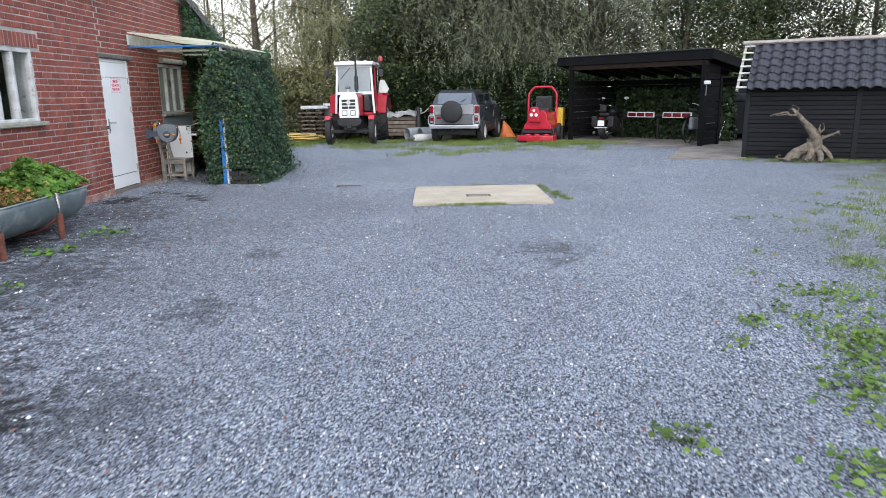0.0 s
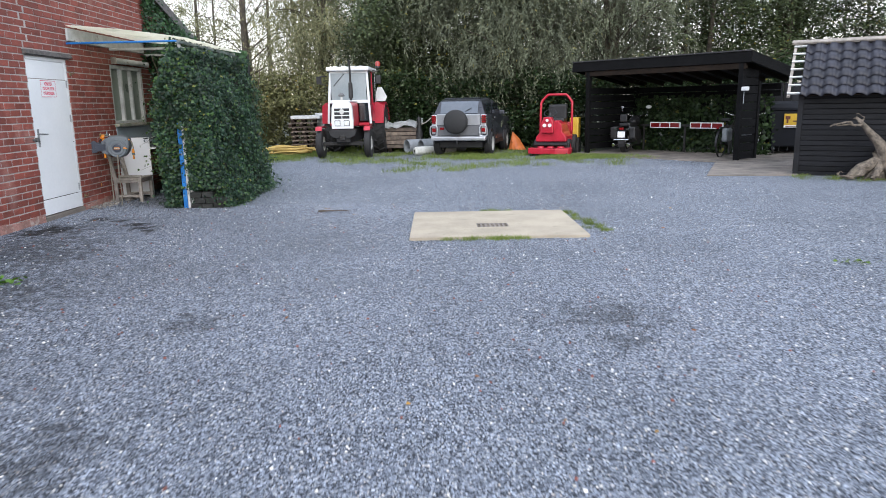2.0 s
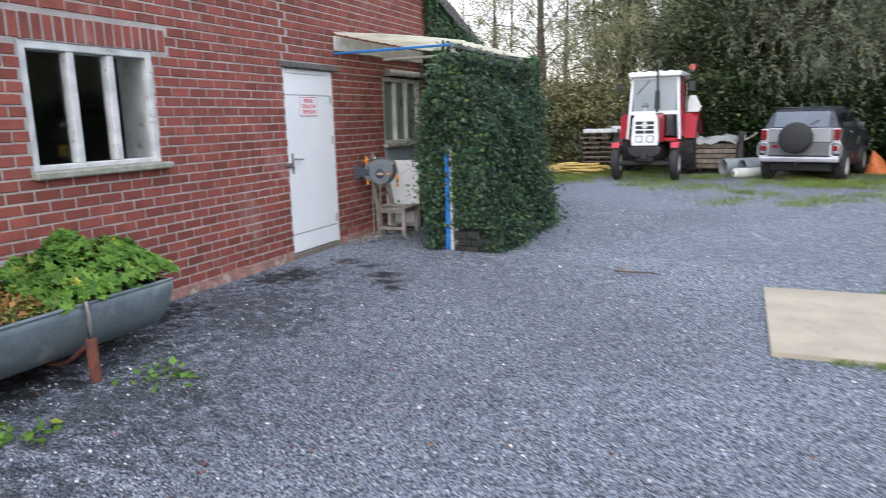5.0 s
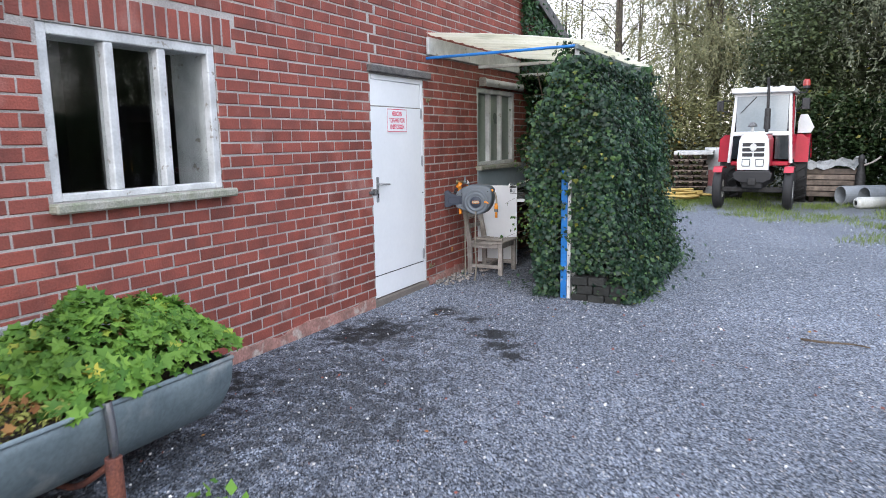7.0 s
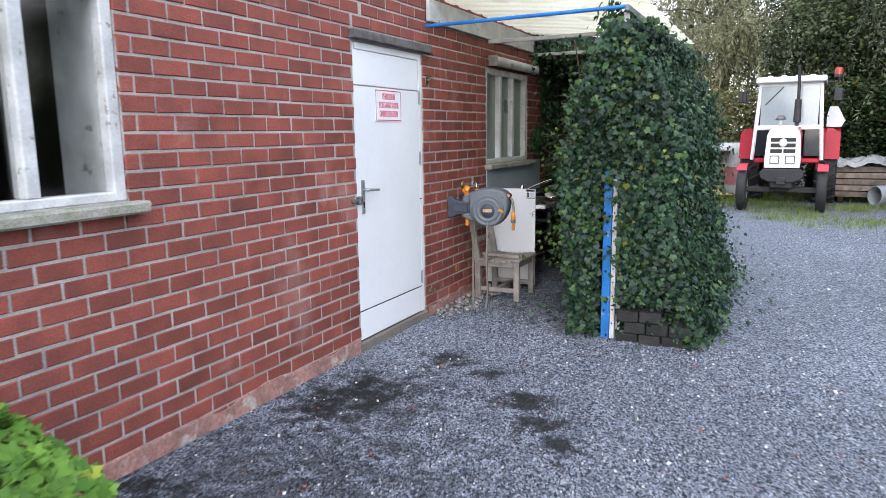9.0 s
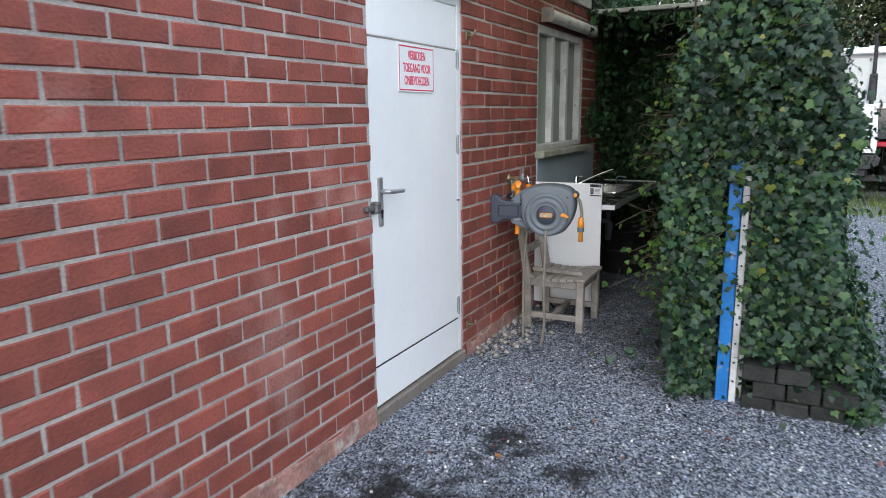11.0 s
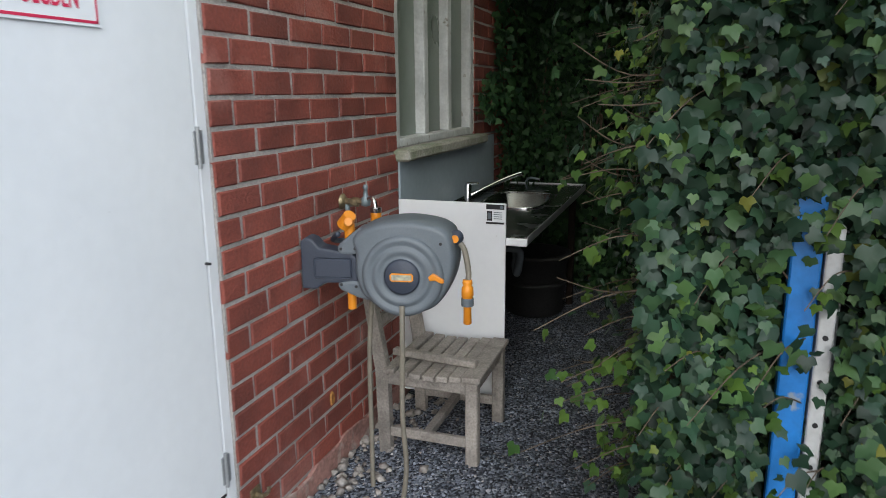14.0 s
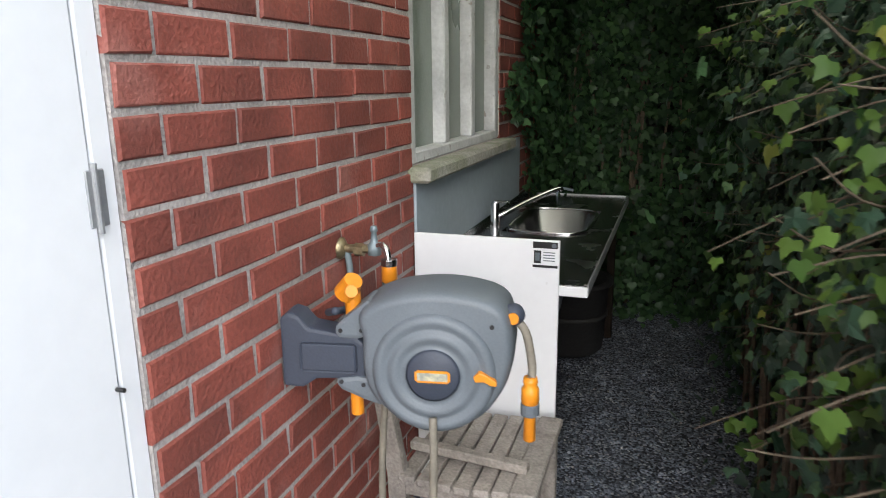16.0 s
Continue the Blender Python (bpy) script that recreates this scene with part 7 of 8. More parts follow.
# ---- carport ----
def build_carport():
    base = pose(4.80, 21.37, 0.0, 0, 0, -49.4)
    c = thing("carport", "open black timber lean-to shelter with flat felt roof", "shelter", base)
    L, D = 4.22, 2.3
    for x in (0.0, L):
        part("front_post", box(x - 0.055, x + 0.055, -0.05, 0.06, -0.05, 2.22, 0.006), M_BLACKWOOD, c)
        part("rear_post", box(x - 0.05, x + 0.05, (D if x == 0 else 0.9) - 0.1, D if x == 0 else 0.9, -0.05, 1.8, 0.006), M_BLACKWOOD, c)
    part("rear_post", box(L / 2 - 0.05, L / 2 + 0.05, D - 0.1, D, -0.05, 1.8, 0.006), M_BLACKWOOD, c)
    rot = Matrix.Rotation(radians(-8.5), 4, "X")
    roof = part("roof_deck", box(-0.5, L + 0.2, -0.36, D, 2.28, 2.34, 0.006, m=rot), M_ROOF, c, "bitumen felt roof")
    part("fascia", box(-0.52, L + 0.22, -0.40, -0.365, 2.16, 2.42, 0.006, m=rot), M_BLACKWOOD, c, "black fascia board")
    part("fascia_trim", box(-0.53, L + 0.23, -0.42, -0.39, 2.405, 2.435, 0.006, m=rot), M_ROOF, c, "worn felt-covered top trim")
    part("side_fascia", box(L + 0.20, L + 0.23, -0.38, D, 2.18, 2.42, 0.006, m=rot), M_BLACKWOOD, c)
    part("side_fascia", box(-0.53, -0.50, -0.38, D, 2.18, 2.42, 0.006, m=rot), M_BLACKWOOD, c)
    for i in range(8):
        x = 0.1 + i * (L - 0.2) / 7
        part("rafter", box(x - 0.03, x + 0.03, -0.34, D - 0.02, 2.16, 2.278, 0.004, m=rot), M_BROWNWOOD, c)
    part("front_beam", box(-0.1, L + 0.1, -0.04, 0.05, 2.06, 2.19, 0.006), M_BROWNWOOD, c)
    for i in range(9):
        z = 0.12 + i * 0.185
        part("side_board", box(-0.02, 0.005, 0.06, D - 0.1, z, z + 0.155, 0.003), M_BLACKWOOD, c)
    for i in range(2):
        part("back_board", box(0.05, L - 0.05, D - 0.12, D - 0.1, 1.46 + i * 0.16, 1.605 + i * 0.16, 0.003), M_BLACKWOOD, c)
    for i in range(11):
        z = 0.04 + i * 0.185
        part("side_board", box(L - 0.005, L + 0.02, 0.06, 0.8, z, z + 0.168, 0.003), M_BLACKWOOD, c)
    slab = part("carport_floor", box(-0.3, L + 0.9, -0.55, D + 0.5, -0.06, 0.025, 0.01), M_PAVE)
    slab.matrix_world = base
    tagged(slab, "stained concrete floor under the shelter", "floor", kind="structure")
    fl = thing("shelter_lamp", "white lamp on the shelter post", "lamp", base @ Matrix.Translation((L + 0.12, -0.02, 1.62)))
    part("housing", box(-0.075, 0.075, -0.06, 0.03, -0.04, 0.05, 0.02, seg=2), M_CABWHITE, fl)
    part("stem", cyl((-0.03, 0, -0.05), (-0.03, 0, -0.32), 0.009, seg=10), M_PVC, fl)
    # a rail with two framed boards
    for a in (0.95, 2.15):
        b = thing("barrier_board", "white-framed dark red reflector board on a black rail", "board", base @ Matrix.Translation((a, 1.55, 0.66)), "boards on the rail")
        part("frame", box(0, 0.92, 0, 0.03, 0, 0.16, 0.004), M_WHITE, b)
        for i in range(3):
            part("panel", box(0.03 + i * 0.295, 0.295 + i * 0.295, -0.004, 0.004, 0.025, 0.135, 0.002), M_TAIL, b)
    rail = thing("rack_rail", "black steel rail on short posts in the shelter", "rail", base @ Matrix.Translation((0.6, 1.6, 0.0)))
    part("bar", box(0, 2.7, 0, 0.04, 0.70, 0.76, 0.006), M_IRON, rail)
    for x in (0.1, 1.35, 2.6):
        part("post", box(x, x + 0.05, 0, 0.04, 0.0, 0.70, 0.004), M_IRON, rail)
    iv = []
    for _ in range(2600):
        iv.append((rng.uniform(0.2, L - 0.1), 1.95 + 0.12 * rng.normal(), rng.uniform(0.0, 1.5) ** 1.3 * 0.9))
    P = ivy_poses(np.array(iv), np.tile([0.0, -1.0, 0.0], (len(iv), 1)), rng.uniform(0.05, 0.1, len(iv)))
    # the shelter's inner shade is put into this ivy by its dark leaf
    ob = scatter("shelter_ivy", IVY_V, IVY_F, P, M_SHADELEAF)
    ob.matrix_world = base
    tagged(ob, "shaded ivy growing along the back of the shelter", "ivy", kind="stuff")
    return base


CP = build_carport()


def build_motorcycle():
    m = thing("motorcycle", "black touring motorcycle seen from behind with white number plate", "motorcycle", CP @ pose(0.8, 0.45, 0.0, 0, 0, 18))
    for y, nm in ((0.0, "rear"), (1.4, "front")):
        w = wheel(m, 0, y + 0.3, 0.31, 0.31, 0.14, 0.2, 0, M_CHROME)
    part("frame", tube([(0, 0.3, 0.31), (0, 0.6, 0.5), (0, 1.2, 0.75), (0, 1.7, 0.31)], 0.04, 8), M_IRON, m)
    part("engine", box(-0.2, 0.2, 0.75, 1.25, 0.2, 0.62, 0.06, seg=2), M_IRON, m)
    part("rear_mudguard", prism([(0.36 * math.cos(radians(a)), 0.36 * math.sin(radians(a))) for a in range(20, 201, 15)] + [(0.33 * math.cos(radians(a)), 0.33 * math.sin(radians(a))) for a in range(200, 19, -15)], 0.18, Matrix.Translation((-0.09, 0.3, 0.31)) @ Matrix(((0, 0, 1, 0), (1, 0, 0, 0), (0, 1, 0, 0), (0, 0, 0, 1)))), M_BLACKPL, m)
    part("tank", lathe([(0, 0.35), (0.1, 0.3), (0.15, 0.15), (0.14, 0), (0.08, -0.12), (0, -0.14)], 18, Matrix.Translation((0, 1.05, 0.82)) @ Matrix.Rotation(radians(-80), 4, "X")), M_BLACKPL, m, smooth=True)
    part("seat", box(-0.15, 0.15, 0.2, 0.9, 0.72, 0.82, 0.04, seg=2), M_BLACKPL, m)
    part("backrest", box(-0.1, 0.1, 0.1, 0.15, 0.85, 1.05, 0.03, seg=2), M_BLACKPL, m)
    for s in (-1, 1):
        part("side_case", box(s * 0.25 - 0.09, s * 0.25 + 0.09, 0.05, 0.5, 0.4, 0.72, 0.04, seg=2), M_BLACKPL, m)
        part("indicator", cyl((s * 0.16, -0.02, 0.66), (s * 0.16, 0.04, 0.66), 0.03, seg=14), M_CHROME, m)
        part("handlebar", tube([(0, 1.3, 0.95), (s * 0.25, 1.25, 1.02), (s * 0.38, 1.05, 1.0)], 0.015, 8), M_CHROME, m, smooth=True)
        a = part("mirror_stem", tube([(s * 0.3, 1.2, 1.0), (s * 0.36, 1.2, 1.12), (s * 0.38, 1.18, 1.2)], 0.008, 6), M_CHROME, m)
        part("mirror", lathe([(0, 0.02), (0.06, 0.018), (0.07, 0.0), (0, -0.006)], 18, Matrix.Translation((s * 0.38, 1.18, 1.23)) @ Matrix.Rotation(radians(90), 4, "X") @ Matrix.Diagonal((1.2, 0.7, 1, 1))), M_LAMP if s > 0 else M_CHROME, a, smooth=True)
        part("exhaust", cyl((s * 0.2, -0.1, 0.24), (s * 0.18, 0.8, 0.28), 0.045, seg=14, bevel=0.005), M_CHROME, m)
    part("number_plate", box(-0.1, 0.1, -0.07, -0.06, 0.44, 0.6, 0.004), M_WHITE, m, "plain pale number plate")
    part("tail_light", box(-0.06, 0.06, -0.06, -0.02, 0.64, 0.70, 0.01), M_TAIL, m)
    part("rear_bar", tube([(-0.2, -0.06, 0.38), (0.2, -0.06, 0.38)], 0.018, 8), M_CHROME, m)
    part("headlamp", lathe([(0, 0.1), (0.06, 0.08), (0.09, 0.0), (0.08, -0.04), (0, -0.05)], 18, Matrix.Translation((0, 1.45, 0.92)) @ Matrix.Rotation(radians(90), 4, "X")), M_BLACKPL, m, smooth=True)


build_motorcycle()


def build_bicycle():
    b = thing("bicycle", "black city bicycle parked upright in the shelter", "bicycle", CP @ pose(3.45, 0.75, 0.0, 0, 0, 8), "bicycles in the shelter")
    for y in (0.0, 1.05):
        t = part("wheel", lathe([(0.325, -0.018), (0.345, -0.01), (0.348, 0.0), (0.345, 0.01), (0.325, 0.018), (0.322, 0)], 36, Matrix.Translation((0, y, 0.345)) @ Matrix(((0, 0, 1, 0), (1, 0, 0, 0), (0, 1, 0, 0), (0, 0, 0, 1)))), M_RUBBER, b, smooth=True)
        bm = bmesh.new()
        for i in range(12):
            a = math.pi * 2 * i / 12
            cyl((0, y, 0.345), (0, y + 0.325 * math.cos(a), 0.345 + 0.325 * math.sin(a)), 0.002, seg=4, bm=bm)
        ob = part("spokes", bm, M_CHROME, t)
        ob["kind"] = "stuff"
        part("mudguard", prism([(0.37 * math.cos(radians(a)), 0.37 * math.sin(radians(a))) for a in range(10, 191, 15)] + [(0.36 * math.cos(radians(a)), 0.36 * math.sin(radians(a))) for a in range(190, 9, -15)], 0.05, Matrix.Translation((-0.025, y, 0.345)) @ Matrix(((0, 0, 1, 0), (1, 0, 0, 0), (0, 1, 0, 0), (0, 0, 0, 1)))), M_BLACKPL, b)
    for p in ([(0, 0, 0.345), (0, 0.42, 0.3)], [(0, 0.42, 0.3), (0, 0.3, 0.85)], [(0, 0.42, 0.3), (0, 0.85, 0.75)], [(0, 0, 0.345), (0, 0.32, 0.75)], [(0, 0.34, 0.6), (0, 0.86, 0.85)], [(0, 1.05, 0.345), (0, 0.84, 0.95)]):
        part("tube", tube(p, 0.016, 8), M_BLACKPL, b)
    part("handlebar", tube([(-0.28, 0.6, 1.05), (-0.2, 0.82, 1.07), (0, 0.84, 1.0), (0.2, 0.82, 1.07), (0.28, 0.6, 1.05)], 0.012, 8), M_CHROME, b, smooth=True)
    part("saddle", prism([(-0.1, 0.0), (-0.1, 0.1), (-0.03, 0.26), (0.03, 0.26), (0.1, 0.1), (0.1, 0.0)], 0.06, Matrix.Translation((0, 0.2, 0.88)), 0.015), M_BLACKPL, b)
    part("carrier", box(-0.07, 0.07, -0.25, 0.25, 0.72, 0.74, 0.004), M_IRON, b)
    part("pannier", box(0.07, 0.2, -0.2, 0.18, 0.4, 0.72, 0.03), M_PVC, b, "pale grey pannier")
    part("rear_light", box(-0.03, 0.03, -0.29, -0.26, 0.70, 0.76, 0.008), M_TAIL, b)
    copy_thing(b, CP @ pose(3.9, 0.85, 0.0, 0, 0, 4))


build_bicycle()


# ---- black shed ----
def build_shed():
    base = pose(7.33, 15.1, 0.0, 0, 0, -30)
    s = thing("shed", "black tarred clapboard shed with dark glazed pantile roof", "shed", base)
    L, D, H = 4.6, 2.4, 1.48
    part("core", prism([(0.02, -0.05), (L, -0.05), (L, H), (0.02, H)], D, Matrix.Translation((0, 0.03, 0)) @ FACE_NY @ Matrix.Translation((0, 0, -D))), M_BLACKWOOD, s)
    n = 16
    h = (H + 0.02) / n
    for i in range(n):
        z = i * h - 0.01
        for a, b in ((0.0, 2.05), (2.056, L)):
            bm = box(a, b, -0.016, 0.006, 0, h - 0.01, 0.003)
            bmesh.ops.transform(bm, matrix=Matrix.Translation((0, 0.0, z)) @ Matrix.Rotation(radians(4), 4, "X"), verts=bm.verts)
            part("clapboard", bm, M_SHEDWOOD, s)
        bm = box(-0.016, 0.006, 0.03, D, 0, h - 0.013, 0.003)
        bmesh.ops.transform(bm, matrix=Matrix.Translation((0.0, 0.0, z)) @ Matrix.Rotation(radians(-4), 4, "Y"), verts=bm.verts)
        part("clapboard", bm, M_SHEDWOOD, s)
    part("corner_board", box(-0.03, 0.06, -0.035, -0.012, -0.03, H, 0.004), M_SHEDWOOD, s)
    part("joint_board", box(2.0, 2.1, -0.035, -0.012, -0.03, H, 0.004), M_SHEDWOOD, s)
    # roof: front slope with tiles, a strip of bare battens at the end
    slope, run = radians(41), 1.10
    up = Matrix.Translation((0, -0.24, H - 0.02)) @ Matrix.Rotation(slope, 4, "X")
    part("roof_deck", box(-0.02, L + 0.2, 0.02, run / math.cos(slope), -0.05, -0.03, 0, m=up), M_BROWNWOOD, s)
    back = Matrix.Translation((0, -0.24 + 2 * run, H - 0.02)) @ Matrix.Rotation(-slope, 4, "X")
    part("roof_back", box(-0.02, L + 0.2, -run / math.cos(slope), -0.02, -0.05, 0.0, 0, m=back), M_ROOF, s)
    part("gable", prism([(0.03, H - 0.1), (D - 0.2, H - 0.1), (run - 0.2, H + 0.85)], 0.02, Matrix(((0, 0, 1, 0), (1, 0, 0, 0), (0, 1, 0, 0), (0, 0, 0, 1)))), M_SHEDWOOD, s)
    for i in range(7):
        d = 0.04 + i * 0.222
        part("batten", box(-0.22, 0.01, d, d + 0.035, -0.028, 0.0, 0.003, m=up), M_WHITE_OLD, s, "bare pale roof batten")
    part("rafter", box(-0.22, -0.17, 0.0, run / math.cos(slope), -0.075, -0.03, 0.003, m=up), M_WEATHERED, s)
    # pantiles
    tw, th = 0.235, 0.24
    bm = bmesh.new()
    cols, rows_ = 12, 2
    grid = []
    for j in range(rows_ + 1):
        row = []
        for i in range(cols + 1):
            u = i / cols
            z = 0.028 * math.sin(u * 2 * math.pi * 1.0 + 2.6) + 0.012 * math.sin(u * 4 * math.pi)
            row.append((u * (tw + 0.02), j / rows_ * (th + 0.05), z + 0.03 - 0.022 * j / rows_))
        grid.append(row)
    top = [[bm.verts.new(p) for p in row] for row in grid]
    bot = [[bm.verts.new((p[0], p[1], p[2] - 0.016)) for p in row] for row in grid]
    for j in range(rows_):
        for i in range(cols):
            bm.faces.new((top[j][i], top[j][i + 1], top[j + 1][i + 1], top[j + 1][i]))
    for i in range(cols):
        bm.faces.new((bot[0][i], bot[0][i + 1], top[0][i + 1], top[0][i]))
    for j in range(rows_):
        bm.faces.new((top[j][0], top[j + 1][0], bot[j + 1][0], bot[j][0]))
    bm.normal_update()
    me = bpy.data.meshes.new("roof_tile")
    bm.to_mesh(me)
    bm.free()
    me.materials.append(M_TILE)
    me.polygons.foreach_set("use_smooth", [True] * len(me.polygons))
    r = random.Random(6)
    for j in range(6):
        for i in range(20):
            ob = new("roof_tile", me)
            ob.parent = s
            ob.matrix_basis = up @ Matrix.Translation((0.0 + i * tw, -0.03 + j * th * 0.98, 0.0 + r.uniform(-0.003, 0.003))) @ Matrix.Rotation(radians(r.uniform(-0.8, 0.8)), 4, "Z")
    rd = run / math.cos(slope)
    part("ridge_board", box(-0.26, L + 0.2, rd - 0.05, rd + 0.04, 0.0, 0.06, 0.012, m=up), M_WEATHERED, s, "weathered wooden ridge board")
    # pavement beside the shed
    pv = part("pavement", prism([(5.7, 15.1), (7.3, 14.95), (7.6, 15.3), (8.8, 17.3), (11.2, 20.4), (8.6, 21.2), (7.3, 18.6)], 0.07, Matrix.Translation((0, 0, -0.045))), M_PAVE)
    tagged(pv, "stained concrete apron between shed and shelter", "pavement", kind="structure")
    fence = thing("board_fence", "dark board fence behind the bin", "fence", pose(8.3, 21.3, 0, 0, 0, -20))
    for i in range(14):
        part("board", box(i * 0.2, i * 0.2 + 0.185, 0, 0.025, -0.02, 1.8, 0.004), M_SHEDWOOD, fence)
    part("rail", box(0, 2.8, 0.025, 0.06, 1.4, 1.5, 0.003), M_SHEDWOOD, fence)


build_shed()


M_BIN = mat("dark_navy_bin_plastic", (0.009, 0.0105, 0.015), (0.007, 0.008, 0.011), 4, 0.65, 0, 0.08, 90, 0.1, spec=0.2)


def build_bin():
    b = thing("waste_container", "large dark grey wheeled waste container with yellow plate", "waste bin", pose(9.7, 19.75, 0.02, 0, 0, -22))
    part("body", prism([(-0.62, 1.09), (-0.55, 0.18), (0.55, 0.18), (0.62, 1.09)][::-1], 0.85, FACE_NY @ Matrix.Translation((0, 0, -0.85)), 0.03), M_BIN, b)
    part("rim", box(-0.67, 0.67, -0.03, 0.9, 1.07, 1.13, 0.02), M_BIN, b)
    part("lid", prism([(-0.03, 1.13), (0.9, 1.13), (0.9, 1.2), (0.45, 1.31), (0.1, 1.25)], 1.32, Matrix.Translation((-0.66, 0, 0)) @ Matrix(((0, 0, 1, 0), (1, 0, 0, 0), (0, 1, 0, 0), (0, 0, 0, 1))), 0.02), M_BIN, b, "dark blue-grey lid")
    for x in (-0.5, 0.5):
        for y in (0.1, 0.75):
            w = part("castor", cyl((x - 0.025, y, 0.08), (x + 0.025, y, 0.08), 0.08, seg=18, bevel=0.01), M_RUBBER, b)
            part("fork", box(x - 0.04, x + 0.04, y - 0.03, y + 0.03, 0.1, 0.2, 0.006), M_ZINC, w)
    pl = part("plate", box(-0.30, 0.20, -0.052, -0.045, 0.66, 1.0, 0.003), M_YELLOW, b, "yellow plate with unreadable dark print")
    part("plate_base", box(-0.30, 0.20, -0.056, -0.0525, 0.66, 0.72), M_WHITE, pl)
    bm = box(-0.27, -0.16, -0.056, -0.053, 0.86, 0.94)
    box(-0.24, -0.2, -0.056, -0.053, 0.77, 0.86, 0, bm)
    box(-0.1, 0.12, -0.056, -0.053, 0.80, 0.83, 0, bm)
    box(-0.26, 0.16, -0.059, -0.0565, 0.68, 0.70, 0, bm)
    part("print", bm, M_RUST, pl)


build_bin()


# ---- things along the wood's edge ----
M_PALLET = mat("dirty_pallet_wood", (0.19, 0.15, 0.12), (0.09, 0.072, 0.058), 9, 0.9, 0, 0.5, 80, 0.25, 0.3)


def build_pallets():
    p = thing("pallet", "weathered grey wooden pallet in a stack", "pallet", pose(-3.45, 24.1, 0.0, 0, 0, 6), "stack of pallets")
    for y in (-0.38, 0.0, 0.38):
        part("runner", box(-0.39, 0.39, y - 0.05, y + 0.05, 0.0, 0.022, 0.003), M_PALLET, p)
        for x in (-0.33, 0.0, 0.33):
            part("block", box(x - 0.06, x + 0.06, y - 0.05, y + 0.05, 0.022, 0.10, 0.003), M_BROWNWOOD, p)
    for i in range(7):
        x = -0.38 + i * 0.115
        part("deck_board", box(x, x + 0.075, -0.42, 0.42, 0.105, 0.127, 0.003), M_PALLET, p)
    for x in (-0.33, 0.0, 0.33):
        part("stringer", box(x - 0.055, x + 0.055, -0.42, 0.42, 0.10, 0.105, 0), M_PALLET, p)
    r = random.Random(9)
    for i in range(1, 8):
        copy_thing(p, pose(-3.45 + r.uniform(-0.06, 0.06), 24.1 + r.uniform(-0.05, 0.05), i * 0.129, 0, 0, 6 + r.uniform(-4, 4)))
    sheet = part("white_board", box(-0.45, 0.45, -0.4, 0.4, 0, 0.09, 0.006), M_WHITE_OLD)
    sheet.matrix_world = pose(-3.35, 24.1, 1.035, 0, 0, 3)
    tagged(sheet, "white slab of insulation board on the pallets", "board")
    pr = thing("printed_panel", "white and faded red panel leaning beside the pallets", "panel", pose(-2.86, 24.3, 0, -5, 0, -12))
    part("sheet", box(-0.32, 0.32, 0, 0.03, 0.0, 1.2, 0.004), M_WHITE_OLD, pr)
    part("red_band", box(-0.2, 0.25, -0.004, -0.001, 0.25, 0.65), mat("faded_red_print", (0.5, 0.2, 0.2), (0.4, 0.16, 0.16), 4, 0.6, 0, 0, 40, 0.1), pr)
    M_HY = mat("yellow_hose", (0.50, 0.36, 0.11), (0.4, 0.28, 0.08), 8, 0.6, 0, 0.1, 60, 0.12)
    h = thing("hose_heap", "heap of tangled yellow drainage hose on the grass", "hose")
    r = random.Random(12)
    for k in range(9):
        pts = []
        cx, cy, R = -3.55 + r.uniform(-0.25, 0.25), 22.9 + r.uniform(-0.5, 0.5), r.uniform(0.35, 0.75)
        for i in range(14):
            a = i * 0.75 + k
            pts.append((cx + R * math.cos(a) * r.uniform(0.75, 1.1), cy + 0.6 * R * math.sin(a) * r.uniform(0.75, 1.1), 0.03 + 0.022 * k + r.uniform(0, 0.05)))
        part("coil", tube(pts, 0.022, 6), M_HY, h, smooth=True)


build_pallets()


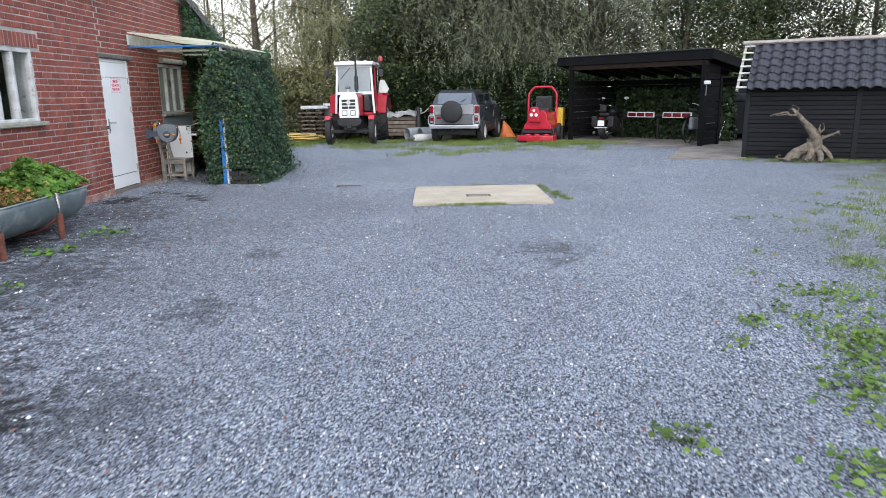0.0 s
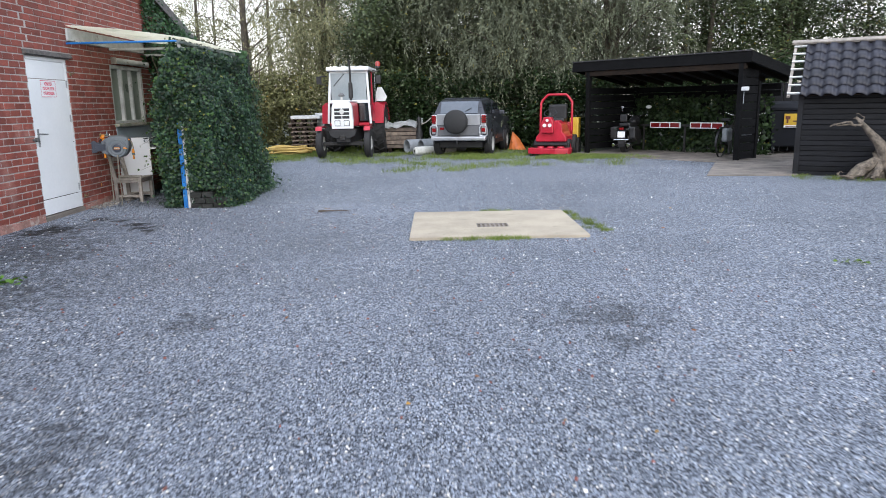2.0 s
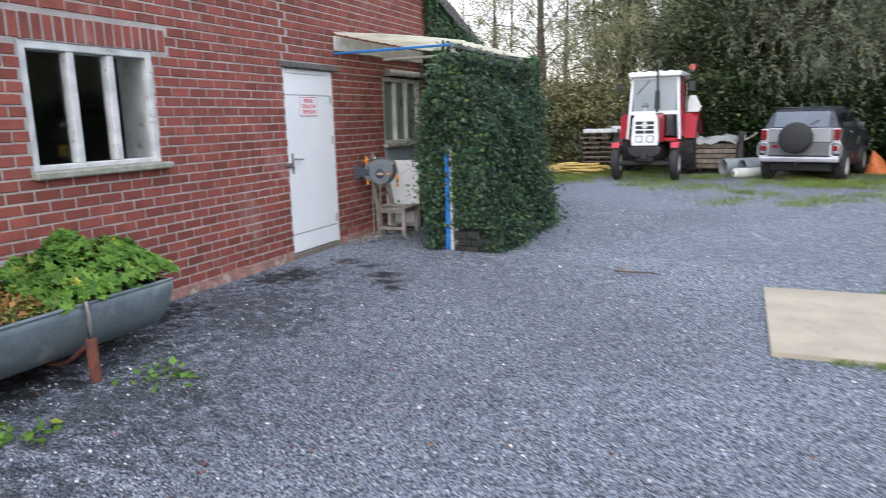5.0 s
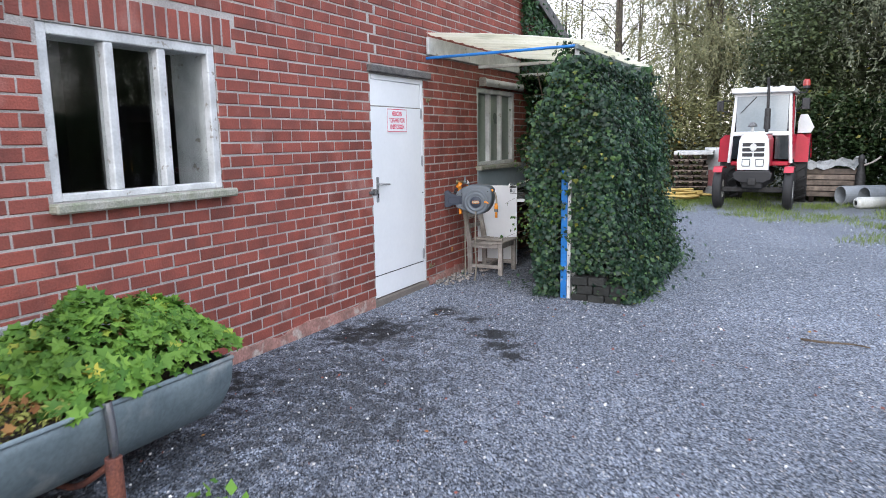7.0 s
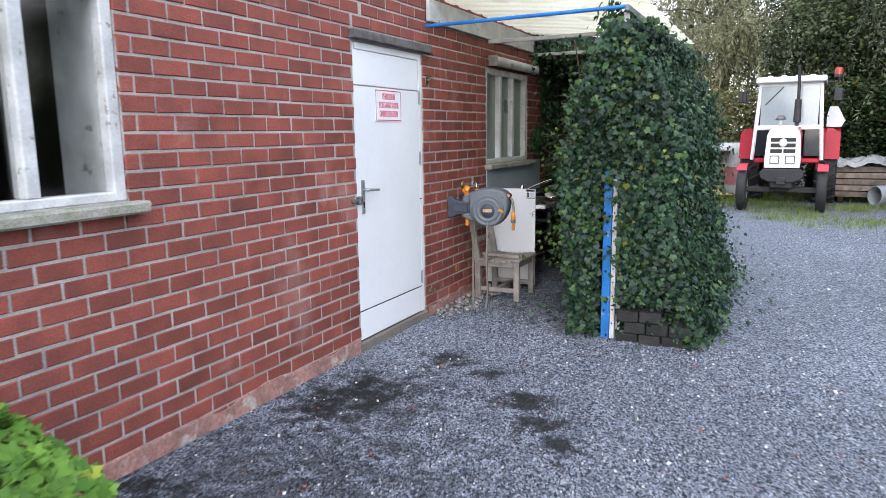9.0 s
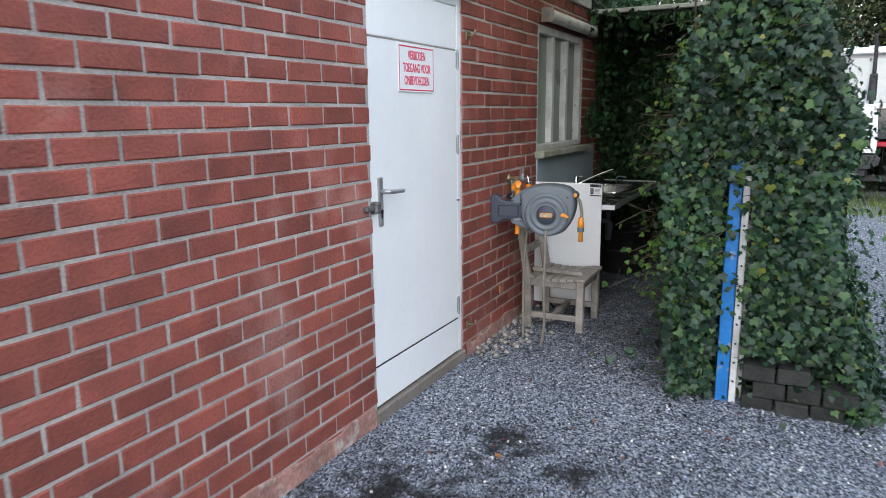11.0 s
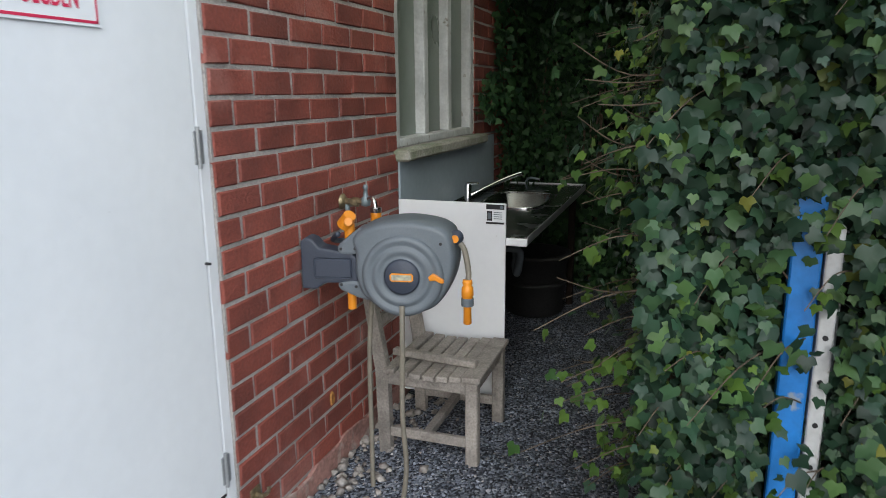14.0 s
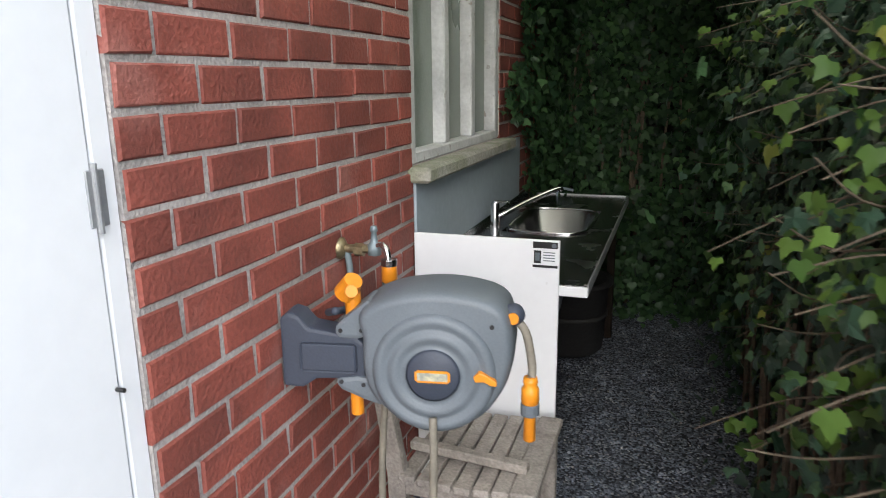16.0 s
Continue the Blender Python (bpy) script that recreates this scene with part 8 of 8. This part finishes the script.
def build_pile():
    p = thing("timber_pile", "pile of grey boards under a crumpled white sheet", "timber pile", pose(-0.35, 23.7, 0))
    r = random.Random(15)
    for i in range(5):
        for k in range(3):
            part("board", box(-0.5 + r.uniform(-0.08, 0), 0.45 + r.uniform(0, 0.1), -0.35 + k * 0.24, -0.13 + k * 0.24, 0.12 + i * 0.125, 0.225 + i * 0.125, 0.005), M_PALLET, p)
    part("foot", box(-0.45, -0.35, -0.35, 0.37, -0.02, 0.12, 0.005), M_BROWNWOOD, p)
    part("foot", box(0.3, 0.4, -0.35, 0.37, -0.02, 0.12, 0.005), M_BROWNWOOD, p)
    bm = bmesh.new()
    n = 16
    g = []
    for j in range(n + 1):
        row = []
        for i in range(n + 1):
            x, y = -0.55 + 1.15 * i / n, -0.42 + 0.85 * j / n
            z = 0.80 + 0.12 * math.exp(-((x - 0.05) / 0.15) ** 2) + 0.2 * noise.noise(Vector((x * 5, y * 4, 1))) + (0.12 if i > 13 else 0)
            if j < 2:
                z -= 0.05 * (2 - j)
            row.append(bm.verts.new((x, y, z)))
        g.append(row)
    for j in range(n):
        for i in range(n):
            bm.faces.new((g[j][i], g[j][i + 1], g[j + 1][i + 1], g[j + 1][i]))
    bmesh.ops.solidify(bm, geom=bm.faces[:], thickness=0.012)
    part("cover_sheet", bm, M_WHITE_OLD, p, "crumpled off-white sheet")
    st = thing("old_pump", "dark iron post-like pump beside the boards", "pump", pose(0.15, 23.2, 0))
    part("column", lathe([(0.0, 1.05), (0.05, 1.03), (0.07, 0.95), (0.05, 0.85), (0.07, 0.7), (0.1, 0.6), (0.1, 0.1), (0.14, 0.05), (0.14, 0)], 16), M_IRON, st, smooth=True)
    part("arm", tube([(0.0, 0, 0.8), (0.2, -0.02, 0.88), (0.35, 0, 1.0)], 0.02, 8), M_WEATHERED, st)
    for i, (x, y, rr) in enumerate(((-0.22, 22.75, 0.20), (0.20, 22.55, 0.20))):
        t = thing("drain_pipe", "large grey plastic drain pipe lying on the ground", "pipe", pose(x, y, rr, 0, 0, -58), "pipes beside the car")
        part("pipe", lathe([(rr * 0.9, 0), (rr * 0.98, 0), (rr, 0.02), (rr, 1.5), (rr * 0.9, 1.5), (rr * 0.9, 0)], 28, Matrix.Rotation(radians(-90), 4, "X")), M_PVC, t, smooth=False)
        # black disc added for the shade that fills the deep pipe
        part("plug", cyl((0, 0.9, 0), (0, 0.92, 0), rr * 0.895, seg=28), M_BLACKPL, t, "black disc in place of the shade deep in the pipe")
    t = thing("white_pipe", "off-white plastic pipe with a capped end on grass", "pipe", pose(0.02, 22.0, 0.11, 0, 0, -62))
    part("pipe", lathe([(0.05, 0), (0.09, 0.0), (0.115, 0.05), (0.12, 0.1), (0.12, 1.3), (0.1, 1.3), (0.1, 0.1), (0.05, 0.06)], 24, Matrix.Rotation(radians(-90), 4, "X")), M_ALGAE, t, smooth=True)
    part("mouth", cyl((0, 0.02, 0), (0, 0.03, 0), 0.05, seg=18), M_BLACKPL, t)
    tp = thing("orange_tarp", "orange plastic sheet slumped behind the car", "tarp")
    bm = bmesh.new()
    r = random.Random(18)
    ring = [bm.verts.new((3.12 + 0.27 * math.cos(a) * r.uniform(0.85, 1.15), 23.6 + 0.3 * math.sin(a), 0.0)) for a in [2 * math.pi * i / 14 for i in range(14)]]
    mid = [bm.verts.new((3.05 + 0.14 * math.cos(a) * r.uniform(0.8, 1.2), 23.6 + 0.16 * math.sin(a), 0.28 + r.uniform(-0.04, 0.04))) for a in [2 * math.pi * i / 14 for i in range(14)]]
    tip = bm.verts.new((2.98, 23.6, 0.56))
    for i in range(14):
        k = (i + 1) % 14
        bm.faces.new((ring[i], ring[k], mid[k], mid[i]))
        bm.faces.new((mid[i], mid[k], tip))
    part("sheet", bm, mat("orange_tarpaulin", (0.62, 0.17, 0.04), (0.48, 0.13, 0.03), 5, 0.6, 0, 0.2, 30, 0.15), tp)


build_pile()


def build_root():
    """Bleached tree root standing on the gravel."""
    m1 = mat("bleached_driftwood", (0.17, 0.14, 0.11), (0.065, 0.053, 0.042), 14, 0.85, 0, 1.0, 70, 0.4, spots=(5, (0.12, 0.1, 0.075), 0.55, 0.68))
    def gnarl(bm, amount):
        """Knots and hollows along a limb."""
        for v in bm.verts:
            q = v.co * 9.0
            v.co += amount * Vector((noise.noise(q), noise.noise(q + Vector((7, 3, 1))), noise.noise(q + Vector((2, 9, 5)))))
            q = v.co * 30.0
            v.co += amount * 0.35 * Vector((noise.noise(q), noise.noise(q + Vector((7, 3, 1))), noise.noise(q + Vector((2, 9, 5)))))
        return bm

    t = thing("driftwood_root", "bleached gnarled tree root standing against the black shed", "root", pose(8.15, 14.15, 0.0, 0, 0, -14))
    part("stump", gnarl(lathe([(0.0, 0.44), (0.07, 0.42), (0.12, 0.32), (0.15, 0.2), (0.2, 0.07), (0.22, -0.03)], 26, Matrix.Translation((0.14, 0.0, 0.0)) @ Matrix.Diagonal((1.0, 0.7, 1.0, 1.0))), 0.13), m1, t, "splayed rotting stump base", smooth=True)
    part("trunk", tube([(0.15, 0.05, 0.02), (0.2, 0.0, 0.35), (0.12, -0.02, 0.58), (-0.05, -0.03, 0.78), (-0.22, -0.02, 0.98)], 0.15, 16, r1=0.03), m1, t, smooth=True)
    r = random.Random(23)
    arms = [([(-0.18, -0.02, 0.94), (-0.3, -0.03, 0.96), (-0.62, -0.02, 0.93)], 0.03, 0.008), ([(-0.3, -0.03, 0.95), (-0.5, -0.06, 0.98), (-0.68, -0.05, 0.90)], 0.02, 0.006), ([(-0.2, -0.02, 0.97), (-0.28, 0.0, 1.05), (-0.36, 0.0, 1.03)], 0.025, 0.008), ([(-0.2, 0, 0.96), (-0.19, -0.02, 1.06), (-0.23, -0.02, 1.1)], 0.02, 0.006),
            ([(0.2, 0, 0.4), (0.38, -0.05, 0.5), (0.6, -0.08, 0.6)], 0.06, 0.012), ([(0.15, -0.02, 0.45), (0.22, -0.08, 0.62), (0.2, -0.1, 0.68)], 0.05, 0.01), ([(0.25, 0, 0.3), (0.4, -0.1, 0.2), (0.46, -0.15, 0.05)], 0.08, 0.03),
            ([(0.1, 0, 0.3), (-0.1, -0.08, 0.24), (-0.3, -0.12, 0.14), (-0.46, -0.14, 0.03)], 0.11, 0.03), ([(0.0, 0, 0.25), (-0.2, -0.14, 0.12), (-0.4, -0.2, 0.03)], 0.1, 0.03), ([(0.15, 0, 0.25), (0.05, -0.18, 0.12), (-0.02, -0.25, 0.02)], 0.1, 0.03), ([(0.2, 0, 0.25), (0.25, -0.18, 0.14), (0.24, -0.26, 0.02)], 0.09, 0.03),
            ([(0.2, 0, 0.5), (0.32, -0.02, 0.66), (0.30, -0.02, 0.72)], 0.035, 0.008), ([(0.22, 0, 0.45), (0.45, 0.0, 0.52), (0.5, 0, 0.55)], 0.035, 0.008), ([(-0.4, -0.14, 0.04), (-0.54, -0.16, 0.1), (-0.5, -0.18, 0.16)], 0.02, 0.006)]
    for pts, a, b in arms:
        part("root_limb", gnarl(tube(pts, a * 0.85, 10, r1=b * 1.0), 0.05), m1, t, smooth=True)
        for k in range(1):
            f = r.uniform(0.35, 0.95)
            p0 = Vector(pts[-2]).lerp(Vector(pts[-1]), f)
            d = Vector((r.uniform(-0.12, 0.12), r.uniform(-0.12, 0.04), r.uniform(-0.03, 0.13)))
            part("root_twig", gnarl(tube([p0, p0 + d * 0.6 + Vector((0, 0, 0.02)), p0 + d], 0.3 * a, 7, r1=0.004), 0.03), m1, t, smooth=True)


build_root()


# ---- trees and undergrowth ----
NARROW_V = [(0, 0, 0), (0.35, 0.14, 0.03), (1, 0, -0.06), (0.35, -0.14, 0.03)]
BROAD_V = [(0, 0, 0), (0.4, 0.34, 0.06), (1, 0, 0), (0.4, -0.34, 0.06)]
QUAD = [(0, 1, 2, 3)]


def limbs(bm, r, base, top, rad, n, spread, droop=0.0):
    """A tapered trunk and its limbs; returns the limbs' ends."""
    base, top = Vector(base), Vector(top)
    bend = Vector((r.uniform(-0.3, 0.3), r.uniform(-0.3, 0.3), 0))
    tube([base, base.lerp(top, 0.35) + bend, base.lerp(top, 0.7) + bend * 0.6, top], rad, 8, bm, rad * 0.25)
    ends = []
    for i in range(n):
        f = 0.2 + 0.75 * (i + r.random()) / n
        p = base.lerp(top, f) + bend * 0.7
        a = r.uniform(0, 2 * math.pi)
        L = spread * r.uniform(0.6, 1.1) * (1.15 - 0.6 * f)
        q = p + Vector((math.cos(a) * L, math.sin(a) * L, L * r.uniform(0.2, 0.8)))
        mid = p.lerp(q, 0.5) + Vector((0, 0, 0.15 * L))
        tube([p, mid, q], rad * 0.32 * (1.1 - f), 5, bm, 0.012)
        ends.append((mid, q))
    return ends


def tree(kind, x, y, high, spread, seed, leaves, low=0.6, material=None, label=""):
    r = random.Random(seed)
    g = np.random.default_rng(seed)
    t = thing({"willow": "willow_tree", "alder": "alder_tree", "thin": "birch_tree", "bush": "bush"}[kind], label, "tree" if kind != "bush" else "bush", pose(x, y, 0.0), "trees at the wood's edge" if kind != "bush" else "undergrowth")
    bm = bmesh.new()
    ends = []
    stems = {"willow": 3, "alder": 2, "thin": 1, "bush": 5}[kind]
    for k in range(stems):
        lean = Vector((r.uniform(-0.8, 0.8), r.uniform(-0.6, 0.6), 0)) * (spread * 0.3)
        ends += limbs(bm, r, (r.uniform(-0.25, 0.25), r.uniform(-0.2, 0.2), -0.05), (lean.x, lean.y, high * r.uniform(0.8, 1.0)), {"willow": 0.16, "alder": 0.12, "thin": 0.08, "bush": 0.03}[kind], 11 if kind != "bush" else 6, spread)
    part("trunk", bm, M_BARK, t, "dark bark trunk and limbs")
    pos, axis = [], []
    centres = [p for e in ends for p in e]
    if kind == "willow":
        n_str = leaves // 26
        for i in range(n_str):
            c = centres[g.integers(len(centres))]
            p = np.array(c) + g.normal(size=3) * [0.55, 0.5, 0.45]
            d = np.array([g.normal() * 0.75, g.normal() * 0.6 - 0.2, g.normal() * 0.2 - 0.2])
            L = g.uniform(0.5, 1.3)
            for k in range(26):
                f = k / 25
                q = p + d * L * f * (1 - 0.4 * f) + np.array([0, 0, -L * 0.55 * f * f])
                if q[2] > low * 0.5:
                    pos.append(q + g.normal(size=3) * 0.02)
                    axis.append(d * 0.5 + np.array([0, 0, -0.9 * f]) + g.normal(size=3) * 0.45)
    else:
        n_c = leaves // 45
        for i in range(n_c):
            c = centres[g.integers(len(centres))]
            cc = np.array(c) + g.normal(size=3) * [spread * 0.2, spread * 0.2, high * 0.07]
            if kind == "bush" or g.random() < 0.35:
                cc[2] = g.uniform(low, high * 0.9)
            rad = g.uniform(0.14, 0.34)
            pts = cc + g.normal(size=(45, 3)) * rad * [1.3, 1.3, 0.6]
            for q in pts:
                if q[2] > 0.05:
                    pos.append(q)
                    axis.append(g.normal(size=3) * [1, 1, 0.5] + [0, 0, -0.2])
    pos, axis = np.array(pos), np.array(axis)
    n = len(pos)
    xa = axis / np.linalg.norm(axis, axis=1)[:, None]
    up = g.normal(size=(n, 3)) * 0.5 + [0, -0.3, 1]
    ya = np.cross(up, xa)
    ya /= np.linalg.norm(ya, axis=1)[:, None]
    za = np.cross(xa, ya)
    size = g.uniform(0.08, 0.145, n) if kind == "willow" else g.uniform(0.07, 0.13, n) if kind != "thin" else g.uniform(0.06, 0.12, n)
    P = np.concatenate([np.stack([xa, ya, za], axis=2) * size[:, None, None], pos[:, :, None]], axis=2)
    ob = scatter("crown", NARROW_V if kind == "willow" else BROAD_V, QUAD, P, material or {"willow": M_WILLOW, "alder": M_ALDER, "thin": M_AUTUMN, "bush": M_ALDER}[kind], t)
    ob["kind"] = "stuff"
    return t


WIL = "grey-green willow with hanging narrow leaves at the wood's edge"
PALE = "airy yellowing tree with pale olive leaves beside the ivy"
ALD = "dense dark green alder with rounded leaves"
THIN = "slender half-bare autumn tree against the pale sky"
BUSH = "tangled shrub under the trees"
plan = [
    ("willow", -3.4, 29.0, 8.5, 3.0, 1, 30000), ("willow", 0.4, 27.0, 7.5, 2.8, 2, 34000), ("willow", 3.6, 25.6, 7.0, 2.6, 3, 34000), ("willow", 6.6, 26.2, 8.0, 2.8, 4, 30000),
    ("alder", -1.2, 26.6, 6.0, 2.0, 5, 20000), ("alder", 2.0, 28.5, 7.5, 2.4, 6, 20000), ("alder", 5.2, 28.5, 8.0, 2.4, 7, 20000), ("alder", 17.5, 15.5, 8.0, 2.8, 40, 11000), ("alder", 21.0, 19.5, 9.0, 3.0, 41, 11000), ("willow", 21.5, 11.0, 9.0, 3.0, 42, 12000), ("alder", 9.4, 25.6, 8.0, 2.4, 8, 20000),
    ("alder", 12.4, 26.0, 7.5, 2.6, 9, 20000), ("alder", 15.6, 24.8, 7.5, 2.6, 10, 18000), ("alder", 19.0, 25.5, 7.0, 2.8, 11, 15000), ("willow", -6.6, 30.0, 8.0, 2.6, 12, 20000),
    ("alder", -9.5, 34.0, 8.0, 2.6, 13, 12000), ("alder", 8.0, 29.5, 9.0, 2.6, 14, 16000), ("alder", 11.0, 29.5, 9.0, 2.8, 30, 14000), ("willow", 13.8, 28.8, 9.0, 2.8, 31, 14000), ("alder", -5.0, 33.0, 9.0, 2.6, 32, 12000),
]
for k_, x_, y_, h_, s_, seed_, n_ in plan:
    tree(k_, x_, y_, h_, s_, seed_, int(n_ * (1.3 if x_ > 12.0 else 1.15 if x_ > 5.0 else 0.4 if x_ < -4.5 else 1.9)), material=M_PALEWILLOW if x_ < -2.0 else None, label=PALE if x_ < -2.0 else WIL if k_ == "willow" else ALD)
for i_, (x_, y_) in enumerate([(-13.5, 36), (-12, 41), (-10.5, 38), (-8.6, 42), (-7.6, 37.5), (-6, 44), (-15.5, 44), (-17, 38), (-3.5, 42), (-1, 45), (2, 41), (5, 44), (8, 40), (11, 42), (14, 38), (17, 41), (20, 36), (23, 39), (21.5, 31), (25, 33)]):
    tree("thin", x_, y_, 9.5 + (i_ * 37 % 20) / 10, 1.7, 50 + i_, 1300, 1.0, label=THIN)
for i_, (x_, y_, h_, s_) in enumerate([(-5.6, 26.8, 2.6, 1.3), (-4.2, 27.2, 2.8, 1.3), (-2.6, 26.0, 2.6, 1.2), (-0.6, 25.4, 2.6, 1.2), (1.0, 25.6, 2.4, 1.2), (2.6, 25.2, 2.5, 1.2), (4.2, 24.4, 2.6, 1.1), (5.6, 24.4, 2.6, 1.2), (7.2, 23.8, 2.6, 1.2), (8.8, 23.4, 2.6, 1.2), (10.4, 23.2, 2.8, 1.2), (12.2, 22.4, 2.8, 1.2), (13.8, 21.6, 2.8, 1.3), (15.6, 21.0, 2.8, 1.3), (17.6, 20.2, 2.8, 1.4), (-7.4, 28.5, 2.4, 1.4), (-9.2, 29.5, 2.2, 1.4), (-6.4, 23.6, 1.4, 0.9)]):
    # shrubs right of the pale ones carry the trees' shade in their colour
    tree("bush", x_, y_, h_, s_, 90 + i_, 9000, 0.1, M_AUTUMN if x_ < -2.0 else M_SHADELEAF, BUSH)

BLADE_V = [(-0.05, 0, 0), (0.05, 0, 0), (0.035, 0.12, 0.55), (0.0, 0.35, 1.0)]


def blades(name, label, pts, size, category="grass", material=None):
    n = len(pts)
    a = rng.uniform(0, 2 * math.pi, n)
    s = rng.uniform(0.5, 1.2, n) * size
    c, d = np.cos(a), np.sin(a)
    z, o = np.zeros(n), np.ones(n)
    lean = rng.normal(size=n) * 0.3
    R = np.stack([np.stack([c, -d, z + lean * c], 1), np.stack([d, c, z + lean * d], 1), np.stack([z, z, o], 1)], 1) * s[:, None, None]
    P = np.concatenate([R, pts[:, :, None]], axis=2)
    return tagged(scatter(name, BLADE_V, QUAD, P, material or M_GRASS), label, category, kind="stuff")


def tuft_points(centres, per, rad):
    c = np.repeat(np.array(centres), per, axis=0)
    p = c + rng.normal(size=c.shape) * rad
    return np.column_stack([p, [height(a, b) for a, b in p]])


def line_tufts(x0, y0, x1, y1, n, wob):
    t = rng.random(n)
    return np.column_stack([x0 + (x1 - x0) * t, y0 + (y1 - y0) * t]) + rng.normal(size=(n, 2)) * wob


far_edge = np.concatenate([line_tufts(-3.6, 20.3, 4.6, 19.4, 45, [0.3, 0.8]), line_tufts(-3.8, 22.3, 5.0, 21.2, 60, [0.4, 0.6]), line_tufts(-5.5, 25.5, 4.0, 24.5, 120, [0.4, 0.8]), line_tufts(-4.3, 20.5, -3.2, 24.0, 70, [0.5, 0.5]), line_tufts(3.6, 20.1, 5.4, 20.0, 45, [0.3, 0.3]), line_tufts(1.2, 20.6, 2.2, 20.5, 25, [0.2, 0.2]), line_tufts(0.5, 17.8, 4.0, 18.4, 14, [0.5, 0.4])])
blades("grass_edge", "patchy grass and weeds at the far edge of the yard", tuft_points(far_edge, 110, 0.17), 0.085)
side = np.concatenate([line_tufts(3.2, 2.6, 4.6, 6.5, 70, [0.25, 0.5]), line_tufts(4.6, 6.5, 8.4, 11.5, 80, [0.5, 0.6]), line_tufts(4.6, 2.6, 9.5, 12.0, 260, [0.6, 0.7]), line_tufts(7.2, 14.4, 10.0, 13.6, 60, [0.3, 0.2]), line_tufts(3.3, 4.5, 6.0, 8.6, 12, [0.3, 0.5]), line_tufts(6.0, 2.5, 12.0, 12.0, 300, [1.0, 1.0])])
blades("grass_side", "green weeds creeping over the gravel on the open side", tuft_points(side, 55, 0.075) + [0.25, 0, 0], 0.055)
slabw = np.concatenate([line_tufts(2.36, 11.15, 2.5, 9.8, 22, [0.05, 0.1]), line_tufts(1.0, 9.38, 1.7, 9.38, 16, [0.1, 0.02]), line_tufts(1.2, 11.22, 1.5, 11.25, 5, [0.1, 0.02]), line_tufts(0.6, 9.38, 0.9, 9.38, 3, [0.1, 0.02])])
blades("slab_weeds", "bright green weeds along the slab edge", tuft_points(slabw, 60, 0.035), 0.04)
tw = np.array([(-3.1, 6.8), (-3.0, 7.0), (-3.2, 6.9), (-3.05, 7.75), (-2.9, 7.85), (-3.15, 7.9), (-3.5, 6.2), (-2.75, 5.6), (-2.9, 5.5)])
n_w = 5
cl = tuft_points(np.repeat(tw, n_w, axis=0), 4, 0.07)
ob = scatter("leafy_weeds", BROAD_V, QUAD, poses(cl + [0, 0, 0.03], rng.uniform(0.03, 0.08, len(cl)), rng, 0.5), M_GERAN)
tagged(ob, "low leafy weeds in the gravel beside the trough", "weeds", kind="stuff")
sw = tuft_points(np.concatenate([line_tufts(3.1, 2.9, 3.6, 4.6, 40, [0.15, 0.3]), line_tufts(3.9, 4.6, 7.0, 8.6, 90, [0.35, 0.5]), np.array([(2.9, 5.6), (3.3, 6.3), (4.3, 8.0), (5.2, 9.1), (5.4, 8.8)])]), 18, 0.07)
sw = np.concatenate([sw, tuft_points([(3.59, 4.91), (3.45, 4.42), (3.12, 3.77), (3.37, 4.11), (2.86, 3.41), (3.13, 3.94), (2.77, 3.16), (3.47, 5.06), (3.67, 5.04), (3.17, 4.12), (3.37, 4.11), (2.87, 3.41), (2.95, 3.55), (3.2, 3.8), (2.36, 2.62)], 60, 0.13) - [0.35, 0, 0], tuft_points([(3.11, 4.46), (3.03, 4.71), (2.73, 4.44), (1.76, 2.96), (2.43, 2.68), (2.49, 4.05), (1.77, 2.95), (2.77, 4.44), (4.28, 8.04), (5.64, 8.82), (5.9, 8.9)], 26, 0.06) - [0.35, 0, 0]])
ob = scatter("broad_weeds", BROAD_V, QUAD, poses(sw + [0.35, 0, 0.02], rng.uniform(0.025, 0.06, len(sw)), rng, 0.45), leaf_mat("weed_leaf", (0.05, 0.10, 0.015), (0.15, 0.22, 0.042), 0.6, (0.26, 0.24, 0.06)))
tagged(ob, "broad-leaved green weeds spreading over the gravel", "weeds", kind="stuff")
fl_ = np.column_stack([rng.uniform(-4.2, 4, 70), rng.uniform(2.4, 14, 70)])
fl_ = np.column_stack([fl_, [height(a, b) + 0.012 for a, b in fl_]])
ob = scatter("fallen_leaves", BROAD_V, QUAD, poses(fl_, rng.uniform(0.02, 0.05, len(fl_)), rng, 0.3), leaf_mat("fallen_leaf", (0.25, 0.08, 0.03), (0.4, 0.24, 0.06), 0.8))
tagged(ob, "a few dry fallen leaves on the gravel", "leaves", kind="stuff")
st_ = line_tufts(WALL + 0.06, 12.2, WALL + 0.2, 13.5, 130, [0.09, 0.05])
st_ = np.column_stack([st_, np.full(len(st_), 0.012)])
st_[:, 0] = np.maximum(st_[:, 0], WALL + 0.02)
ob = scatter("pale_stones", STONE_V, STONE_F, poses(st_, rng.uniform(0.012, 0.034, len(st_)), rng, 0.5), M_STONEWHITE)
tagged(ob, "pale pebbles and chips along the wall foot", "stones", kind="stuff")
sk = thing("stick", "short dark stick lying on the gravel", "stick")
part("twig", tube([(-0.93, 11.5, 0.02), (-0.8, 11.44, 0.03), (-0.62, 11.5, 0.02), (-0.5, 11.46, 0.02)], 0.011, 6, r1=0.006), M_IVYSTEM, sk)

# ---- wall bricks last ----
build_bricks()
